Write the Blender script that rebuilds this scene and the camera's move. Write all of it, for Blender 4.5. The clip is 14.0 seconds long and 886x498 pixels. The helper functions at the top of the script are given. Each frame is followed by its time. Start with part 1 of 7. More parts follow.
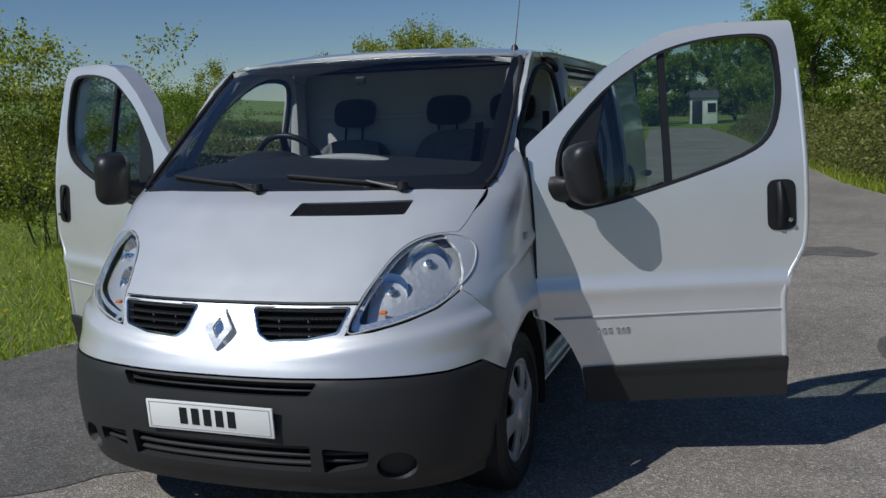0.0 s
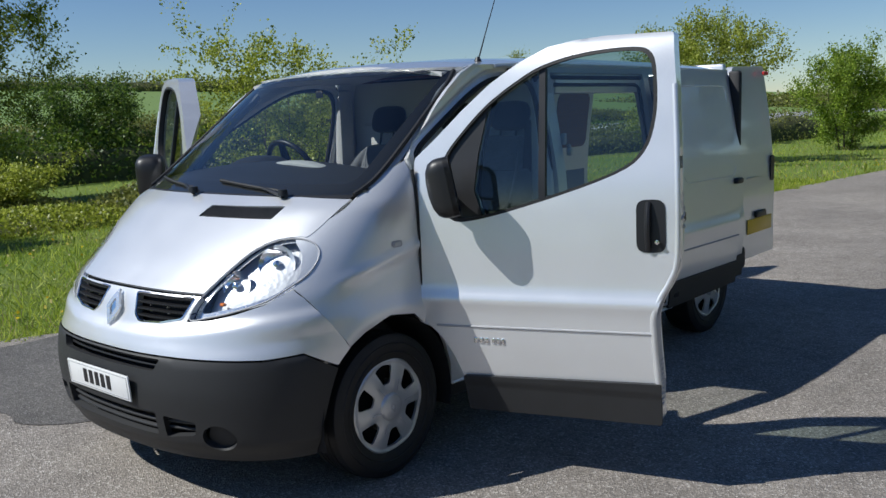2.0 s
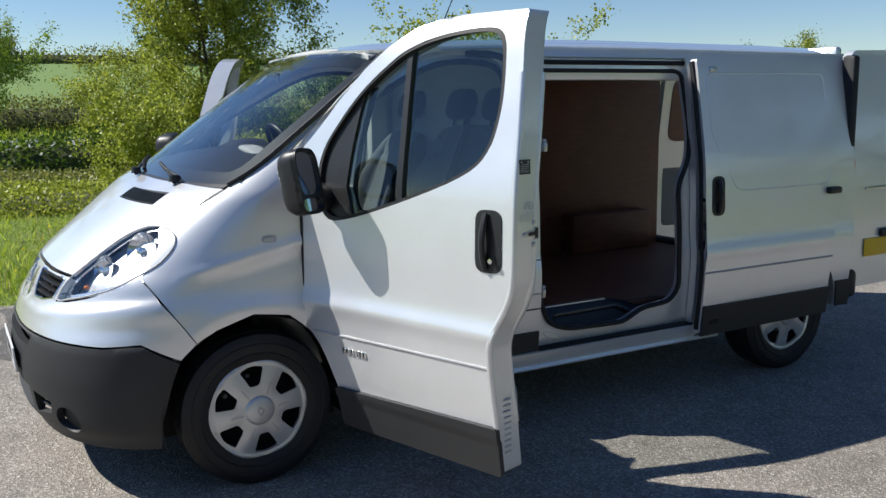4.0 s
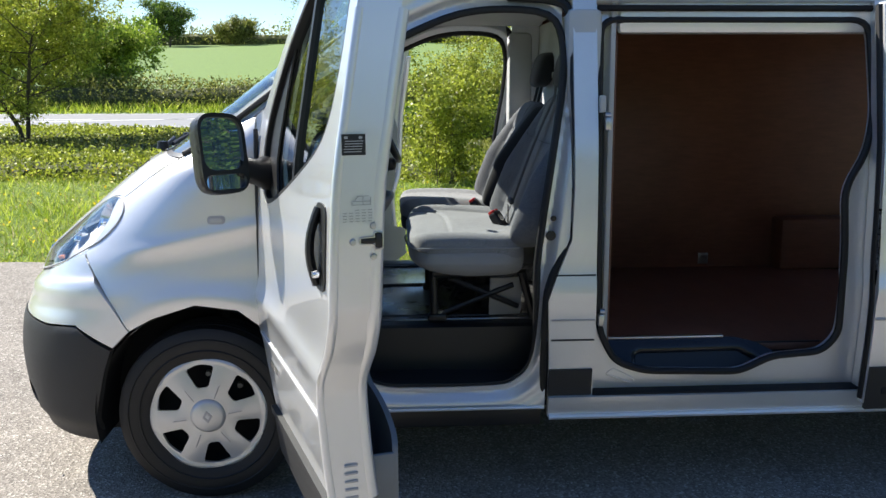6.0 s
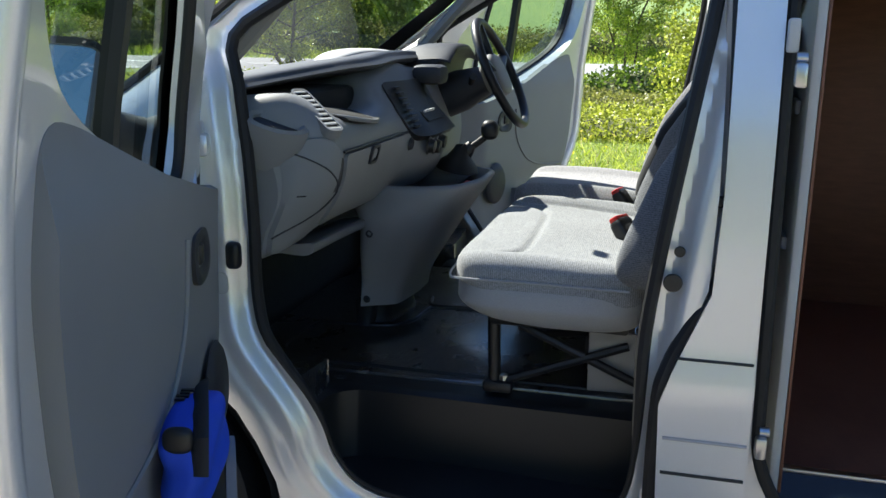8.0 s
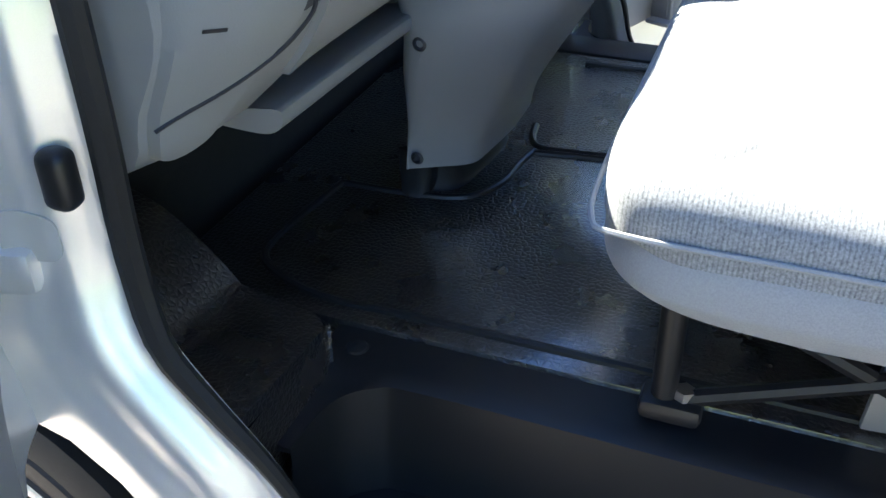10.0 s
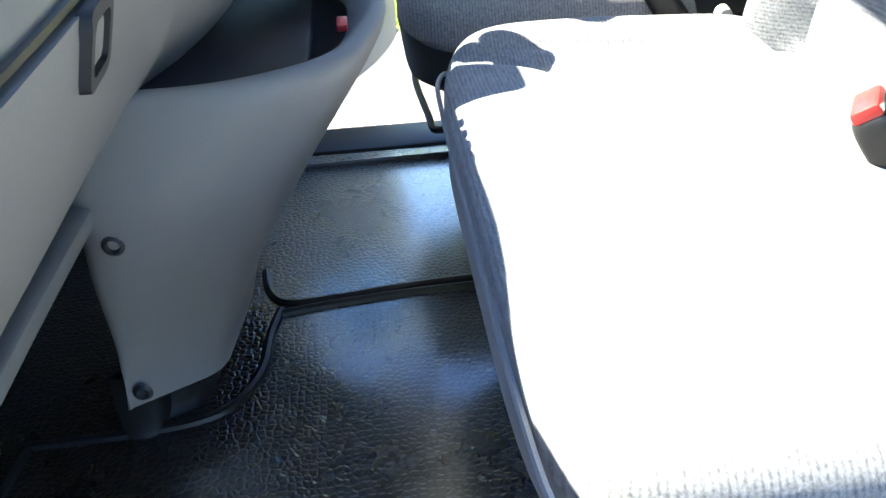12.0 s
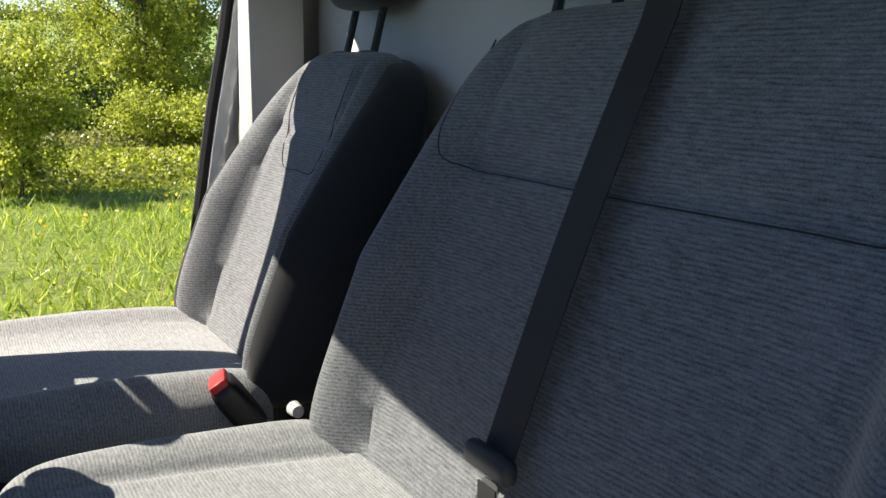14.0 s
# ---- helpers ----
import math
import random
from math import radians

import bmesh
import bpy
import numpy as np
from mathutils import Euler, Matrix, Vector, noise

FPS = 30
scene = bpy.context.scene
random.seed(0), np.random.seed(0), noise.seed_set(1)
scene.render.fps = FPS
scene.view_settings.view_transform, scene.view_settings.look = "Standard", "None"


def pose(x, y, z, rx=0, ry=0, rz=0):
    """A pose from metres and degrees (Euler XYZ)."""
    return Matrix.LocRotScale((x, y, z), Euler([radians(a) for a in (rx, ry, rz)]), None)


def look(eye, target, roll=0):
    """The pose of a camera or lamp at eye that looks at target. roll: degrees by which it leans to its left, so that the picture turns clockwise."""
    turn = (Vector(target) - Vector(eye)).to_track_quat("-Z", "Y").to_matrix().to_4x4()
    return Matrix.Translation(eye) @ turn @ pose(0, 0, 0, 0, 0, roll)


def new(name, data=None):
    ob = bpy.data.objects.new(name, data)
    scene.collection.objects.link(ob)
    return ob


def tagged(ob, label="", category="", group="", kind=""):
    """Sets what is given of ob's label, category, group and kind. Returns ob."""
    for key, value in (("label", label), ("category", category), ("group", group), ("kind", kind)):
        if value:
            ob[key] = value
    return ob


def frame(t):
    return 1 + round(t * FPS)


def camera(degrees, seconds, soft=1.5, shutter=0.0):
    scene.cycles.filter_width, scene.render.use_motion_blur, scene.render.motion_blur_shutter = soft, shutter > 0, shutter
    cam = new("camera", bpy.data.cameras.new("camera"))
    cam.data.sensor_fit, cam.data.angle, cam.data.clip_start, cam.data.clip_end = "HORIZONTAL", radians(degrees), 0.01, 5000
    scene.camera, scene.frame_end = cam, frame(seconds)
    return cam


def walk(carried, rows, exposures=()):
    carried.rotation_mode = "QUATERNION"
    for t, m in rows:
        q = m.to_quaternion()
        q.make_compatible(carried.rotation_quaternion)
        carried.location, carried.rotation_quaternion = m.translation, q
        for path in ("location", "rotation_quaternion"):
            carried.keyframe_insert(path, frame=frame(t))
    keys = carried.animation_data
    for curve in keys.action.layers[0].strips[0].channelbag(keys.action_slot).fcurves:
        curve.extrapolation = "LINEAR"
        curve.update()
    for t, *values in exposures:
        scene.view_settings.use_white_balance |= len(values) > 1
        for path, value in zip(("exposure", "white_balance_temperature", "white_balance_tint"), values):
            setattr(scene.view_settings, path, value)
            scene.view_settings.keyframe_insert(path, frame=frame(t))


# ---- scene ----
cam = camera(52.5, 14.0, soft=1.5)

PATH = [
    (0, (1.847, -3.485, 1.553), (1.179, -1.624, 1.256), -2.1),
    (0.5, (2.374, -3.339, 1.588), (1.528, -1.549, 1.304), -2.7),
    (1, (2.881, -3.198, 1.606), (1.835, -1.530, 1.252), -3.3),
    (1.5, (3.294, -2.961, 1.596), (2.105, -1.378, 1.310), 0.3),
    (2, (3.660, -2.695, 1.603), (2.345, -1.218, 1.304), -2.1),
    (2.5, (3.970, -2.377, 1.607), (2.522, -1.042, 1.260), -2.1),
    (3, (4.215, -1.976, 1.618), (2.672, -0.747, 1.287), -3.6),
    (3.2, (4.321, -1.815, 1.621), (2.759, -0.610, 1.294), -2.7),
    (5.3, (4.489, 0.151, 1.539), (2.570, 0.580, 1.173), -0.5),
    (5.5, (4.392, 0.298, 1.542), (2.466, 0.683, 1.165), -0.2),
    (6, (4.069, 0.676, 1.517), (2.106, 0.790, 1.152), -0.2),
    (6.5, (3.693, 0.933, 1.480), (1.745, 0.824, 1.040), -0.6),
    (7, (3.353, 1.111, 1.481), (1.423, 0.836, 1.032), -1.3),
    (7.5, (3.018, 1.250, 1.478), (1.127, 0.795, 1.012), -0.6),
    (8, (2.640, 1.243, 1.439), (0.759, 0.750, 0.970), 0.6),
    (8.5, (2.282, 1.217, 1.398), (0.457, 0.633, 0.828), 0.6),
    (8.7, (2.141, 1.202, 1.365), (0.362, 0.534, 0.741), 1.0),
    (10.8, (1.175, 0.686, 1.322), (-0.283, 0.329, 0.001), 1.3),
    (11, (1.122, 0.665, 1.302), (-0.333, 0.364, -0.037), 1.0),
    (11.3, (1.061, 0.658, 1.288), (-0.491, 0.427, 0.049), -1.9),
    (11.5, (1.043, 0.642, 1.280), (-0.582, 0.504, 0.122), -1.5),
    (11.6, (1.019, 0.639, 1.292), (-0.617, 0.538, 0.146), -2.7),
    (12, (1.044, 0.662, 1.300), (-0.661, 0.796, 0.263), -2.8),
    (12.5, (1.024, 0.687, 1.279), (-0.637, 1.143, 0.263), 1.6),
    (12.8, (1.022, 0.681, 1.300), (-0.623, 1.268, 0.324), 1.8),
    (13.2, (1.018, 0.684, 1.325), (-0.639, 1.468, 0.526), 3.0),
    (13.6, (1.025, 0.686, 1.373), (-0.645, 1.627, 0.800), 2.8),
    (14, (1.002, 0.739, 1.393), (-0.697, 1.719, 0.999), 0.4),
]
EXPOSURES = [(0, -0.6, 6000, 8), (1.5, -0.18, 6000, 8), (3, 0.1, 6150, 8), (5.5, 0.85, 6500, 8), (7.5, 1.45, 6550, 8), (8.7, 1.9, 6450, 8), (10.8, 3.95, 6900, 8), (11.5, 4.3, 7100, 8), (12.0, 3.4, 6900, 8), (12.5, 2.25, 6700, 8), (12.8, 1.6, 6650, 9), (13.2, 1.35, 6750, 10), (14, 1.4, 7100, 11)]
walk(cam, [(t, look(eye, target, roll)) for t, eye, target, roll in PATH], EXPOSURES)

# World and sun: a clear spring day, the sun ahead of the vehicle and to its right.
SUN_WAY = Vector((0.60, 0.82, -1.0)).normalized()
world = bpy.data.worlds.new("sky")
scene.world = world
world.use_nodes = True
wn = world.node_tree
sky = wn.nodes.new("ShaderNodeTexSky")
sky.sky_type = "NISHITA"
sky.sun_disc = False
sky.sun_elevation = math.asin(-SUN_WAY.z)
sky.sun_rotation = math.atan2(-SUN_WAY.x, -SUN_WAY.y)
sky.air_density, sky.dust_density, sky.ozone_density = 1.0, 0.0, 3.5
sky.altitude = 600.0
wn.nodes["Background"].inputs["Strength"].default_value = 0.084
deep_blue = wn.nodes.new("ShaderNodeHueSaturation")
deep_blue.inputs["Saturation"].default_value = 1.12
deep_blue.inputs["Hue"].default_value = 0.508
wn.links.new(sky.outputs[0], deep_blue.inputs["Color"])
wn.links.new(deep_blue.outputs[0], wn.nodes["Background"].inputs["Color"])
sun = new("sun", bpy.data.lights.new("sun", "SUN"))
sun.data.energy, sun.data.angle, sun.data.color = 5.0, radians(0.5), (1.0, 0.95, 0.87)
sun.matrix_world = look((0, 0, 30), Vector((0, 0, 30)) + SUN_WAY)

# ---- materials ----
def material(name, color=(0.5, 0.5, 0.5), rough=0.5, metal=0.0, coat=0.0, spec=0.5):
    m = bpy.data.materials.new(name)
    m.use_nodes = True
    b = m.node_tree.nodes["Principled BSDF"]
    b.inputs["Base Color"].default_value = (*color, 1)
    b.inputs["Roughness"].default_value = rough
    b.inputs["Metallic"].default_value = metal
    b.inputs["Coat Weight"].default_value = coat
    b.inputs["Coat Roughness"].default_value = 0.04
    b.inputs["Specular IOR Level"].default_value = spec
    return m


def node(m, kind, **values):
    n = m.node_tree.nodes.new(kind)
    for key, value in values.items():
        n.inputs[key.replace("_", " ")].default_value = value
    return n


def link(m, a, b):
    m.node_tree.links.new(a, b)


def bsdf(m):
    return m.node_tree.nodes["Principled BSDF"]


def coords(m, scale=(1, 1, 1), use="Object"):
    c = node(m, "ShaderNodeTexCoord")
    p = node(m, "ShaderNodeMapping")
    p.inputs["Scale"].default_value = scale
    link(m, c.outputs[use], p.inputs["Vector"])
    return p.outputs["Vector"]


def noise_tex(m, vec, scale, detail=4.0, rough=0.6):
    n = node(m, "ShaderNodeTexNoise", Scale=scale, Detail=detail, Roughness=rough)
    link(m, vec, n.inputs["Vector"])
    return n.outputs["Fac"]


def ramp(m, fac, stops):
    r = node(m, "ShaderNodeValToRGB")
    e = r.color_ramp.elements
    while len(e) < len(stops):
        e.new(0.5)
    for q, (p, c) in zip(e, stops):
        q.position, q.color = p, (*c, 1)
    link(m, fac, r.inputs["Fac"])
    return r.outputs["Color"]


def mix(m, fac, a, b, how="MIX"):
    x = node(m, "ShaderNodeMix")
    x.data_type, x.blend_type = "RGBA", how
    for sock, v in ((x.inputs[0], fac), (x.inputs[6], a), (x.inputs[7], b)):
        if isinstance(v, bpy.types.NodeSocket):
            link(m, v, sock)
        elif isinstance(v, (int, float)):
            sock.default_value = v
        else:
            sock.default_value = (*v, 1)
    return x.outputs[2]


def bump(m, height, strength, distance=0.01):
    b = node(m, "ShaderNodeBump", Strength=strength, Distance=distance)
    link(m, height, b.inputs["Height"])
    link(m, b.outputs["Normal"], bsdf(m).inputs["Normal"])


def vary_rough(m, fac, lo, hi):
    r = node(m, "ShaderNodeMapRange", To_Min=lo, To_Max=hi)
    link(m, fac, r.inputs["Value"])
    link(m, r.outputs["Result"], bsdf(m).inputs["Roughness"])


def plain(name, color, rough=0.5, metal=0.0, grain=60.0, depth=0.05, spread=0.12, coat=0.0, spec=0.5):
    """A surface with a fine grain and slight patches of tone."""
    m = material(name, color, rough, metal, coat, spec)
    v = coords(m)
    big, fine = noise_tex(m, v, 3.0), noise_tex(m, v, grain, 6.0)
    lo, hi = [tuple(c * f for c in color) for f in (1 - spread, 1 + spread)]
    tone = ramp(m, big, ((0.3, lo), (0.7, hi)))
    link(m, tone, bsdf(m).inputs["Base Color"])
    vary_rough(m, fine, max(0.02, rough - 0.08), min(1, rough + 0.08))
    bump(m, fine, depth, 0.002)
    return m


def glass_material(name, tint=(0.86, 0.93, 0.90), gloss=(1, 1, 1)):
    m = bpy.data.materials.new(name)
    m.use_nodes = True
    t = m.node_tree
    t.nodes.remove(t.nodes["Principled BSDF"])
    clear = node(m, "ShaderNodeBsdfTransparent", Color=(*tint, 1))
    shine = node(m, "ShaderNodeBsdfGlossy", Color=(*gloss, 1), Roughness=0.01)
    face = node(m, "ShaderNodeLayerWeight", Blend=0.5)
    steep = node(m, "ShaderNodeMath")
    steep.operation, steep.inputs[1].default_value = "POWER", 5.0
    link(m, face.outputs["Facing"], steep.inputs[0])
    fres = node(m, "ShaderNodeMapRange", To_Min=0.075, To_Max=1.0)
    link(m, steep.outputs[0], fres.inputs["Value"])
    both = node(m, "ShaderNodeMixShader")
    link(m, fres.outputs[0], both.inputs[0])
    link(m, clear.outputs[0], both.inputs[1])
    link(m, shine.outputs[0], both.inputs[2])
    link(m, both.outputs[0], t.nodes["Material Output"].inputs["Surface"])
    return m


def paint_material():
    m = material("silver_paint", (0.80, 0.805, 0.81), 0.44, 0.52, 1.0)
    v = coords(m)
    flake = noise_tex(m, v, 2500.0, 2.0)
    dirt = noise_tex(m, v, 5.0, 5.0)
    tone = ramp(m, flake, ((0.35, (0.72, 0.727, 0.73)), (0.65, (0.87, 0.877, 0.88))))
    tone = mix(m, 0.10, tone, ramp(m, dirt, ((0.3, (0.5, 0.48, 0.45)), (0.7, (0.8, 0.8, 0.8)))))
    link(m, tone, bsdf(m).inputs["Base Color"])
    vary_rough(m, dirt, 0.31, 0.40)
    return m


def mat_material():
    """Moulded black floor covering with a pebbled leather grain."""
    m = material("pebbled_rubber", (0.012, 0.013, 0.016), 0.34, coat=1.0, spec=1.0)
    bsdf(m).inputs["Coat IOR"].default_value = 2.2
    bsdf(m).inputs["Coat Roughness"].default_value = 0.20
    v = coords(m)
    warp = node(m, "ShaderNodeTexNoise", Scale=40.0, Detail=2.0)
    link(m, v, warp.inputs["Vector"])
    bent = mix(m, 0.008, v, warp.outputs["Color"])
    cell = node(m, "ShaderNodeTexVoronoi", Scale=112.0, Randomness=0.75)
    cell.feature = "DISTANCE_TO_EDGE"
    link(m, bent, cell.inputs["Vector"])
    h = node(m, "ShaderNodeMapRange", From_Max=0.28)
    link(m, cell.outputs["Distance"], h.inputs["Value"])
    bump(m, h.outputs["Result"], 0.55, 0.003)
    dust = noise_tex(m, v, 6.0, 6.0)
    link(m, ramp(m, dust, ((0.35, (0.008, 0.008, 0.009)), (0.75, (0.017, 0.017, 0.018)))), bsdf(m).inputs["Base Color"])
    vary_rough(m, dust, 0.24, 0.32)
    return m


def fabric_material(name, light, dark, along=(1, 1, 1), stripes=True, rows="Z"):
    """Woven upholstery: ribbed rows of pale and dark threads that run across the seat."""
    m = material(name, light, 0.95, 0.0, 0.0, 0.2)
    base = coords(m)
    soft = noise_tex(m, base, 9.0, 4.0)
    fuzz = noise_tex(m, base, 480.0, 2.0)
    height = fuzz
    if stripes:
        a = noise_tex(m, coords(m, along), 1.0, 2.0, 0.6)
        rib = node(m, "ShaderNodeTexWave", Scale=70.0, Distortion=2.0, Detail=2.0, Detail_Scale=0.5)
        rib.wave_type, rib.bands_direction = "BANDS", rows
        link(m, base, rib.inputs["Vector"])
        c = ramp(m, a, ((0.33, dark), (0.67, light)))
        c = mix(m, 0.40, c, ramp(m, rib.outputs["Fac"], ((0.10, dark), (0.62, light))))
        c = mix(m, 0.30, c, ramp(m, fuzz, ((0.40, dark), (0.60, light))))
    else:
        c = ramp(m, fuzz, ((0.3, dark), (0.7, light)))
    c = mix(m, 0.15, c, ramp(m, soft, ((0.3, dark), (0.7, light))))
    link(m, c, bsdf(m).inputs["Base Color"])
    bump(m, height, 0.14, 0.0012)
    bsdf(m).inputs["Sheen Weight"].default_value = 0.25
    return m


def ply_material():
    m = material("brown_ply", (0.11, 0.045, 0.026), 0.42)
    v = coords(m, (1, 2, 14))
    w = coords(m)
    g = noise_tex(m, v, 4.0, 6.0, 0.7)
    s = noise_tex(m, w, 2.2, 5.0)
    c = ramp(m, g, ((0.3, (0.15, 0.055, 0.030)), (0.7, (0.25, 0.10, 0.055))))
    c = mix(m, 0.35, c, ramp(m, s, ((0.35, (0.14, 0.062, 0.04)), (0.7, (0.28, 0.125, 0.075)))))
    link(m, c, bsdf(m).inputs["Base Color"])
    vary_rough(m, s, 0.35, 0.55)
    bump(m, g, 0.05, 0.002)
    return m


def asphalt_material(name="worn_asphalt", tone=(1, 1, 1)):
    m = material(name, (0.2, 0.19, 0.175), 0.9)
    v = coords(m)
    stone = node(m, "ShaderNodeTexVoronoi", Scale=120.0)
    link(m, v, stone.inputs["Vector"])
    small = node(m, "ShaderNodeTexVoronoi", Scale=190.0)
    link(m, v, small.inputs["Vector"])
    patch = noise_tex(m, v, 0.55, 6.0, 0.62)
    mid = noise_tex(m, v, 5.0, 7.0, 0.7)
    pebble = node(m, "ShaderNodeSeparateColor")
    link(m, stone.outputs["Color"], pebble.inputs[0])
    c = ramp(m, pebble.outputs[0], ((0.0, (0.10, 0.089, 0.077)), (0.5, (0.26, 0.232, 0.205)), (0.88, (0.44, 0.40, 0.36)), (1.0, (0.78, 0.74, 0.68))))
    c = mix(m, 0.42, c, ramp(m, mid, ((0.3, (0.16, 0.144, 0.125)), (0.72, (0.40, 0.36, 0.31)))))
    c = mix(m, 0.7, c, ramp(m, patch, ((0.36, (0.66, 0.65, 0.64)), (0.62, (1.08, 1.06, 1.03)))), "MULTIPLY")
    c = mix(m, 1.0, c, tone, "MULTIPLY")
    link(m, c, bsdf(m).inputs["Base Color"])
    s = node(m, "ShaderNodeMath")
    s.operation = "ADD"
    link(m, stone.outputs["Distance"], s.inputs[0])
    link(m, mid, s.inputs[1])
    bump(m, s.outputs[0], 0.55, 0.008)
    return m


def grass_ground_material():
    m = material("turf", (0.10, 0.15, 0.03), 0.95)
    v = coords(m)
    a, b = noise_tex(m, v, 0.35, 6.0), noise_tex(m, v, 9.0, 8.0, 0.75)
    c = ramp(m, b, ((0.3, (0.06, 0.10, 0.012)), (0.55, (0.17, 0.26, 0.026)), (0.75, (0.34, 0.40, 0.07))))
    c = mix(m, 0.35, c, ramp(m, a, ((0.35, (0.13, 0.25, 0.022)), (0.65, (0.34, 0.36, 0.08)))))
    link(m, c, bsdf(m).inputs["Base Color"])
    bump(m, b, 1.0, 0.08)
    return m


def leaf_material(name, dark, mid, light, shine=0.45):
    """Leaves that let some light through, each clump a little different."""
    m = material(name, mid, shine)
    g = node(m, "ShaderNodeNewGeometry")
    c = ramp(m, g.outputs["Random Per Island"], ((0.0, dark), (0.5, mid), (1.0, light)))
    link(m, c, bsdf(m).inputs["Base Color"])
    back = node(m, "ShaderNodeBsdfTranslucent")
    link(m, c, back.inputs["Color"])
    both = node(m, "ShaderNodeMixShader", Fac=0.5)
    link(m, bsdf(m).outputs[0], both.inputs[1])
    link(m, back.outputs[0], both.inputs[2])
    link(m, both.outputs[0], m.node_tree.nodes["Material Output"].inputs["Surface"])
    return m


PAINT = paint_material()
BUMPER = plain("textured_black_plastic", (0.020, 0.0205, 0.0215), 0.58, grain=420.0, depth=0.25, spread=0.15)
BLACK = plain("black_plastic", (0.014, 0.014, 0.015), 0.42, grain=300.0, depth=0.1)
RUBBER = plain("black_rubber", (0.009, 0.009, 0.010), 0.6, grain=120.0, depth=0.15)
# Near-black, for black parts and for hollows whose shade is painted in.
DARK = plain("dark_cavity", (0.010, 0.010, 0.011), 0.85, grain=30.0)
TRIM = plain("grey_plastic_trim", (0.225, 0.23, 0.235), 0.55, grain=500.0, depth=0.2, spread=0.05)
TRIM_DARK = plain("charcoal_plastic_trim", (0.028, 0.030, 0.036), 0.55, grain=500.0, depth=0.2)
LINER = plain("light_grey_lining", (0.52, 0.52, 0.51), 0.85, grain=200.0, depth=0.15, spread=0.06)
CHROME = plain("chrome", (0.82, 0.83, 0.85), 0.09, 1.0, grain=40.0, depth=0.0, spread=0.03)
STEEL = plain("bare_steel", (0.55, 0.55, 0.56), 0.32, 1.0, grain=90.0)
WHEEL = plain("silver_wheel_plastic", (0.60, 0.61, 0.62), 0.33, 0.55, grain=200.0, spread=0.06)
PLY = ply_material()


def facet_material():
    """Bright reflector broken into small moulded facets."""
    m = material("faceted_reflector", (0.62, 0.63, 0.64), 0.45, 0.7)
    v = coords(m)
    cell = node(m, "ShaderNodeTexVoronoi", Scale=48.0)
    link(m, v, cell.inputs["Vector"])
    bump(m, cell.outputs["Distance"], 0.09, 0.012)
    vary_rough(m, noise_tex(m, v, 60.0, 3.0), 0.40, 0.52)
    return m


FACET = facet_material()
MATT = mat_material()
WHITE = plain("white_plate", (0.82, 0.82, 0.80), 0.3, spread=0.03)
YELLOW = plain("yellow_plate", (0.80, 0.50, 0.02), 0.35, spread=0.04)
INK = plain("black_print", (0.012, 0.012, 0.014), 0.4)
GREY_INK = plain("grey_print", (0.42, 0.42, 0.43), 0.5)
RED = plain("red_button", (0.62, 0.035, 0.03), 0.35, spread=0.06)
AMBER = plain("amber_plastic", (0.75, 0.22, 0.03), 0.3)
BLUE = plain("blue_cloth", (0.01, 0.07, 0.62), 0.7, grain=300.0, depth=0.3)
BELT = plain("black_webbing", (0.018, 0.018, 0.021), 0.75, grain=700.0, depth=0.3)
GLASS = glass_material("tinted_window_glass", (0.79, 0.82, 0.805))
SIDE_GLASS = glass_material("tinted_side_glass", (0.44, 0.53, 0.49))
LENS = glass_material("clear_lens", (0.93, 0.95, 0.97))
MIRROR = material("mirror", (0.9, 0.92, 0.93), 0.01, 1.0)
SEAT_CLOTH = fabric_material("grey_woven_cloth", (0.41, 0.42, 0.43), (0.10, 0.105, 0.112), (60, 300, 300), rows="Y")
# The cushion cloth again, its colour lowered for the shade on the backrests.
SEAT_CLOTH_SHADED = fabric_material("grey_woven_cloth_shaded", (0.235, 0.246, 0.262), (0.042, 0.046, 0.053), (55, 300, 300), rows="Z")
SEAT_SIDE = fabric_material("plain_grey_cloth", (0.38, 0.385, 0.39), (0.30, 0.305, 0.31), (300, 300, 300), False)
DARK_CLOTH = fabric_material("charcoal_cloth", (0.03, 0.032, 0.036), (0.018, 0.019, 0.022), (300, 300, 300), False)
ASPHALT = asphalt_material()
DARK_TAR = asphalt_material("dark_patched_tarmac", (0.48, 0.50, 0.53))
TURF = grass_ground_material()
BARK = plain("bark", (0.09, 0.07, 0.05), 0.9, grain=25.0, depth=0.6, spread=0.3)

# ---- mesh helpers ----
import mathutils.geometry


def mesh_data(name, verts, faces, mat, sharp=38, smooth=True):
    me = bpy.data.meshes.new(name)
    me.from_pydata([tuple(map(float, v)) for v in verts], [], [tuple(map(int, f)) for f in faces])
    me.validate()
    me.materials.append(mat)
    me.polygons.foreach_set("use_smooth", [smooth] * len(me.polygons))
    if smooth:
        me.set_sharp_from_angle(angle=radians(sharp))
    me.update()
    return me


def part(name, shape, mat, parent=None, label="", sharp=38, smooth=True, at=None):
    """Links a shape (verts, faces) as one mesh object under a thing or part."""
    ob = new(name, mesh_data(name, shape[0], shape[1], mat, sharp, smooth))
    if parent is not None:
        ob.parent = parent
    if at is not None:
        ob.matrix_basis = at
    return tagged(ob, label)


def thing(name, label, category, at=None, group="", kind=""):
    ob = new(name)
    if at is not None:
        ob.matrix_basis = at
    return tagged(ob, label, category, group, kind)


def join(*shapes):
    V, F = [], []
    for v, f in shapes:
        n = len(V)
        V.extend([tuple(p) for p in v])
        F.extend([tuple(i + n for i in q) for q in f])
    return V, F


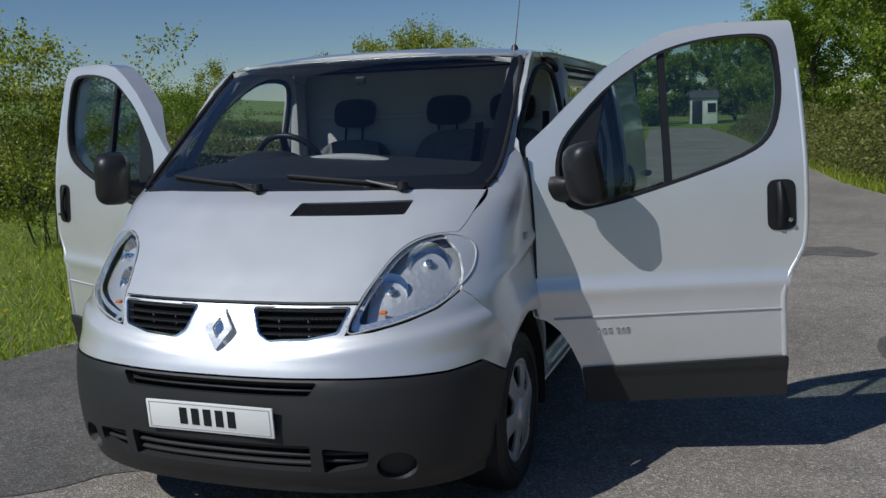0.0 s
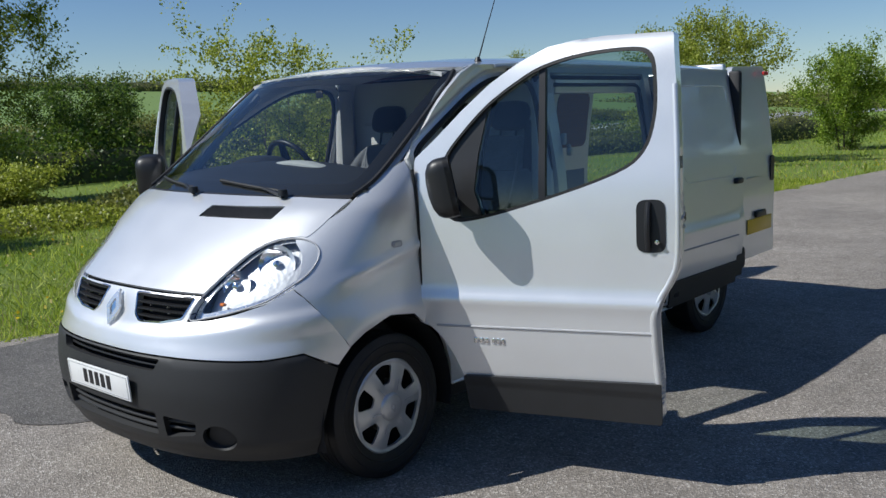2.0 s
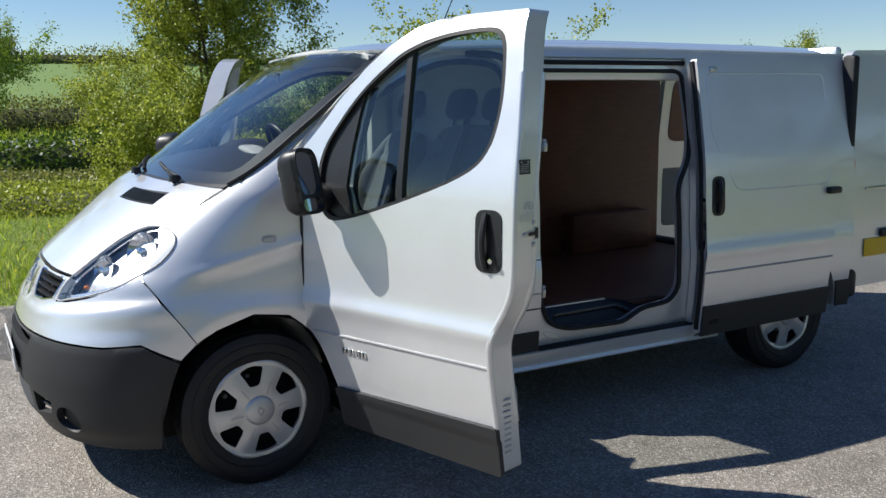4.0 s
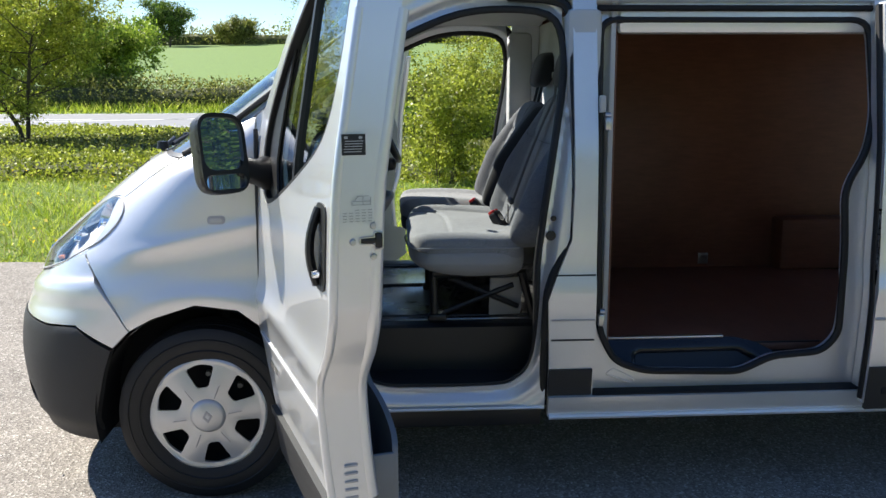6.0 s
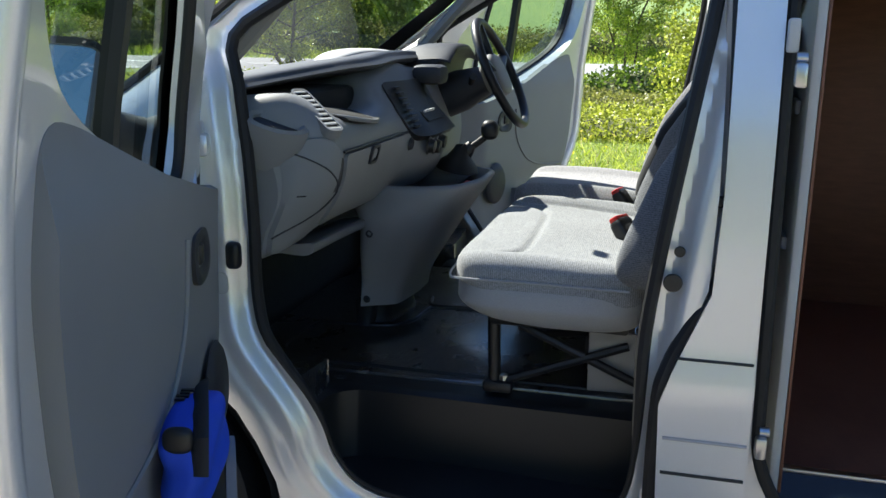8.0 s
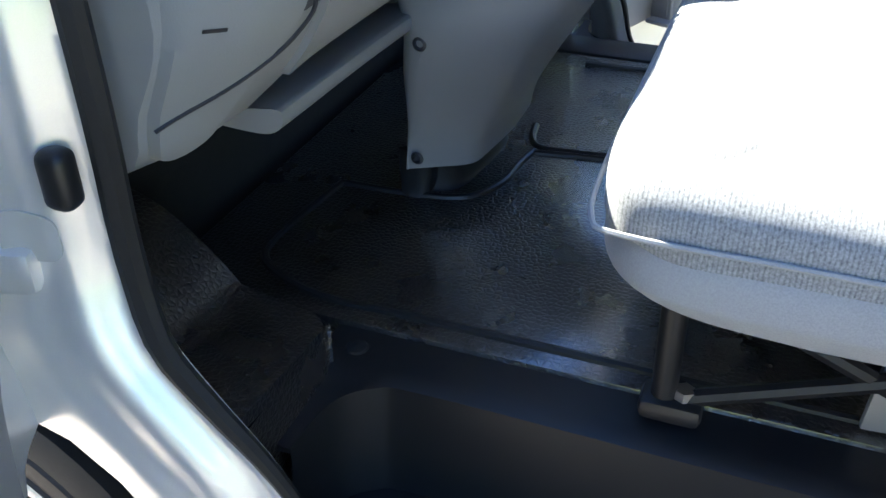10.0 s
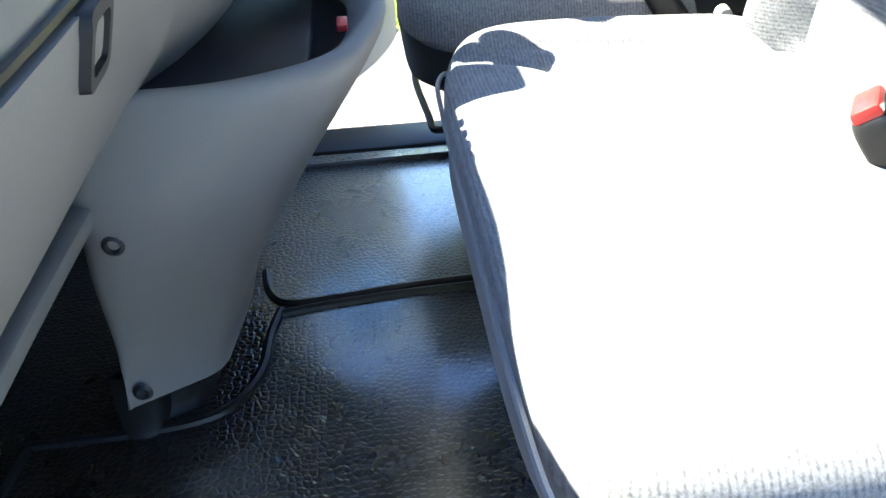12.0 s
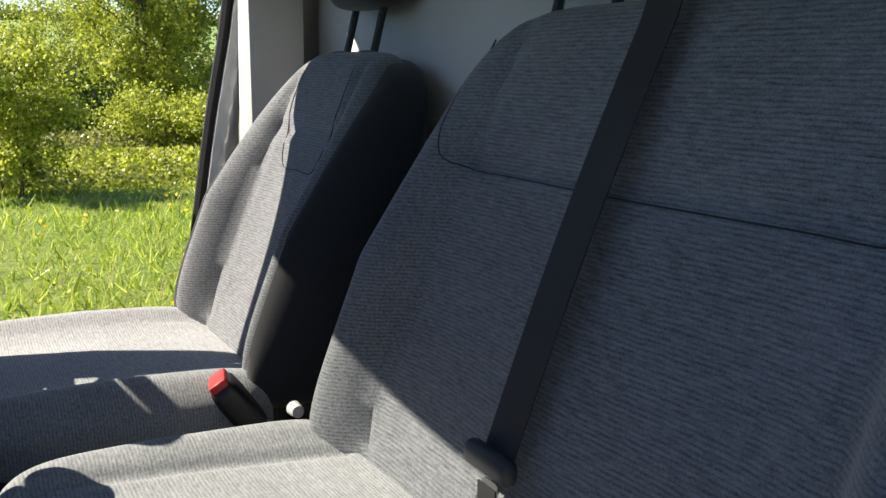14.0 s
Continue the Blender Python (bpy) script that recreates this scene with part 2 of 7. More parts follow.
def moved(shape, m):
    return [tuple(m @ Vector(p)) for p in shape[0]], shape[1]


def from_bm(bm):
    bm.verts.index_update()
    out = [tuple(v.co) for v in bm.verts], [tuple(v.index for v in f.verts) for f in bm.faces]
    bm.free()
    return out


def block(center, size, bevel=0.0, seg=2, m=None):
    """A box with rounded edges."""
    bm = bmesh.new()
    bmesh.ops.create_cube(bm, size=1.0)
    for v in bm.verts:
        v.co = Vector((v.co.x * size[0], v.co.y * size[1], v.co.z * size[2]))
    if bevel > 0:
        bmesh.ops.bevel(bm, geom=bm.edges[:], offset=min(bevel, min(size) * 0.49), segments=seg, affect="EDGES", profile=0.5)
    for v in bm.verts:
        v.co += Vector(center)
    s = from_bm(bm)
    return moved(s, m) if m is not None else s


def tube(points, radius, seg=10, closed=False, flat=1.0, caps=True):
    """A round bar along a line of points; radius may be one number or one per point."""
    P = [Vector(p) for p in points]
    n = len(P)
    R = radius if isinstance(radius, (list, tuple)) else [radius] * n
    V, F = [], []
    prev = None
    for i, p in enumerate(P):
        if closed:
            d = P[(i + 1) % n] - P[i - 1]
        else:
            d = P[min(i + 1, n - 1)] - P[max(i - 1, 0)]
        d.normalize()
        if prev is None:
            a = d.orthogonal().normalized()
        else:
            a = (prev - d * prev.dot(d)).normalized()
        prev = a
        b = d.cross(a)
        for k in range(seg):
            t = 2 * math.pi * k / seg
            V.append(p + (a * math.cos(t) + b * math.sin(t) * flat) * R[i])
    rings = n if closed else n - 1
    for i in range(rings):
        j = (i + 1) % n
        for k in range(seg):
            l = (k + 1) % seg
            F.append((i * seg + k, i * seg + l, j * seg + l, j * seg + k))
    if not closed and caps:
        F.append(tuple(reversed(range(seg))))
        F.append(tuple((n - 1) * seg + k for k in range(seg)))
    return V, F


def lathe(profile, seg=32, axis="x"):
    """Turns a profile of (radius, along) round an axis through the origin."""
    V, F = [], []
    for r, a in profile:
        for k in range(seg):
            t = 2 * math.pi * k / seg
            c, s = r * math.cos(t), r * math.sin(t)
            V.append({"x": (a, c, s), "y": (c, a, s), "z": (c, s, a)}[axis])
    for i in range(len(profile) - 1):
        for k in range(seg):
            l = (k + 1) % seg
            q = (i * seg + k, i * seg + l, (i + 1) * seg + l, (i + 1) * seg + k)
            F.append(q if axis != "y" else tuple(reversed(q)))
    return V, F


def spline(points, n=8, closed=False):
    """A smooth line through the points."""
    P = [np.array(p, float) for p in points]
    out, m = [], len(P)
    for i in range(m if closed else m - 1):
        a, b, c, d = [P[j % m] if closed else P[min(max(j, 0), m - 1)] for j in (i - 1, i, i + 1, i + 2)]
        for k in range(n):
            t = k / n
            out.append(0.5 * (2 * b + (c - a) * t + (2 * a - 5 * b + 4 * c - d) * t * t + (3 * b - a - 3 * c + d) * t ** 3))
    if not closed:
        out.append(P[-1])
    return [tuple(map(float, p)) for p in out]


def rounded(points, r, n=5):
    """A closed outline with its corners rounded by r (one number, or one per corner)."""
    P = [np.array(p, float) for p in points]
    out, m = [], len(P)
    for i, p in enumerate(P):
        q = r[i] if isinstance(r, (list, tuple)) else r
        a, b = P[i - 1] - p, P[(i + 1) % m] - p
        la, lb = np.linalg.norm(a), np.linalg.norm(b)
        d = min(q, la * 0.48, lb * 0.48)
        if d < 1e-4:
            out.append(tuple(p))
            continue
        s, e = p + a / la * d, p + b / lb * d
        for k in range(n + 1):
            t = k / n
            out.append(tuple((1 - t) ** 2 * s + 2 * t * (1 - t) * p + t * t * e))
    return [tuple(map(float, p)) for p in out]


def densify(loop, step):
    P = np.array(loop, float)
    out = []
    for a, b in zip(P, np.roll(P, -1, 0)):
        n = max(1, int(np.ceil(np.linalg.norm(b - a) / step)))
        out += [a + (b - a) * k / n for k in range(n)]
    return np.array(out)


def inside(points, loop):
    x, y = points[:, 0], points[:, 1]
    r = np.zeros(len(points), bool)
    for (ax, ay), (bx, by) in zip(loop, np.roll(loop, -1, 0)):
        c = (ay > y) != (by > y)
        with np.errstate(divide="ignore", invalid="ignore"):
            r ^= c & (x < (bx - ax) * (y - ay) / (by - ay) + ax)
    return r


def nearest(points, loop):
    best, place = np.full(len(points), 1e9), np.zeros_like(points)
    for a, b in zip(loop, np.roll(loop, -1, 0)):
        d = b - a
        t = np.clip(((points - a) @ d) / max(d @ d, 1e-12), 0, 1)
        q = a + t[:, None] * d
        e = np.linalg.norm(points - q, axis=1)
        s = e < best
        best[s], place[s] = e[s], q[s]
    return best, place


def sheet(outline, surf, cell=0.02, holes=(), thick=0.0, out=(1, 0, 0), back=None):
    """A panel: the outline in (u, v), less its holes, laid on the surface surf(u, v), with a rim of the given thickness (one number, or a function of (u, v))."""
    loops = [densify(l, cell) for l in (outline, *holes)]
    lo, hi = loops[0].min(0), loops[0].max(0)
    n = np.maximum(np.ceil((hi - lo) / cell).astype(int), 1)
    U, W = np.meshgrid(np.linspace(lo[0], hi[0], n[0] + 1), np.linspace(lo[1], hi[1], n[1] + 1), indexing="ij")
    grid = np.stack([U.ravel(), W.ravel()], 1)
    keep = inside(grid, loops[0])
    for l in loops[1:]:
        keep &= ~inside(grid, l)
    grid = grid[keep]
    for l in loops:
        if len(grid):
            grid = grid[nearest(grid, l)[0] > 0.5 * cell]
    pts2, edges = [], []
    for l in loops:
        k, m = len(pts2), len(l)
        pts2 += [Vector((float(p[0]), float(p[1]))) for p in l]
        edges += [(k + i, k + (i + 1) % m) for i in range(m)]
    pts2 += [Vector((float(p[0]), float(p[1]))) for p in grid]
    vv, _, tris, _, _, _ = mathutils.geometry.delaunay_2d_cdt(pts2, edges, [], 0, 1e-6)
    P2 = np.array([(v[0], v[1]) for v in vv])
    tris = np.array([f for f in tris if len(f) == 3])
    mids = P2[tris].mean(1)
    good = inside(mids, loops[0])
    for l in loops[1:]:
        good &= ~inside(mids, l)
    tris = tris[good]
    used = np.unique(tris)
    where = np.zeros(len(P2), int)
    where[used] = np.arange(len(used))
    P2, tris = P2[used], where[tris]
    pts = surf(P2[:, 0], P2[:, 1])
    pts = np.stack([np.broadcast_to(c, P2[:, 0].shape) for c in pts], 1).astype(float)
    fn = np.cross(pts[tris[:, 1]] - pts[tris[:, 0]], pts[tris[:, 2]] - pts[tris[:, 0]])
    if (fn @ np.array(out, float)).sum() < 0:
        tris, fn = tris[:, ::-1], -fn
    nor = np.zeros_like(pts)
    for k in range(3):
        np.add.at(nor, tris[:, k], fn)
    nor /= np.linalg.norm(nor, axis=1)[:, None] + 1e-12
    faces = [tuple(int(i) for i in f) for f in tris]
    if thick:
        k = len(pts)
        deep_by = thick(P2[:, 0], P2[:, 1])[:, None] if callable(thick) else thick
        inner = pts - nor * deep_by if back is None else pts + np.array(back) * deep_by
        edge = {(a, b) for f in faces for a, b in zip(f, f[1:] + f[:1])}
        rim = [(b, a, a + k, b + k) for a, b in sorted(edge) if (b, a) not in edge]
        faces = faces + [tuple(i + k for i in reversed(f)) for f in faces] + rim
        pts = np.vstack([pts, inner])
    return [tuple(p) for p in pts], faces


def bar_text(width, height, glyphs, depth=0.0015):
    """Plain upright bars in the place of writing, in the x-z plane, facing -y."""
    shapes = []
    for k in range(glyphs):
        c = -width / 2 + width * (k + 0.5) / glyphs
        shapes.append(block((c, 0, 0), (width / glyphs * 0.62, depth, height)))
    return join(*shapes)

# ---- ground ----
def flat(loop, z, cell, amp=0.0, freq=1.0):
    def surf(u, v):
        h = np.array([noise.noise(Vector((a * freq, b * freq, 3.1))) for a, b in zip(u, v)]) * amp if amp else 0 * u
        return u, v, z + h
    return sheet(loop, surf, cell, out=(0, 0, 1))


def far_sheet(x0, x1, y0, y1, z):
    return [(x0, y0, z), (x1, y0, z), (x1, y1, z), (x0, y1, z)], [(0, 1, 2, 3)]


tagged(part("ground", far_sheet(-900, 900, -900, 900, -0.03), TURF), "rough green grassland reaching to the horizon", "ground", kind="structure")
VERGE_EDGE = [(-3.9, -9), (-3.75, -4.2), (-3.75, -2.5), (-3.45, -0.4), (-3.25, 0.4), (-2.95, 1.3), (-2.7, 4), (-2.65, 8), (-2.5, 14), (-2.2, 20), (-2.3, 28), (-3.6, 42), (-5.6, 60)]
LANE_EDGE = [(-1.6, 60), (0.4, 44), (1.9, 30), (2.85, 20), (3.35, 14.7), (4.6, 9), (6.2, 5), (9.5, 1), (12, -9)]
lane_loop = spline(VERGE_EDGE, 4) + spline(LANE_EDGE, 4)
tagged(part("road", flat(lane_loop, 0.0, 0.6), ASPHALT), "worn grey tarmac lay-by with loose gravel and patches", "road", kind="structure")


def ragged(loop, amp, seed):
    return [(x + amp * noise.noise(Vector((x * 2.3, y * 2.3, seed))), y + amp * noise.noise(Vector((x * 2.3, y * 2.3, seed + 9)))) for x, y in densify(loop, 0.08)]


patch = ragged([(-3.35, -0.75), (-2.2, -0.8), (-1.35, -0.75), (-0.75, -0.25), (-0.7, 1.2), (-0.9, 3.5), (-2.55, 4.2), (-2.75, 2.2), (-3.05, 0.6)], 0.22, 2.0)
tagged(part("road_patch", flat(patch, 0.004, 0.3), DARK_TAR), "dark resurfaced strip of tarmac beside the verge", "road", kind="structure")
for k, (x, y, a, b) in enumerate(((2.9, 2.6, 0.35, 0.5), (3.4, -0.6, 0.5, 0.25), (2.3, 6.5, 0.6, 0.4))):
    hole = ragged([(x + a * math.cos(t), y + b * math.sin(t)) for t in np.linspace(0, 2 * math.pi, 16, endpoint=False)], 0.2, 5.0 + k)
    tagged(part("road_patch", flat(hole, 0.004, 0.2), DARK_TAR), "small dark mend in the tarmac", "road", kind="structure")
ROAD_TAR = plain("main_road_tarmac", (0.26, 0.26, 0.265), 0.85, grain=4.0, spread=0.1)
LINE_PAINT = plain("road_marking", (0.75, 0.75, 0.73), 0.7, grain=8.0)
tagged(part("main_road", far_sheet(-43, -28, -200, 200, 0.0), ROAD_TAR), "smooth pale grey main road beyond the verge", "road", kind="structure")
for x in (-42.3, -28.7):
    tagged(part("road_marking", far_sheet(x - 0.12, x + 0.12, -200, 200, 0.006), LINE_PAINT), "white edge line on the main road", "marking", kind="structure")
for k in range(-12, 12):
    tagged(part("road_marking", far_sheet(-35.6, -35.2, k * 9.0, k * 9.0 + 6.0, 0.006), LINE_PAINT), "white broken centre line on the main road", "marking", kind="structure")
def hatch(y):
    V = [(-33.2, y, 0.006), (-32.7, y, 0.006), (-36.7, y + 9, 0.006), (-37.2, y + 9, 0.006)]
    return V, [(0, 1, 2, 3)]
for k in range(-5, 5):
    tagged(part("road_marking", hatch(k * 14.0), LINE_PAINT), "white slanting hatch mark on the main road", "marking", kind="structure")

# ---- body form: nose line, half width and plan rounding by height ----
ZK = (.20,.35,.50,.60,.66,.72,.80,.88,.95,1.05,1.17,1.222,1.265,1.48,1.68,1.83,1.90)
YK = (-.78,-.83,-.845,-.835,-.82,-.79,-.755,-.715,-.64,-.52,-.37,-.30,-.22,.08,.35,.56,.68)
WK = ((.20,.90),(.40,.925),(.60,.945),(.76,.952),(.86,.938),(1.05,.932),(1.25,.92),(1.45,.888),(1.65,.852),(1.78,.826),(1.85,.80),(1.90,.75))
DK = ((.2,.60),(.65,.70),(.90,.66),(1.27,.42),(1.9,.32))
NK = ((.2,2.5),(.7,2.5),(1.27,2.6),(1.9,2.8))
def smooth_interp(z, zk, vk):
    """Monotone cubic through the knots."""
    zk=np.array(zk,float);vk=np.array(vk,float);z=np.clip(np.asarray(z,float),zk[0],zk[-1])
    h=np.diff(zk);d=np.diff(vk)/h;m=np.zeros(len(zk))
    m[0],m[-1]=d[0],d[-1]
    for i in range(1,len(zk)-1):
        m[i]=0 if d[i-1]*d[i]<=0 else 2*d[i-1]*d[i]/(d[i-1]+d[i])
    i=np.clip(np.searchsorted(zk,z,side="right")-1,0,len(h)-1);t=(z-zk[i])/h[i]
    return vk[i]*(1+2*t)*(1-t)**2+m[i]*h[i]*t*(1-t)**2+vk[i+1]*t*t*(3-2*t)+m[i+1]*h[i]*t*t*(t-1)
def nose(z): return smooth_interp(z,ZK,YK)
def wide(z): return smooth_interp(z,*zip(*WK))
def deep(z): return smooth_interp(z,*zip(*DK))
def power(z): return smooth_interp(z,*zip(*NK))
def front_y(x,z):
    w,n=wide(z),power(z); a=np.clip(np.abs(x)/w,0,1)
    return nose(z)+deep(z)*(1-(1-a**n)**(1/n))

# ---- van: shell ----
van = thing("panel_van", "silver panel van parked with all its doors standing open", "van")


def body_u(u, z, off=0.0):
    """The shell by the angle round the nose (past a quarter turn: metres along the side) and the height."""
    a, n = np.abs(u), power(z)
    c = np.clip(a, 0, math.pi / 2)
    x = wide(z) * np.sin(c) ** (2 / n)
    y = nose(z) + deep(z) * (1 - np.clip(np.cos(c), 0, 1) ** (2 / n)) + np.maximum(a - math.pi / 2, 0)
    s = np.sign(u)
    if np.any(off):
        e = 1e-3
        xa, ya, _ = body_u(a + e, z)
        xb, yb, _ = body_u(np.maximum(a - e, 0), z)
        tx, ty = xa - xb, ya - yb
        l = np.hypot(tx, ty) + 1e-9
        x, y = x + ty / l * off, y - tx / l * off
    return x * s, y, z


def u_of_x(x, z):
    return np.sign(x) * np.arcsin(np.clip(np.abs(x) / wide(z), 0, 1) ** (power(z) / 2))


def u_of_y(y, z):
    q = 1 - (y - nose(z)) / deep(z)
    return np.where(q <= 0, math.pi / 2 - q * deep(z), np.arccos(np.clip(q, 0, 1) ** (power(z) / 2)))


def front_loop(pts, step=0.015):
    p = densify(pts, step)
    return np.stack([u_of_x(p[:, 0], p[:, 1]), p[:, 1]], 1)


def side_loop(pts, step=0.015):
    p = densify(pts, step)
    return np.stack([u_of_y(p[:, 0], p[:, 1]), p[:, 1]], 1)


def on_front(off=0.0):
    return lambda x, z: (x, front_y(x, z) - off, z)


def on_side(off=0.0, sgn=1):
    return lambda y, z: (sgn * (wide(z) + off), y, z)


def flip(loop):
    return [(-u, v) for u, v in reversed([tuple(p) for p in loop])]


def both(name, loop, mat, parent=None, off=0.0, label="", holes=(), thick=0.02, cell=0.02):
    """A shell panel and its mirror image on the other flank."""
    obs = []
    for s in (1, -1):
        l = loop if s > 0 else flip(loop)
        h = holes if s > 0 else [flip(q) for q in holes]
        obs.append(part(name, sheet(l, lambda u, v: body_u(u, v, off), cell, h, thick, (s * 0.7, -0.7, 0.1)), mat, parent or van, label))
    return obs


# bumper
left_edge = [("y", -0.40, 0.225), ("y", -0.395, 0.27), ("y", -0.369, 0.43), ("y", -0.32, 0.585), ("y", -0.45, 0.662), ("x", 0.80, 0.650), ("x", 0.41, 0.655)]
pts = [(float(u_of_x(a, z)) if k == "x" else float(u_of_y(a, z)), z) for k, a, z in left_edge]
outline = pts + [(-u, z) for u, z in reversed(pts)]
bump_loop = densify(outline, 0.02)


def xz(pts, r=0.012):
    return front_loop(rounded(pts, r), 0.02)


SLOT = [(-0.40, 0.648), (-0.37, 0.600), (0.37, 0.600), (0.40, 0.648)]
LOWER = [(-0.37, 0.425), (-0.365, 0.325), (0.365, 0.325), (0.37, 0.425)]
FOG_L = [(0.41, 0.415), (0.41, 0.320), (0.555, 0.345), (0.565, 0.400)]
FOG_R = [(-x, z) for x, z in reversed(FOG_L)]
fog_ring = lambda s: [(s * (0.645 + 0.062 * math.cos(k * math.pi / 12)), 0.335 + 0.056 * math.sin(k * math.pi / 12)) for k in range(24)]
bumper = part("front_bumper", sheet(bump_loop, lambda u, v: body_u(u, v, 0.018 * np.clip((v - 0.25) / 0.05, 0, 1) * np.clip((0.668 - v) / 0.024, 0, 1) ** 0.5), 0.016,
              [xz(SLOT), xz(LOWER), xz(FOG_L), xz(FOG_R), front_loop(fog_ring(1)), front_loop(fog_ring(-1)[::-1])], 0.03, (0, -1, 0)), BUMPER, van, "textured charcoal plastic front bumper")
for s in (1, -1):
    disc = [(0.645 * s + (x - 0.645 * s) * 0.94, 0.335 + (z - 0.335) * 0.94) for x, z in fog_ring(s)]
    part("fog_lamp_cover", sheet(disc if s > 0 else disc[::-1], on_front(-0.014), 0.012, thick=0.01, out=(0, -1, 0)), BUMPER, bumper)
part("lower_grille_backing", sheet([(-0.74, 0.29), (0.74, 0.29), (0.74, 0.66), (-0.74, 0.66)], on_front(-0.055), 0.05, thick=0.01, out=(0, -1, 0)), DARK, bumper)
for z in (0.350, 0.382, 0.413):
    part("grille_slat", tube([(x, float(front_y(x, z)) + 0.012, z) for x in np.linspace(-0.375, 0.375, 21)], 0.0095, 8), BUMPER, bumper)
for s in (1, -1):
    for z in (0.360, 0.388):
        part("grille_slat", tube([(s * x, float(front_y(x, z)) + 0.012, z) for x in np.linspace(0.40, 0.57, 7)], 0.008, 8), BUMPER, bumper)
    part("grille_post", block((s * 0.392, float(front_y(0.392, 0.37)) + 0.008, 0.372), (0.035, 0.03, 0.12), 0.008), BUMPER, bumper)
for z in (0.612, 0.632):
    part("grille_slat", tube([(x, float(front_y(x, z)) + 0.02, z) for x in np.linspace(-0.40, 0.40, 21)], 0.006, 8), BLACK, bumper)

# silver fascia with the two upper grilles
HL_LOW = [(0.47, 0.800), (0.564, 0.809), (0.666, 0.834), (0.761, 0.872), (0.803, 0.917)]
fp = [("x", 0.41, 0.662), ("x", 0.80, 0.657), ("y", -0.45, 0.669), ("y", -0.314, 0.596), ("y", -0.253, 0.656)] + [("y", -0.254 - 0.173 * k / 8, 0.659 + 0.257 * k / 8) for k in range(1, 9)]
fp = fp + [("x", x, z - 0.006) for x, z in reversed(HL_LOW[:-1])] + [("x", 0.497, 0.893)]
pts = [(float(u_of_x(a, z)) if k == "x" else float(u_of_y(a, z)), z) for k, a, z in fp]
outline = pts + [(-u, z) for u, z in reversed(pts)]
GRILLE = [(0.118, 0.886), (0.155, 0.800), (0.195, 0.776), (0.335, 0.783), (0.445, 0.805), (0.478, 0.886)]
GR_L = xz(GRILLE, 0.012)
def fascia_swell(u, v):
    """A ledge that sweeps from low in the middle up to the wings."""
    d = v - (0.742 + 0.095 * (np.abs(body_u(u, v)[0]) / 0.9) ** 2.2)
    return 0.003 + 0.020 / (1 + np.exp(np.clip(d / 0.007, -30, 30))) - 0.012 * np.clip(-d / 0.10, 0, 1)


fascia = part("front_fascia", sheet(densify(outline, 0.02), lambda u, v: body_u(u, v, fascia_swell(u, v)), 0.012, [GR_L, flip(GR_L)], 0.03, (0, -1, 0)), PAINT, van, "silver painted nose panel")
part("grille_backing", sheet([(-0.52, 0.74), (0.52, 0.74), (0.52, 0.90), (-0.52, 0.90)], on_front(-0.05), 0.05, thick=0.01, out=(0, -1, 0)), DARK, fascia)
for s in (1, -1):
    for k in range(4):
        z = 0.797 + 0.026 * k
        part("grille_slat", join(*[block((s * x, float(front_y(x, z)) + 0.014, z), (0.018, 0.03, 0.007), 0.002) for x in np.linspace(0.135 + 0.004 * (3 - k), 0.468, 20)]), BLACK, fascia)
    for x in (0.22, 0.33):
        part("grille_post", join(*[block((s * x, float(front_y(x, 0.83)) + 0.020, z), (0.004, 0.012, 0.013)) for z in (0.79, 0.816, 0.842)]), STEEL, fascia)
    ring = [(s * x, float(front_y(x, z)) - 0.004, z) for x, z in rounded(GRILLE, 0.012)]
    part("grille_rim", tube(ring, 0.0045, 6, closed=True), CHROME, fascia)
# diamond emblem: a plain open lozenge
lz = lambda w, h: rounded([(0, h), (-w, 0), (0, -h), (w, 0)], 0.008)
SATIN = plain("satin_chrome", (0.84, 0.85, 0.86), 0.26, 0.75, grain=60.0, depth=0.0, spread=0.03)
emblem = sheet(lz(0.056, 0.077), lambda u, v: on_front(0.028)(u, v + 0.818), 0.006, [lz(0.026, 0.038)], 0.010, (0, -1, 0))
part("badge", emblem, SATIN, fascia, "chrome lozenge badge")
part("badge_core", sheet(lz(0.018, 0.028), lambda u, v: on_front(0.024)(u, v + 0.818), 0.005, thick=0.004, out=(0, -1, 0)), CHROME, fascia)

# number plate, with bars for its characters
plate = part("number_plate", moved(block((0, 0, 0), (0.524, 0.008, 0.112), 0.003), pose(0, -0.872, 0.512, 4)), WHITE, van, "white plate with black characters")
part("plate_characters", moved(bar_text(0.25, 0.062, 5), pose(-0.005, -0.8775, 0.514, 4)), INK, plate)
part("plate_border", moved(join(block((0, 0, 0.047), (0.50, 0.002, 0.0025)), block((0, 0, -0.047), (0.50, 0.002, 0.0025)), block((0.249, 0, 0), (0.0025, 0.002, 0.094)), block((-0.249, 0, 0), (0.0025, 0.002, 0.094))), pose(0, -0.8765, 0.512, 4)), GREY_INK, plate)

# bonnet
HOOD_SIDE = [(0.500, 0.905), (0.530, 0.978), (0.579, 1.060), (0.653, 1.104), (0.736, 1.114), (0.768, 1.118), (0.800, 1.190), (0.815, 1.252)]
hood_r = spline(HOOD_SIDE, 4)
hood_back = [(x, 1.262 + 0.0 * x) for x in (0.6, 0.3, 0, -0.3, -0.6)]
hood_loop = hood_r + hood_back + [(-x, z) for x, z in reversed(hood_r)]
VENT = [(0.088, 1.176), (0.112, 1.222), (0.572, 1.228), (0.556, 1.178)]
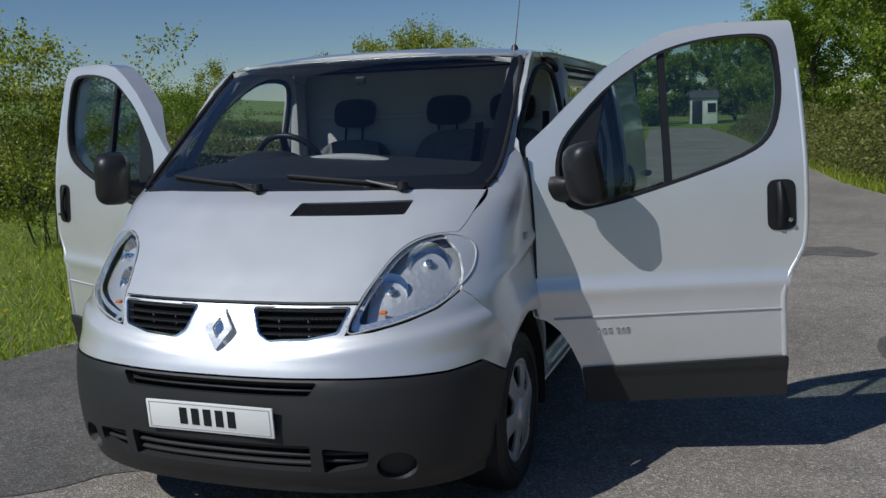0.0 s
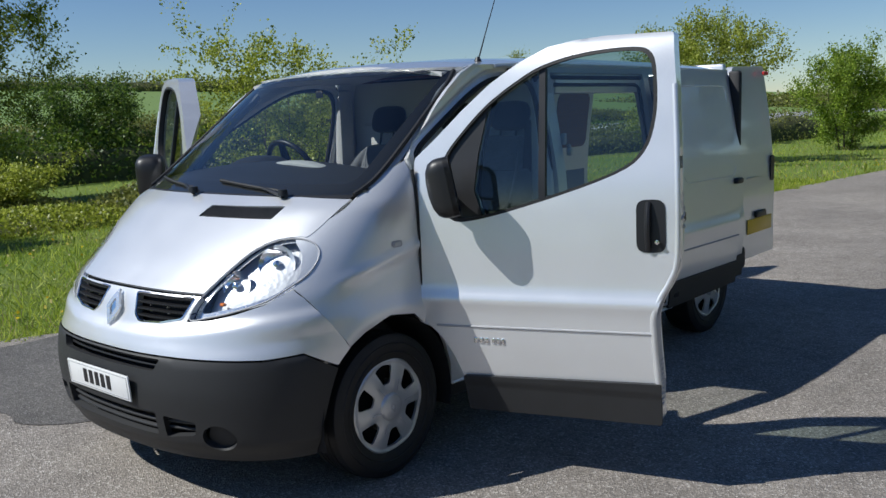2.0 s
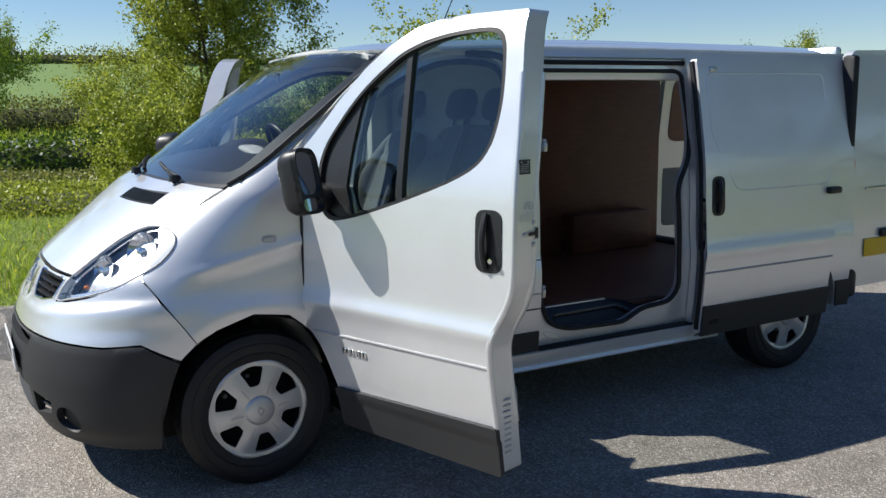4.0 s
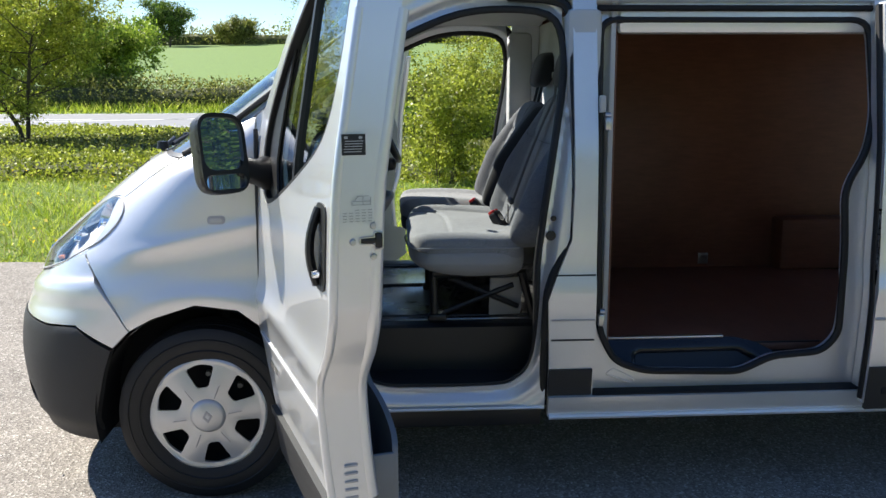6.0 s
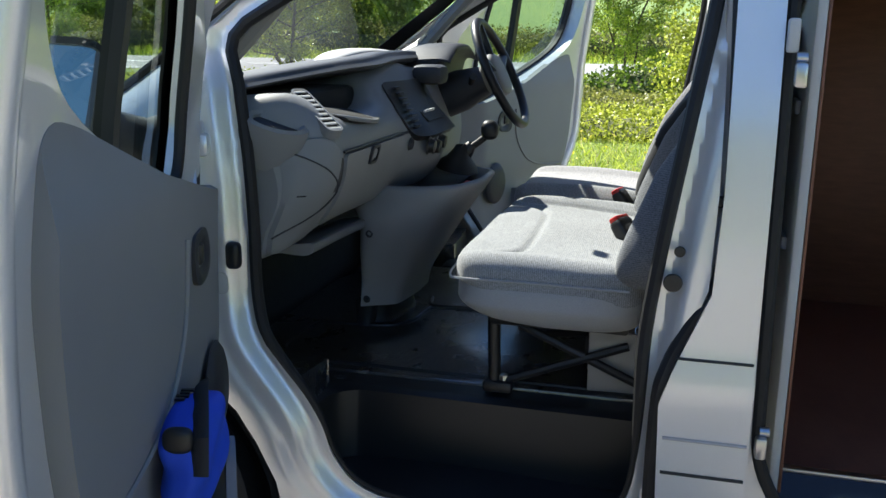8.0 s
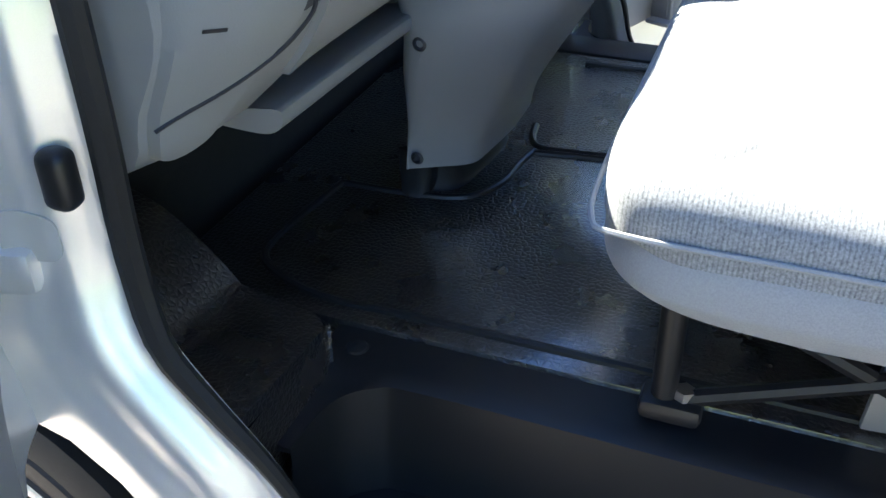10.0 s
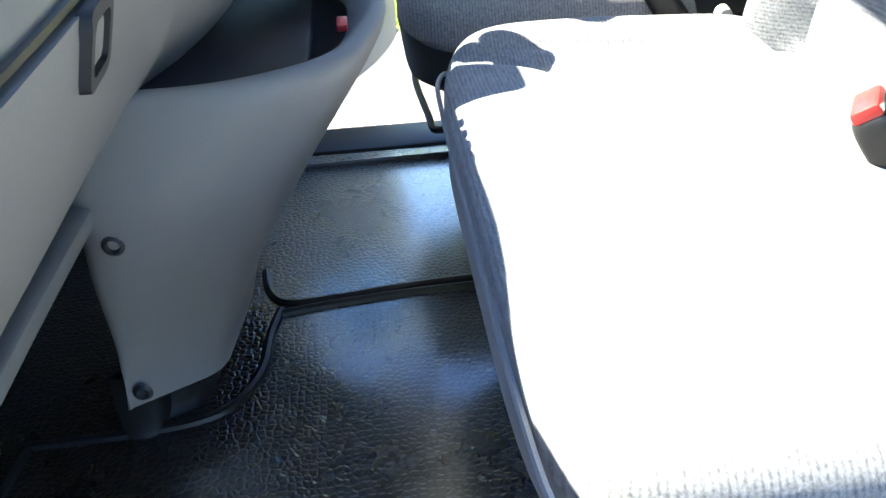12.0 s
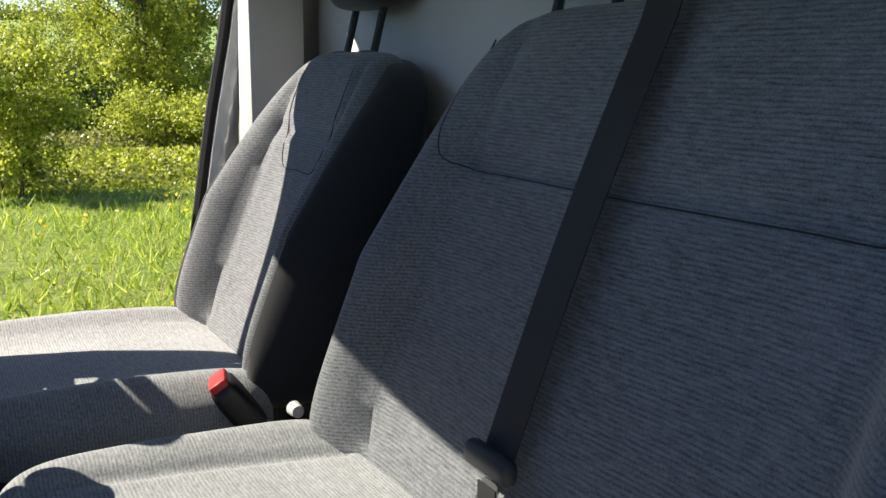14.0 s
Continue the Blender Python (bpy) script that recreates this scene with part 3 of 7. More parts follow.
bonnet = part("bonnet", sheet(hood_loop, on_front(0.004), 0.018, [densify(rounded(VENT, 0.008), 0.02)], 0.015, (0, -0.6, 0.8)), PAINT, van, "silver bonnet")
vent = part("bonnet_vent", sheet(VENT, on_front(-0.008), 0.02, thick=0.006, out=(0, -0.6, 0.8)), BLACK, bonnet, "black slotted air vent")
part("vent_slats", join(*[tube([(x0, float(front_y(x0, z)) + 0.001, z) for x0, z in zip(np.linspace(0.096 + 0.0119 * k, 0.108 + 0.0119 * k, 4), np.linspace(1.182, 1.220, 4))], 0.0022, 5) for k in range(39)]), BLACK, bonnet)

# headlamps
HEAD = [(0.480, 0.806), (0.509, 0.905), (0.536, 0.974), (0.584, 1.054), (0.656, 1.097), (0.736, 1.106), (0.800, 1.086), (0.833, 1.044), (0.834, 0.976), (0.803, 0.923), (0.761, 0.878), (0.666, 0.840), (0.564, 0.815)]
head_loop = spline(HEAD, 4, True)
for s in (1, -1):
    l = head_loop if s > 0 else flip(head_loop)
    lamp = part("headlamp", sheet(l, on_front(-0.075), 0.02, thick=0.004, out=(0, -1, 0)), FACET, van, "clear headlamp with chrome reflectors")
    lens = part("lamp_lens", sheet(l, on_front(0.005), 0.02, thick=0.0, out=(0, -1, 0)), LENS, lamp)
    lens.visible_shadow = False
    part("lamp_rim", tube([(x, float(front_y(x, z)) - 0.003, z) for x, z in l], 0.0035, 6, closed=True), GREY_INK, lamp)
    inner = [(0.66 * s + (x - 0.66 * s) * 0.86, 0.96 + (z - 0.96) * 0.86) for x, z in l]
    part("lamp_bezel", sheet(l, on_front(-0.030), 0.015, [inner], 0.003, (0, -1, 0)), SATIN, lamp)
    for cx, cz, r in ((0.705, 1.005, 0.080), (0.600, 0.925, 0.064)):
        lean = math.atan((float(front_y(cx + 0.01, cz)) - float(front_y(cx - 0.01, cz))) / 0.02)
        at = pose(s * (cx - 0.050 * math.sin(lean)), float(front_y(cx, cz)) + 0.050 * math.cos(lean), cz, -18, 0, s * math.degrees(lean))
        part("reflector", moved(lathe([(r * q, 0.045 * (1 - q * q)) for q in (0.12, 0.3, 0.5, 0.7, 0.85, 1.0)], 28, "y"), at), CHROME, lamp)
        part("bulb_shield", moved(lathe([(0.0005, -0.016), (0.014, -0.012), (0.017, 0.0), (0.017, 0.04)], 16, "y"), at), CHROME, lamp)
    part("indicator_bulb", block((s * 0.575, float(front_y(0.575, 0.855)) + 0.045, 0.858), (0.030, 0.02, 0.014), 0.006), AMBER, lamp)

# front wings
WING = [(-0.318, 1.112), (-0.330, 1.085), (-0.340, 1.040), (-0.376, 0.976), (-0.424, 0.918), (-0.251, 0.658), (-0.169, 0.702), (-0.018, 0.750), (0.132, 0.728), (0.203, 0.670), (0.206, 0.85), (0.206, 1.40), (0.115, 1.360), (0.02, 1.306), (-0.070, 1.251), (-0.176, 1.188)]
crease = lambda y, z: 0.009 * np.exp(-((z - 0.985 - 0.21 * y) / 0.022) ** 2) - 0.006 * np.exp(-((z - 0.92 - 0.21 * y) / 0.04) ** 2)


def wing_surf(u, v):
    x, y, z = body_u(u, v)
    k = np.clip((y + 0.32) / 0.15, 0, 1)
    return x + np.sign(x) * (crease(y, z) * k + 0.010 * np.exp(-(np.hypot(y, z - 0.33) - 0.44) ** 2 / 0.0016)), y, z


for s in (1, -1):
    l = side_loop(WING)
    l = l if s > 0 else flip(l)
    wing = part("front_wing", sheet(l, wing_surf, 0.014, thick=0.018, out=(s, -0.3, 0)), PAINT, van, "silver front wing with a rounded wheel arch")
    part("side_repeater", sheet(rounded([(0.036, 1.033), (0.036, 1.062), (0.098, 1.062), (0.098, 1.033)], 0.014), on_side(0.004, s), 0.008, thick=0.01, out=(s, 0, 0)), GREY_INK, wing, "grey oval side repeater")
    part("repeater_lens", sheet(rounded([(0.046, 1.040), (0.046, 1.055), (0.088, 1.055), (0.088, 1.040)], 0.007), on_side(0.008, s), 0.008, thick=0.006, out=(s, 0, 0)), LINER, wing)
    # Black strip along the wing's rear edge that paints the shut gap's shade.
    part("shut_gap_shade", tube([(s * (float(wide(z)) + 0.001), 0.2115, z) for z in np.linspace(0.70, 1.36, 14)], 0.008, 8), RUBBER, wing, "black strip standing for the shade in the door's shut gap")
    # dark wheel housing
    arc = [(0.0 + 0.40 * math.cos(a), 0.33 + 0.40 * math.sin(a)) for a in np.linspace(-0.25, math.pi + 0.25, 24)]
    V, F = [], []
    for y, z in arc:
        V += [(s * 0.925, y, z), (s * 0.61, y, z)]
    for k in range(len(arc) - 1):
        F.append((2 * k, 2 * k + 1, 2 * k + 3, 2 * k + 2))
    part("wheel_housing", (V, F), DARK, van)
    part("wheel_housing_wall", join(block((s * 0.60, -0.205, 0.45), (0.02, 0.49, 0.56)), block((s * 0.60, 0.245, 0.32), (0.02, 0.41, 0.36))), DARK, van)

# windscreen
WS = [(0.806, 1.268), (0.826, 1.33), (0.822, 1.45), (0.805, 1.60), (0.785, 1.74), (0.765, 1.805), (0.60, 1.822), (0.30, 1.828), (0, 1.829)]
ws_loop = WS + [(-x, z) for x, z in reversed(WS[:-1])]
ws_in = rounded([(0.765, 1.312), (0.740, 1.804), (-0.740, 1.804), (-0.765, 1.312)], 0.05)
screen = part("windscreen", sheet(ws_loop, on_front(-0.004), 0.03, out=(0, -0.7, 0.7)), GLASS, van, "raked tinted windscreen")
part("windscreen_border", sheet(densify(ws_loop, 0.02), on_front(-0.0075), 0.013, [densify(ws_in, 0.015)], 0.002, (0, -0.7, 0.7)), BLACK, screen, "black printed glass edge")
part("scuttle", sheet([(0.80, 1.255), (0.815, 1.285), (-0.815, 1.285), (-0.80, 1.255)], on_front(-0.006), 0.03, thick=0.02, out=(0, -0.7, 0.7)), BLACK, van, "black plastic scuttle panel")
for s in (1, -1):
    edge = [(s * (x + 0.006), float(front_y(x, z)) - 0.004, z) for x, z in spline(WS[:6], 5)]
    part("screen_seal", tube(edge, 0.011, 8), RUBBER, van)
# wipers
for x0, x1, z1 in ((0.53, 0.05, 1.300), (-0.10, -0.56, 1.300)):
    base = (x0 - 0.02, float(front_y(x0, 1.262)) - 0.022, 1.268)
    hold = ((x0 + x1) / 2 + 0.06, float(front_y((x0 + x1) / 2, 1.295)) - 0.030, 1.300)
    wiper = part("wiper", tube([base, hold], [0.011, 0.007], 8), BLACK, van, "black windscreen wiper")
    part("blade", tube([(x, float(front_y(abs(x), z)) - 0.012, z) for x, z in zip(np.linspace(x0 - 0.06, x1 - 0.08, 12), np.linspace(1.283, z1 + 0.02, 12))], 0.008, 6), RUBBER, wiper)
    part("spindle", lathe([(0.0, 0.03), (0.02, 0.028), (0.024, 0.0)], 14, "z"), BLACK, wiper, at=Matrix.Translation(base))

# roof
roof_edge = lambda y: np.interp(y, (0.4, 0.62, 0.85, 1.2, 2.2, 3.95), (1.78, 1.81, 1.835, 1.85, 1.85, 1.84))
roof_mid = lambda y: np.interp(y, (0.4, 0.56, 0.8, 1.2, 2.0, 3.3, 3.95), (1.79, 1.832, 1.878, 1.905, 1.925, 1.92, 1.90))


def roof_surf(x, y):
    a = np.abs(x) / 0.80
    e = roof_edge(y)
    rib = 0.006 * np.cos(x * 24) * np.clip((y - 1.3) / 0.3, 0, 1) * (a < 0.8)
    return x, y, e + (roof_mid(y) - e) * (1 - a ** 2.8) + rib * 0.5


rf = [(x, float(front_y(x, 1.829 - 0.022 * (x / 0.765) ** 2)) + 0.004) for x in np.linspace(-0.79, 0.79, 15)]
roof = part("roof", sheet(densify(rf + [(0.80, 0.95), (0.80, 3.72), (-0.80, 3.72), (-0.80, 0.95)], 0.05), roof_surf, 0.04, thick=0.025, out=(0, 0, 1)), PAINT, van, "silver roof")
aerial = part("aerial", tube([(0.66, 1.00, 1.86), (0.66, 1.09, 2.05), (0.655, 1.24, 2.34)], [0.004, 0.0028, 0.0018], 6), BLACK, van, "thin black rod aerial")
part("aerial_base", lathe([(0.0, 0.025), (0.012, 0.02), (0.02, 0.0)], 12, "z"), BLACK, aerial, at=pose(0.66, 1.0, 1.862))

# door outline, window and openings of a cab door, in the closed position (along the van, height)
DOOR = [(0.213, 1.405), (0.321, 1.501), (0.430, 1.607), (0.549, 1.711), (0.670, 1.790), (0.793, 1.848), (0.90, 1.868), (1.02, 1.876), (1.290, 1.868), (1.306, 1.66), (1.318, 1.40), (1.322, 1.15), (1.316, 0.965), (1.290, 0.885), (1.251, 0.811), (1.229, 0.740), (1.229, 0.650), (1.238, 0.455), (1.235, 0.283), (0.421, 0.283), (0.404, 0.435), (0.365, 0.530), (0.321, 0.606), (0.270, 0.655), (0.213, 0.675)]
WINDOW = spline([(0.328, 1.267), (0.349, 1.400), (0.430, 1.512), (0.540, 1.625), (0.655, 1.708), (0.773, 1.772), (0.940, 1.812), (1.140, 1.820), (1.215, 1.785), (1.234, 1.680), (1.232, 1.534), (1.190, 1.400), (1.080, 1.315), (0.787, 1.212), (0.500, 1.135), (0.377, 1.140)], 4, True)
SEAL_LOOP = spline([(0.300, 1.432), (0.318, 1.326), (0.340, 1.18), (0.352, 1.02), (0.355, 0.88), (0.375, 0.79), (0.420, 0.72), (0.470, 0.65), (0.505, 0.58), (0.530, 0.50), (0.580, 0.435), (0.650, 0.407), (0.75, 0.400), (1.05, 0.402), (1.130, 0.425), (1.178, 0.475), (1.200, 0.56), (1.205, 0.70), (1.208, 0.86), (1.231, 1.052), (1.268, 1.30), (1.300, 1.52), (1.300, 1.68), (1.250, 1.762), (1.10, 1.782), (0.93, 1.765), (0.76, 1.700), (0.60, 1.615), (0.42, 1.515)], 3, True)
SLIDE_LOOP = rounded([(1.435, 1.735), (1.425, 1.40), (1.432, 0.62), (1.50, 0.49), (1.62, 0.450), (1.98, 0.440), (2.10, 0.50), (2.29, 0.515), (2.345, 0.58), (2.350, 0.90), (2.335, 1.13), (2.41, 1.26), (2.438, 1.40), (2.425, 1.735)], [0.06, 0.02, 0.06, 0.05, 0.05, 0.04, 0.04, 0.04, 0.05, 0.05, 0.06, 0.06, 0.05, 0.07])
SLIDE_CUT = [(1.412, 1.80), (1.412, 0.375), (2.425, 0.375), (2.425, 1.80)]
REAR_ARCH = [(3.20 + 0.40 * math.cos(a), 0.33 + 0.40 * math.sin(a)) for a in np.linspace(0, math.pi, 18)]


def jamb_form(y, z):
    """The rolled section of the door frame: a lip at the seal, a gutter, then a round shoulder up to the skin."""
    d = nearest(np.stack([y, z], 1), np.array(SEAL_LOOP))[0]
    at = np.array((0, 0.006, 0.011, 0.018, 0.030, 0.040, 0.048, 0.054, 0.075, 0.088, 0.096, 0.104, 0.120, 0.2))
    rise = np.array((-0.050, -0.048, -0.052, -0.060, -0.056, -0.044, -0.031, -0.024, -0.021, -0.020, -0.014, -0.008, -0.006, -0.005))
    return sum(np.interp(np.abs(d + k), at, rise) for k in (-0.008, -0.004, 0.0, 0.004, 0.008)) / 5


def flank(s):
    """One body side from the cab doors back, with its openings."""
    top = [(y, float(roof_edge(y)) - 0.004) for y in (0.95, 1.2, 1.6, 2.4, 3.2, 3.69)]
    # the pillar along the screen and the cant rail over the door: a strip between the glass edge and the door edge
    inner = [(float(u_of_x(x + 0.012, z)), z) for x, z in spline(WS[:6], 4)] + [(float(u_of_y(y, roof_edge(y) - 0.002)), float(roof_edge(y)) - 0.002) for y in (0.75, 0.9, 1.1, 1.33)]
    outer = [(float(u_of_y(y - 0.005, min(z, 1.834))), min(z, 1.834)) for y, z in [(-0.062, 1.250), (0.03, 1.306), (0.12, 1.357), (0.200, 1.400)] + DOOR[1:8] + [(1.33, 1.86)]]

    def even(line, n):
        P = np.array(line)
        d = np.concatenate([[0], np.cumsum(np.linalg.norm(np.diff(P, axis=0), axis=1))])
        t = np.linspace(0, d[-1], n)
        return np.stack([np.interp(t, d, P[:, 0]), np.interp(t, d, P[:, 1])], 1)
    A, B = even(inner, 70), even(outer, 70)
    low = int(np.searchsorted(B[:, 0], float(u_of_y(0.20, 1.40))))
    cut = int(np.searchsorted(A[:, 0], float(u_of_y(0.68, 1.82))))
    V, F, n = [], [], 7
    for off in (-0.004, -0.03):
        for p, q in zip(A, B):
            for k in range(n):
                u, z = p + (q - p) * k / (n - 1)
                x, y, _ = body_u(np.array(u), np.array(z), off)
                V.append((s * float(x), float(y), float(z)))
    for i in range(69):
        for k in range(n - 1):
            f = (i * n + k, i * n + k + 1, (i + 1) * n + k + 1, (i + 1) * n + k)
            g = tuple(j + 70 * n for j in reversed(f))
            F += [f, g] if s < 0 else [tuple(reversed(f)), tuple(reversed(g))]
        for k in (0, n - 1):
            F.append((i * n + k, (i + 1) * n + k, (i + 1) * n + k + 70 * n, i * n + k + 70 * n))
    part("screen_pillar", (V, F[low * len(F) // 69:cut * len(F) // 69]), BLACK, van, "black windscreen pillar edge")
    part("wing_corner", (V, F[:low * len(F) // 69]), PAINT, van, "silver wing corner beside the screen")
    part("cant_rail", (V, F[cut * len(F) // 69:]), PAINT, van, "silver rail over the door")
    # quarter and centre pillar
    back = [(1.326, 1.84), (1.328, 1.40), (1.330, 1.15), (1.322, 0.96), (1.258, 0.80), (1.238, 0.735), (1.246, 0.455), (1.246, 0.31)]
    outline = [(1.30, 1.846)] + back + [(2.78, 0.31), (2.80, 0.40)] + [(y, z) for y, z in reversed(REAR_ARCH)] + [(3.615, 0.33), (3.70, 0.36), (3.72, 1.0), (3.69, 1.838)]
    holes = [densify(SLIDE_CUT, 0.03)] if s > 0 else []
    q = part("body_side", sheet(densify(outline, 0.03), on_side(0.0, s), 0.022, holes, 0.045, (s, 0, 0)), PAINT, van, "silver load area side")
    # black lower trim
    tr = [(1.246, 0.318), (1.246, 0.478), (1.406, 0.478), (1.406, 0.318)]
    part("side_trim", sheet(tr, on_side(0.008, s), 0.02, thick=0.02, out=(s, 0, 0)), BUMPER, q, "charcoal plastic side trim")
    rear = [(3.61, 0.33), (3.58, 0.49), (3.72, 0.49), (3.72, 0.33)]
    part("side_trim", sheet(rear, on_side(0.01, s), 0.03, thick=0.02, out=(s, 0, 0)), BUMPER, q)
    if s < 0:
        part("side_trim", sheet([(1.41, 0.318), (1.41, 0.478), (2.62, 0.478), (2.62, 0.318)], on_side(0.008, s), 0.04, thick=0.02, out=(s, 0, 0)), BUMPER, q)
    for z in (0.592, 0.668):
        part("groove", tube([(s * float(wide(z) + 0.001), y, z) for y in (1.25, 1.408)], 0.0035, 6), BLACK if z < 0.6 else GREY_INK, q)
    part("groove", tube([(s * float(wide(0.832) + 0.0005), y, 0.832) for y in (1.265, 1.408)], 0.003, 6), BLACK, q)
    # recessed door frame and its seal
    jamb = part("door_frame", sheet(densify([(y, max(min(z, 1.838), 0.322)) for y, z in DOOR], 0.03), lambda y, z: (s * (wide(z) + jamb_form(y, z)), y, z), 0.0085, [densify(SEAL_LOOP, 0.012)], 0.02, (s, 0, 0), (-s, 0, 0)), PAINT, van, "silver recessed door frame")
    part("door_seal", tube([(s * float(wide(z) - 0.056 + 0.012 * min(max((z - 0.55) / 0.3, 0), 1)), 0.79 + (y - 0.79) * 0.988, 0.98 + (z - 0.98) * 0.988) for y, z in SEAL_LOOP], [0.006 + 0.008 * min(max((z - 0.50) / 0.3, 0), 1) for y, z in SEAL_LOOP], 8, closed=True), RUBBER, jamb, "black rubber door seal")
    part("door_seal", tube([(s * float(wide(z) - 0.030), y, z) for y, z in spline([(1.10, 1.815), (1.27, 1.80), (1.325, 1.74), (1.335, 1.5), (1.345, 1.2), (1.335, 0.985), (1.29, 0.89), (1.25, 0.80), (1.235, 0.70), (1.232, 0.33)], 4)], 0.016, 8), RUBBER, jamb)
    # sill
    back_end = 2.45 if s > 0 else 2.65
    sill = [(1.245, 0.372), (1.245, 0.292), (back_end, 0.292), (back_end, 0.372)]
    part("sill", sheet(sill, lambda y, z: (s * (0.945 - 0.5 * np.maximum(0.372 - z, 0) ** 1.2), y, z), 0.025, thick=0.03, out=(s, 0, 0)), PAINT, van, "silver door sill")
    part("sill_edge", tube([(s * 0.925, 1.25, 0.292), (s * 0.925, 2.62, 0.292)], 0.012, 8), PAINT, van)
    part("sill_underside", block((s * 0.85, 0.83, 0.285), (0.05, 0.80, 0.09), 0.01), BLACK, van)
    part("sill_lip", tube([(s * (float(wide(0.325)) - 0.006), y, 0.325) for y in (0.43, 0.8, 1.235)], 0.007, 8), PAINT, van)
    return q


flank(1)
flank(-1)
part("roof_rail_gutter", tube([(0.803, y, float(roof_edge(y)) - 0.012) for y in np.linspace(0.95, 3.7, 20)], 0.010, 6), PAINT, van)
part("roof_rail_gutter", tube([(-0.803, y, float(roof_edge(y)) - 0.012) for y in np.linspace(0.95, 3.7, 20)], 0.010, 6), PAINT, van)


# ---- van: doors ----
def cab_door(s, angle):
    hinge = Vector((s * 0.93, 0.215, 0.35))
    turn = Matrix.Translation(hinge) @ Matrix.Rotation(radians(-s * angle), 4, "Z") @ Matrix.Rotation(radians(1.2), 4, "X") @ Matrix.Diagonal((1, 1.05, 1, 1)) @ Matrix.Translation(-hinge)

    def skin(y, z):
        return s * (wide(z) + 0.004 + 0.005 * np.exp(-((z - 0.785) / 0.022) ** 2) - 0.006 * np.clip((0.77 - z) / 0.05, 0, 1)), y, z
    door = part("cab_door", sheet(densify(rounded(DOOR, 0.015, 3), 0.02), skin, 0.016, [densify(WINDOW, 0.012)], lambda y, z: np.clip(0.105 - 0.40 * np.maximum(0.47 - y, 0), 0.03, 1), (s, 0, 0), back=(-s, 0, 0)), PAINT, van, "silver cab door standing wide open", at=turn)
    win_in = [(0.79 + (y - 0.79) * 0.966, 1.50 + (z - 1.50) * 0.955) for y, z in WINDOW]
    part("window_seal", sheet(densify(WINDOW, 0.012), on_side(0.002, s), 0.010, [densify(win_in, 0.012)], 0.035, (s, 0, 0), back=(-s, 0, 0)), RUBBER, door, "black rubber window surround")
    part("pane", sheet(densify(WINDOW, 0.02), on_side(-0.022, s), 0.04, out=(s, 0, 0)), SIDE_GLASS, door, "slightly tinted side window")
    part("window_bar", sheet([(0.765, 1.205), (0.760, 1.755), (0.786, 1.765), (0.793, 1.21)], on_side(-0.010, s), 0.012, thick=0.03, out=(s, 0, 0)), BLACK, door, "black upright window divider")
    corner = densify(rounded([(0.322, 1.15), (0.335, 1.30), (0.352, 1.41), (0.435, 1.52), (0.545, 1.632), (0.500, 1.42), (0.482, 1.26), (0.520, 1.145), (0.38, 1.138)], 0.012), 0.015)
    part("corner_cover", sheet(corner, on_side(-0.014, s), 0.02, thick=0.006, out=(s, 0, 0)), BLACK, door, "black corner cover behind the mirror")
    part("corner_panel", sheet(corner, on_side(-0.056, s), 0.02, thick=0.02, out=(-s, 0, 0), back=(s, 0, 0)), PAINT, door, "silver inner window corner")
    part("inner_seal", tube([(s * (float(wide(z)) - 0.058), y, z) for y, z in spline([(0.555, 1.645), (0.508, 1.45), (0.487, 1.30), (0.494, 1.20), (0.535, 1.158), (0.64, 1.175), (0.80, 1.222)], 5)], 0.011, 8), RUBBER, door)
    # lower trim, rubbing line, handle
    part("door_trim", sheet(densify(rounded([(0.406, 0.436), (0.421, 0.276), (1.239, 0.276), (1.241, 0.457)], 0.012), 0.02), lambda y, z: (s * (wide(z) + 0.010 + 0.006 * (z > 0.40)), y, z), 0.016, thick=0.02, out=(s, 0, 0)), BUMPER, door, "charcoal plastic lower door trim")
    part("rubbing_line", tube([(s * float(wide(0.667) - 0.001), y, 0.662 + 0.006 * (y - 0.3)) for y in np.linspace(0.298, 1.229, 12)], 0.006, 6, flat=0.8), GREY_INK, door)
    hl = rounded([(1.160, 1.000), (1.160, 1.212), (1.270, 1.212), (1.272, 1.000)], 0.04)
    part("handle_surround", sheet(hl, on_side(0.008, s), 0.008, thick=0.012, out=(s, 0, 0)), BLACK, door, "black door handle")
    part("handle_grip", tube([(s * float(wide(z) + 0.010 + 0.020 * math.sin((z - 1.01) / 0.19 * math.pi)), 1.206, z) for z in np.linspace(1.012, 1.20, 10)], 0.013, 8, flat=0.8), BLACK, door)
    part("lock", lathe([(0.0, 0.016), (0.009, 0.015), (0.009, 0.0)], 12, "x"), CHROME, door, at=pose(s * 0.948, 1.243, 1.045, 0, 0, 0 if s > 0 else 180))
    # inner trim panel with its pocket, pull and speaker
    lining = [(0.285, 0.86), (0.30, 1.06), (0.345, 1.135), (0.50, 1.145), (0.80, 1.215), (1.08, 1.31), (1.19, 1.33), (1.215, 1.15), (1.19, 0.93), (1.15, 0.80), (1.14, 0.40), (0.62, 0.36), (0.45, 0.42), (0.38, 0.60)]
    part("door_lining", sheet(densify(rounded(lining, 0.05), 0.02), lambda y, z: (s * (wide(z) - 0.102 - 0.028 * np.clip(np.minimum(z - 0.37, 1.30 - z) / 0.10, 0, 1) + 0.40 * np.maximum(0.48 - y, 0)), y, z), 0.022, thick=0.03, out=(-s, 0, 0), back=(s, 0, 0)), TRIM, door, "grey moulded door lining")
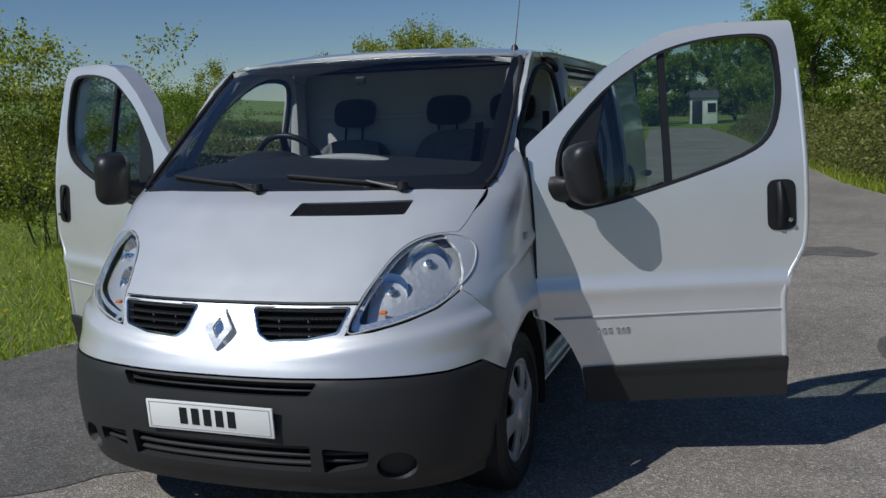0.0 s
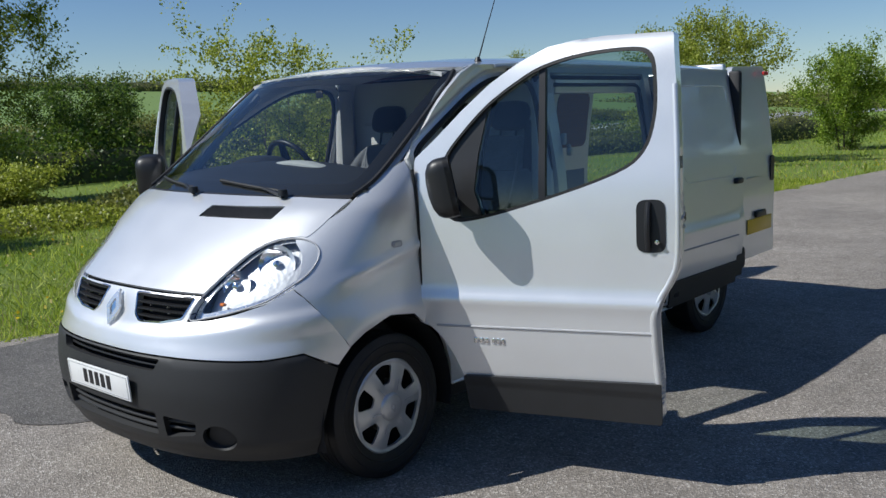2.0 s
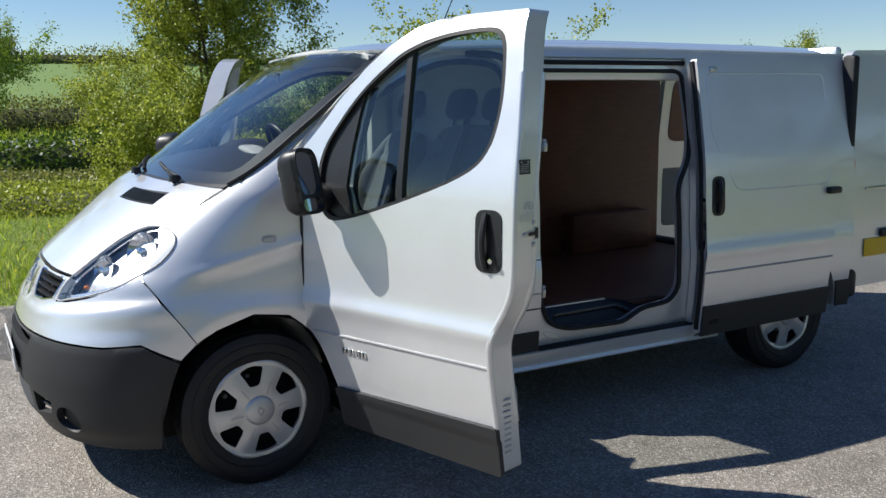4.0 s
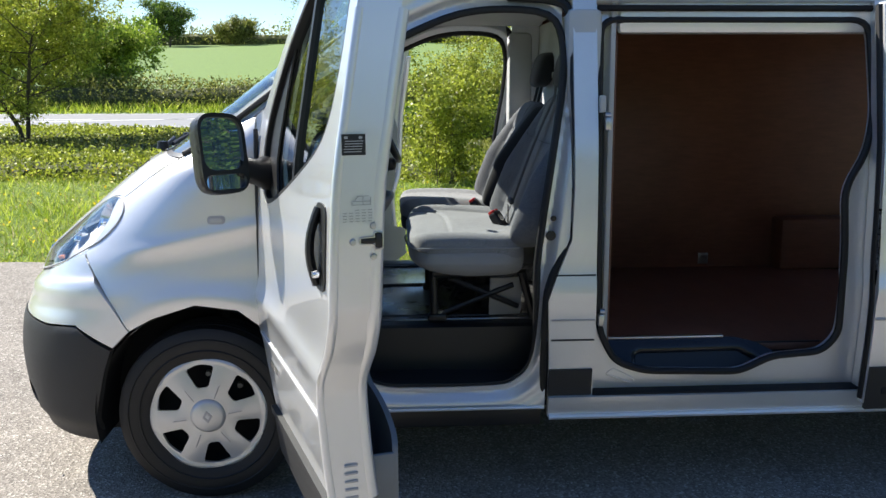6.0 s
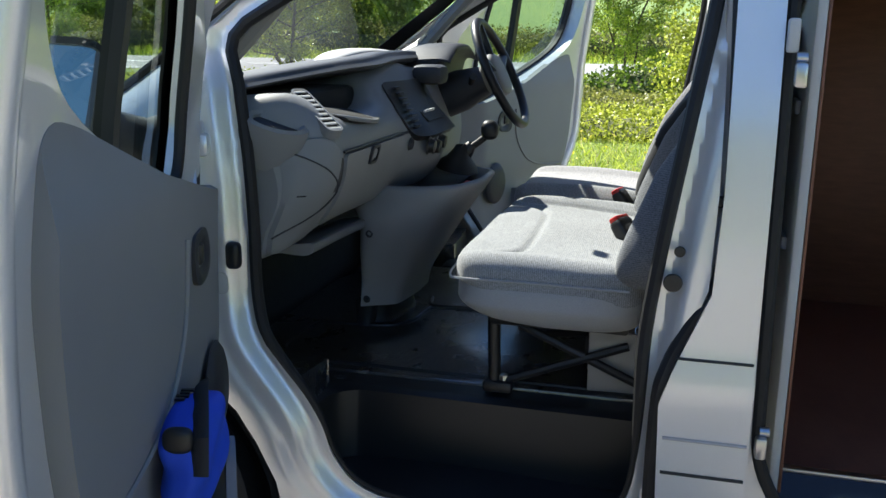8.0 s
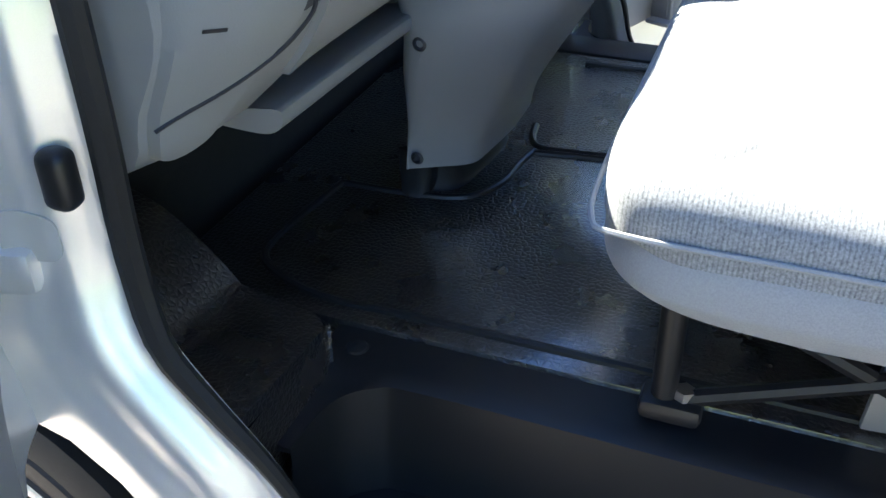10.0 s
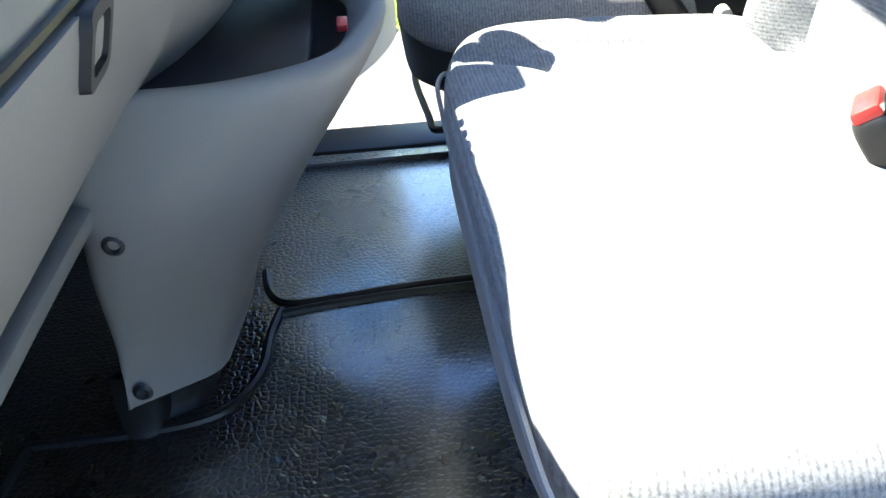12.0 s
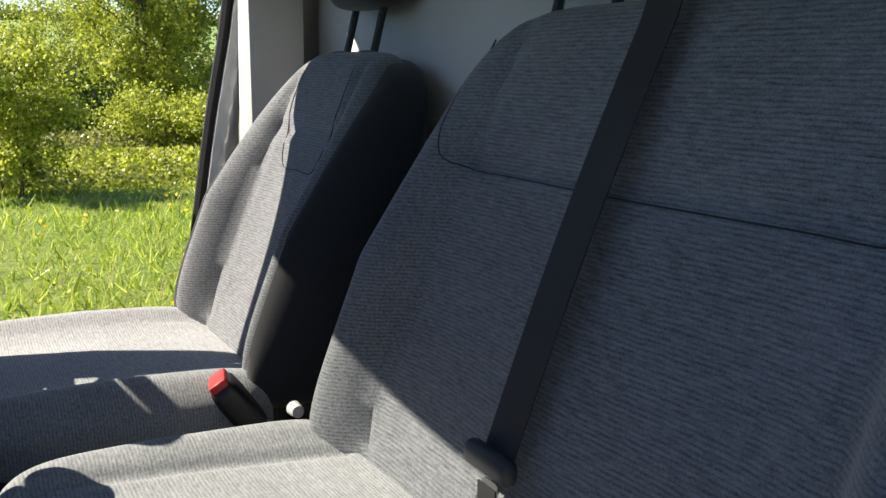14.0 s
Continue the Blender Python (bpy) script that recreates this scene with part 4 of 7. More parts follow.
    pocket = rounded([(0.695, 0.39), (0.700, 0.73), (0.725, 0.772), (0.765, 0.755), (0.84, 0.63), (1.10, 0.57), (1.165, 0.55), (1.17, 0.39)], 0.035)
    part("door_pocket", sheet(densify(pocket, 0.02), lambda y, z: (s * (0.752 - 0.045 * np.sin(np.clip((y - 0.70) / 0.49, 0, 1) * math.pi) ** 0.5), y, z), 0.022, thick=0.016, out=(-s, 0, 0), back=(s, 0, 0)), TRIM, door, "grey door pocket")
    part("pocket_end", join(block((s * 0.775, 0.707, 0.565), (0.07, 0.016, 0.36), 0.006), block((s * 0.775, 1.160, 0.465), (0.07, 0.016, 0.14), 0.006), block((s * 0.765, 0.915, 0.395), (0.08, 0.50, 0.014), 0.005)), TRIM, door)
    part("speaker", moved(lathe([(0.0, 0.016), (0.050, 0.014), (0.066, 0.008), (0.074, 0.0)], 28, "x"), pose(s * 0.800, 0.565, 0.785, 0, 0, 180 if s > 0 else 0) @ Matrix.Diagonal((1, 1, 1.22, 1))), TRIM_DARK, door, "dark oval speaker grille")
    moon = spline([(0.60, 1.095), (0.645, 1.098), (0.678, 1.085), (0.676, 1.02), (0.640, 1.005), (0.590, 1.018), (0.577, 1.055)], 4, True)
    part("inner_handle", sheet(densify(moon, 0.008), lambda y, z: (s * (0.795 + 0.5 * np.clip(0.035 - np.hypot(y - 0.625, z - 1.05), 0, 1)), y, z), 0.008, thick=0.012, out=(-s, 0, 0), back=(s, 0, 0)), TRIM_DARK, door, "dark recessed inner door handle")
    part("handle_lever", block((s * 0.798, 0.640, 1.058), (0.010, 0.034, 0.036), 0.006), BLACK, door)
    part("lining_crease", tube([(s * (float(wide(z)) - 0.1315), y, z) for y, z in spline([(0.715, 1.10), (0.722, 1.00), (0.755, 0.93), (0.83, 0.86), (0.95, 0.82), (1.14, 0.80)], 5)], 0.005, 6), TRIM, door)
    # shut face: stickers, latch, drain slots
    face = lambda y, z: pose(s * (float(wide(z)) - 0.031), y, z, 0, 0, 180)
    part("warning_label", block((0, 0, 0), (0.056, 0.002, 0.048), m=face(1.3225, 1.354)), INK, door, "black warning label with fine print")
    part("label_text", join(*[block((0, 0, 0), (0.042, 0.0008, 0.0018), m=face(1.3240, 1.338 + 0.0060 * k)) for k in range(5)] + [block((0, 0, 0), (0.008, 0.0008, 0.006), m=pose(s * (float(wide(1.35)) - 0.048), 1.3240, 1.370)), block((0, 0, 0), (0.008, 0.0008, 0.006), m=pose(s * (float(wide(1.35)) - 0.014), 1.3240, 1.370))]), GREY_INK, door)
    cells = [block((0, 0, 0), (0.009, 0.001, 0.0018), m=pose(s * (0.900 - 0.0150 * i), 1.3246, 1.178 + 0.0065 * j)) for i in range(5) for j in range(5) if i > 1 or j < 4]
    roof = [block((0, 0, 0), (0.042, 0.001, 0.0016), m=pose(s * 0.860, 1.3246, z)) for z in (1.216, 1.224)] + [block((0, 0, 0), (0.028, 0.001, 0.0016), m=pose(s * 0.856, 1.3246, 1.236))]
    posts = [block((0, 0, 0), (0.0016, 0.001, h), m=pose(s * x, 1.3246, z, 0, a, 0)) for x, z, h, a in ((0.882, 1.220, 0.008, 0), (0.838, 1.224, 0.018, 0), (0.872, 1.230, 0.016, s * -35), (0.856, 1.226, 0.018, 0))]
    part("tyre_label", join(*cells, *roof, *posts), GREY_INK, door, "grey printed tyre pressure table with a van outline")
    part("latch", join(block((s * 0.845, 1.3235, 1.131), (0.036, 0.006, 0.013), 0.005), block((s * 0.820, 1.3235, 1.131), (0.018, 0.008, 0.036), 0.006)), INK, door, "black latch slot")
    part("latch_rim", tube([(s * x, 1.3240, z) for x, z in rounded([(0.866, 1.124), (0.866, 1.138), (0.832, 1.140), (0.830, 1.152), (0.811, 1.150), (0.811, 1.112), (0.830, 1.110), (0.832, 1.122)], 0.004)], 0.0025, 6, closed=True), STEEL, door)
    for dx, dz in ((0.882, 1.130), (0.833, 1.166), (0.833, 1.093)):
        part("screw", lathe([(0.0, 0.005), (0.006, 0.0045), (0.0085, 0.0)], 14, "y"), STEEL, door, at=pose(s * dx, 1.3235, dz))
    for k in range(10):
        part("drain_slot", block((s * 0.880, 1.2385, 0.36 + 0.021 * k), (0.034, 0.004, 0.007), 0.002), GREY_INK, door)
    # rolled flanges along the shut face
    for dx, back, r in ((0.004, 0.008, 0.012), (0.104, 0.019, 0.022)):
        part("shut_flange", tube([(s * (float(wide(z)) - dx), y - back, z) for y, z in spline(DOOR[9:18], 4)], r, 10), PAINT, door)
    # check strap and hinges
    for z in (0.86, 1.20):
        part("hinge", block((s * 0.895, 0.222, z), (0.05, 0.05, 0.05), 0.012), PAINT, door)
    # mirror on its arm
    arm = part("mirror_arm", tube([(s * 0.905, 0.345, 1.215), (s * 0.96, 0.385, 1.225), (s * 1.03, 0.415, 1.25)], [0.055, 0.036, 0.034], 12, flat=1.3), BLACK, door, "black mirror arm")
    m_at = pose(s * 1.080, 0.425, 1.290, 9.5, 0, s * 21)
    prof = rounded([(-0.080, -0.13), (-0.080, 0.12), (0.080, 0.13), (0.080, -0.13)], 0.06, 6)
    V, F = [], []
    rings = ((1.0, 0.042), (1.0, 0.0), (0.97, -0.022), (0.86, -0.044), (0.62, -0.060), (0.25, -0.068))
    for f, d in rings:
        V += [(x * f, d, z * f) for x, z in prof]
    n = len(prof)
    for i in range(len(rings) - 1):
        for k in range(n):
            F.append((i * n + k, i * n + (k + 1) % n, (i + 1) * n + (k + 1) % n, (i + 1) * n + k))
    F.append(tuple(range((len(rings) - 1) * n, len(rings) * n)))
    part("mirror_housing", moved((V, F), m_at), BLACK, door, "large black door mirror housing")
    up = rounded([(-0.069, -0.055), (-0.069, 0.108), (0.069, 0.116), (0.069, -0.055)], 0.045, 5)
    lo = rounded([(-0.069, -0.116), (-0.069, -0.068), (0.069, -0.068), (0.069, -0.116)], 0.028, 5)
    part("mirror_rim", moved(sheet(prof, lambda u, v: (u, 0.040 + 0 * u, v), 0.012, [up, lo], 0.02, (0, 1, 0)), m_at), BLACK, door)
    part("mirror_glass", moved(sheet(up, lambda u, v: (u, 0.030 + 0.15 * u * u, v), 0.03, out=(0, 1, 0)), m_at), MIRROR, door, "mirror glass")
    part("wide_angle_glass", moved(sheet(lo, lambda u, v: (u, 0.030 - 1.2 * u * u, v), 0.012, out=(0, 1, 0)), m_at), MIRROR, door)
    return door


left_door = cab_door(1, 73.5)
cab_door(-1, 68)
badge_bars = join(*[block((0.004, 0.475 + 0.024 * k, 0.603), (0.004, 0.016, 0.024), 0.002) for k in range(3)] + [block((0.004, 0.555 + 0.020 * k, 0.603), (0.004, 0.013, 0.024), 0.002) for k in range(3)])
part("model_badge", moved(badge_bars, pose(0.943, 0, 0)), CHROME, left_door, "small chrome lettering")

# sliding door, run back along the side
slide_out = Matrix.Translation((0.088, 0.995, 0))
SD = rounded([(1.417, 1.795), (1.410, 1.20), (1.412, 0.335), (2.405, 0.345), (2.43, 1.0), (2.425, 1.795)], 0.02)
sliding = part("sliding_door", sheet(densify(SD, 0.02), lambda y, z: (wide(z) + 0.004 + 0.005 * np.exp(-((z - 0.785) / 0.022) ** 2) - 0.006 * np.clip((0.77 - z) / 0.05, 0, 1), y, z), 0.022, thick=0.045, out=(1, 0, 0), back=(-1, 0, 0)), PAINT, van, "silver sliding side door pushed back", at=slide_out)
part("door_trim", sheet([(1.414, 0.325), (1.414, 0.490), (2.412, 0.490), (2.410, 0.335)], on_side(0.010), 0.03, thick=0.02, out=(1, 0, 0)), BUMPER, sliding, "charcoal plastic lower door trim")
part("rubbing_line", tube([(float(wide(0.675) - 0.001), y, 0.675) for y in np.linspace(1.415, 2.415, 8)], 0.006, 6), GREY_INK, sliding)
part("handle_surround", sheet(rounded([(1.455, 0.975), (1.455, 1.185), (1.545, 1.185), (1.545, 0.975)], 0.04), on_side(0.008), 0.008, thick=0.012, out=(1, 0, 0)), BLACK, sliding, "black door handle")
part("handle_grip", tube([(float(wide(z) + 0.010 + 0.02 * math.sin((z - 0.99) / 0.18 * math.pi)), 1.50, z) for z in np.linspace(0.992, 1.168, 9)], 0.013, 8), BLACK, sliding)
part("pressing", tube([(float(wide(z) + 0.004), y, z) for y, z in rounded([(1.47, 1.72), (1.47, 1.40), (1.64, 1.10), (2.38, 1.10), (2.38, 1.72)], 0.05)], 0.004, 6, closed=True), PAINT, sliding)
part("door_lining", sheet(rounded([(1.52, 0.50), (1.52, 1.70), (2.33, 1.70), (2.33, 0.50)], 0.08), on_side(-0.045), 0.05, thick=0.008, out=(-1, 0, 0)), PLY, sliding, "brown plywood door lining")
part("door_seal", tube([(float(wide(z)) - 0.028, 1.416, z) for z in np.linspace(0.36, 1.78, 16)], 0.016, 8), RUBBER, sliding)
part("upper_roller", block((0.80, 1.52, 1.74), (0.10, 0.05, 0.03), 0.008), STEEL, sliding)
part("lower_roller", block((0.88, 1.50, 0.40), (0.12, 0.07, 0.03), 0.008), DARK, sliding)
part("guide_arm", block((0.945, 2.40, 1.06), (0.05, 0.10, 0.04), 0.012), BLACK, sliding)

# the sliding door's recessed frame, seal, step and strikers
frame_out = [(1.40, 1.815), (1.40, 0.37), (2.50, 0.37), (2.50, 1.815)]
jamb = part("side_door_frame", sheet(densify(frame_out, 0.03), on_side(-0.05), 0.02, [densify(SLIDE_LOOP, 0.02)], 0.03, (1, 0, 0)), PAINT, van, "silver sliding door frame")
part("door_seal", tube([(float(wide(z)) - 0.042, y, z) for y, z in SLIDE_LOOP], 0.013, 8, closed=True), RUBBER, jamb, "black rubber door seal")
STEP = plain("glossy_black_moulding", (0.012, 0.013, 0.016), 0.22, grain=200.0, depth=0.06)
part("step_well", block((0.735, 1.90, 0.450), (0.012, 0.92, 0.12), 0.002), BLACK, jamb)
tread = rounded([(1.452, 0.538), (1.99, 0.540), (2.08, 0.522), (2.20, 0.462), (2.14, 0.412), (1.58, 0.410), (1.50, 0.46)], 0.025)
well = rounded([(1.605, 0.486), (2.015, 0.489), (2.085, 0.452), (2.06, 0.419), (1.60, 0.417)], 0.022)
dish_in = lambda y, z: 0.020 * np.clip(1 - nearest(np.stack([y, z], 1), np.array(well))[0] / 0.030, 0, 1) ** 2
part("side_step", sheet(densify(tread, 0.015), lambda y, z: (0.757 + 0.85 * (0.540 - z) - dish_in(y, z), y, z), 0.010, [densify(well, 0.015)], 0.012, (1, 0, 0.6)), STEP, jamb, "glossy black moulded side step")
part("step_recess", sheet(densify(well, 0.02), lambda y, z: (0.748 + 0.55 * (0.540 - z), y, z), 0.02, thick=0.008, out=(1, 0, 0.3)), BLACK, jamb)
part("step_lip", block((0.752, 1.70, 0.541), (0.022, 0.52, 0.010), 0.003), STEEL, jamb, "bare aluminium floor edging")
part("frame_pressing", tube([(float(wide(0.41)) - 0.046, y, z) for y, z in rounded([(1.47, 0.44), (1.50, 0.46), (1.58, 0.415), (1.57, 0.40)], 0.01)], 0.004, 6, closed=True), PAINT, jamb)
part("guide_rail", tube([(float(wide(1.775)) - 0.02, y, 1.775) for y in (1.42, 2.45)], 0.012, 6), DARK, jamb)
part("lower_channel", block((0.90, 1.92, 0.372), (0.07, 1.02, 0.02), 0.004), DARK, jamb)
for y, z in ((1.432, 0.661), (1.437, 1.372)):
    part("striker", block((0.925, y + 0.004, z), (0.03, 0.022, 0.045), 0.006), STEEL, jamb, "steel striker")
    part("striker_pin", lathe([(0.0, 0.02), (0.010, 0.018), (0.010, 0.0)], 12, "y"), STEEL, jamb, at=pose(0.92, 1.432, z + 0.03))
part("striker", block((0.90, 1.425, 1.44), (0.03, 0.02, 0.06), 0.005), LINER, jamb)

# wheels
TYRE = [(0.205, -0.088), (0.225, -0.100), (0.265, -0.108), (0.300, -0.104), (0.322, -0.090), (0.3265, -0.07), (0.328, 0.0), (0.3265, 0.07), (0.322, 0.090), (0.300, 0.104), (0.265, 0.108), (0.225, 0.100), (0.205, 0.088)]


def wheel(s, y):
    at = pose(s * 0.812, y, 0.326, 20 if y > 1 else 8) if s > 0 else pose(s * 0.812, y, 0.326, 0, 0, 180)
    ob = part("wheel", lathe(TYRE, 56, "x"), RUBBER, van, "black tyre with a six-spoke silver wheel cover", at=at)
    for a in (-0.045, -0.015, 0.015, 0.045):
        part("tread_groove", lathe([(0.3285, a - 0.004), (0.321, a - 0.003), (0.321, a + 0.003), (0.3285, a + 0.004)], 56, "x"), DARK, ob)
    for r in (0.245, 0.285):
        part("sidewall_ring", lathe([(r - 0.004, 0.1052), (r, 0.1092), (r + 0.004, 0.1052)], 48, "x"), RUBBER, ob)
    part("inner_rim", lathe([(0.0, -0.02), (0.20, -0.02), (0.208, 0.085)], 40, "x"), DARK, ob)
    holes = []
    for k in range(6):
        a = math.radians(60 * k + 30)
        c, n = Vector((math.cos(a), math.sin(a))), Vector((-math.sin(a), math.cos(a)))
        q = [c * 0.105 + n * 0.020, c * 0.105 - n * 0.020, c * 0.178 - n * 0.052, c * 0.190 - n * 0.012, c * 0.190 + n * 0.012, c * 0.178 + n * 0.052]
        holes.append(densify(rounded([(p.x, p.y) for p in q], 0.012), 0.01))
    ring = [(0.214 * math.cos(k * math.pi / 32), 0.214 * math.sin(k * math.pi / 32)) for k in range(64)]

    def dish(u, v):
        r = np.hypot(u, v)
        ang = np.arctan2(v, u)
        return 0.088 + 0.020 * (1 - (r / 0.214) ** 2) + 0.006 * np.exp(-((r - 0.205) / 0.006) ** 2) + 0.004 * np.cos(6 * ang) * np.clip((r - 0.07) / 0.05, 0, 1), u, v
    part("wheel_cover", sheet(ring, dish, 0.007, holes, 0.012, (1, 0, 0)), WHEEL, ob, "silver plastic wheel cover")
    part("hub_cap", lathe([(0.0, 0.121), (0.050, 0.119), (0.060, 0.114), (0.064, 0.106)], 36, "x"), WHEEL, ob)
    lo = rounded([(0, 0.024), (-0.018, 0), (0, -0.024), (0.018, 0)], 0.004)
    part("hub_badge", sheet(lo, lambda u, v: (0.123 + 0 * u, u, v), 0.004, [[(p[0] * 0.5, p[1] * 0.5) for p in lo]], 0.004, (1, 0, 0)), GREY_INK, ob)
    for k in range(6):
        a = math.radians(60 * k)
        part("spoke_line", tube([(0.1165 - 0.02 * (r / 0.214) ** 2 + 0.006, r * math.cos(a), r * math.sin(a)) for r in (0.075, 0.10, 0.125)], 0.002, 5), GREY_INK, ob)
        part("rim_bolt", lathe([(0.0, 0.02), (0.010, 0.02), (0.012, 0.0)], 6, "x"), STEEL, ob, at=pose(-0.02, 0.125 * math.cos(a + 0.5), 0.125 * math.sin(a + 0.5)))
    return ob


for y in (0.0, 3.20):
    for s in (1, -1):
        wheel(s, y)

# underbody, floor of the load area, lining, bulkhead
part("underbody", block((0, 1.95, 0.33), (1.62, 3.2, 0.06), 0.01), DARK, van)
part("engine_block", block((0, -0.30, 0.55), (0.96, 0.65, 0.60), 0.05), DARK, van)
part("load_floor", block((0.0, 2.58, 0.492), (1.50, 2.20, 0.026), 0.004), PLY, van, "worn brown plywood load floor")
for s in (-1,):
    part("wall_lining", block((s * 0.742, 2.58, 1.15), (0.012, 2.20, 1.36), 0.003), PLY, van, "brown plywood side lining")
part("wall_lining", block((0.815, 3.08, 1.08), (0.012, 1.20, 1.20), 0.003), PLY, van)
for s in (1, -1):
    part("wheel_box", block((s * 0.70, 3.14, 0.645), (0.20, 0.72, 0.28), 0.02), PLY, van, "brown plywood wheel arch box")
    part("upper_side_frame", block((s * 0.775, 2.58, 1.745), (0.05, 2.16, 0.12), 0.02), PAINT, van)
part("lashing_ring", tube([(-0.733, 2.38, 0.545), (-0.723, 2.385, 0.57), (-0.723, 2.415, 0.57), (-0.733, 2.42, 0.545)], 0.006, 6), STEEL, van)
part("lashing_cup", block((-0.734, 2.40, 0.552), (0.006, 0.055, 0.06), 0.002), STEEL, van)
part("bulkhead", block((0, 1.482, 1.15), (1.60, 0.02, 1.32), 0.006), LINER, van, "pale grey steel bulkhead behind the seats")
part("bulkhead_rear", block((0, 1.497, 1.08), (1.58, 0.006, 1.2), 0.002), PLY, van)
for z in (1.02, 1.30, 1.55):
    part("bulkhead_rib", block((0, 1.468, z), (1.40, 0.014, 0.03), 0.006), LINER, van)
part("load_roof_lining", block((0, 2.58, 1.835), (1.56, 2.16, 0.01)), PLY, van)
for y in np.linspace(1.7, 3.55, 5):
    part("roof_bow", block((0, y, 1.82), (1.54, 0.06, 0.03), 0.008), TRIM_DARK, van)

# rear doors, both standing open
for s, ang in ((1, 88), (-1, 92)):
    hinge = Vector((s * 0.90, 3.73, 0))
    rd = rounded([(0.03, 0.42), (0.03, 1.80), (0.10, 1.865), (0.715, 1.88), (0.725, 0.42)], 0.03)
    skin = lambda u, v: (-s * u, -0.10 * np.clip((v - 0.95) / 0.9, 0, 1) ** 1.5, v)
    rdoor = part("rear_door", sheet(densify(rd, 0.03), skin, 0.03, thick=0.05, out=(0, 1, 0), back=(0, -1, 0)), PAINT, van, "silver rear door swung open", at=Matrix.Translation(hinge) @ Matrix.Rotation(radians(-ang * s), 4, "Z"))
    part("door_lining", sheet(rounded([(0.10, 0.60), (0.10, 1.20), (0.66, 1.20), (0.66, 0.60)], 0.05), lambda u, v: (-s * u, -0.054 + 0 * u, v), 0.06, thick=0.006, out=(0, -1, 0)), TRIM, rdoor)
    part("window_blank", sheet(rounded([(0.12, 1.26), (0.12, 1.74), (0.65, 1.74), (0.65, 1.26)], 0.09), lambda u, v: (-s * u, -0.056 - 0.10 * np.clip((v - 0.95) / 0.9, 0, 1) ** 1.5, v), 0.04, thick=0.006, out=(0, -1, 0)), PLY, rdoor, "brown plywood window blank")
    part("handle_surround", sheet(rounded([(0.63, 0.98), (0.63, 1.18), (0.70, 1.18), (0.70, 0.98)], 0.03), lambda u, v: (-s * u, 0.008 + 0 * u, v), 0.01, thick=0.012, out=(0, 1, 0)), BLACK, rdoor)
    if s > 0:
        rp = part("rear_plate", block((-0.40, 0.008, 0.66), (0.50, 0.006, 0.112), 0.003), YELLOW, rdoor, "yellow plate with black characters")
        part("plate_lamp", block((-0.40, 0.012, 0.745), (0.20, 0.03, 0.05), 0.01), BLACK, rdoor)
        part("high_lamp", block((-0.65, -0.06, 1.82), (0.10, 0.02, 0.03), 0.008), RED, rdoor)
        part("rear_badge", block((-0.25, 0.006, 1.03), (0.22, 0.004, 0.018), 0.002), STEEL, rdoor)
    part("rear_pillar", block((s * 0.87, 3.70, 1.10), (0.09, 0.06, 1.46), 0.02), RUBBER, van)
    part("rear_lamp", block((s * 0.89, 3.715, 1.05), (0.06, 0.05, 0.34), 0.02), RED, van, "red rear lamp")
part("rear_bumper", block((0, 3.75, 0.45), (1.86, 0.12, 0.18), 0.04, 3), BUMPER, van, "charcoal rear bumper")
part("rear_header", block((0, 3.68, 1.85), (1.60, 0.06, 0.07), 0.02), PAINT, van)

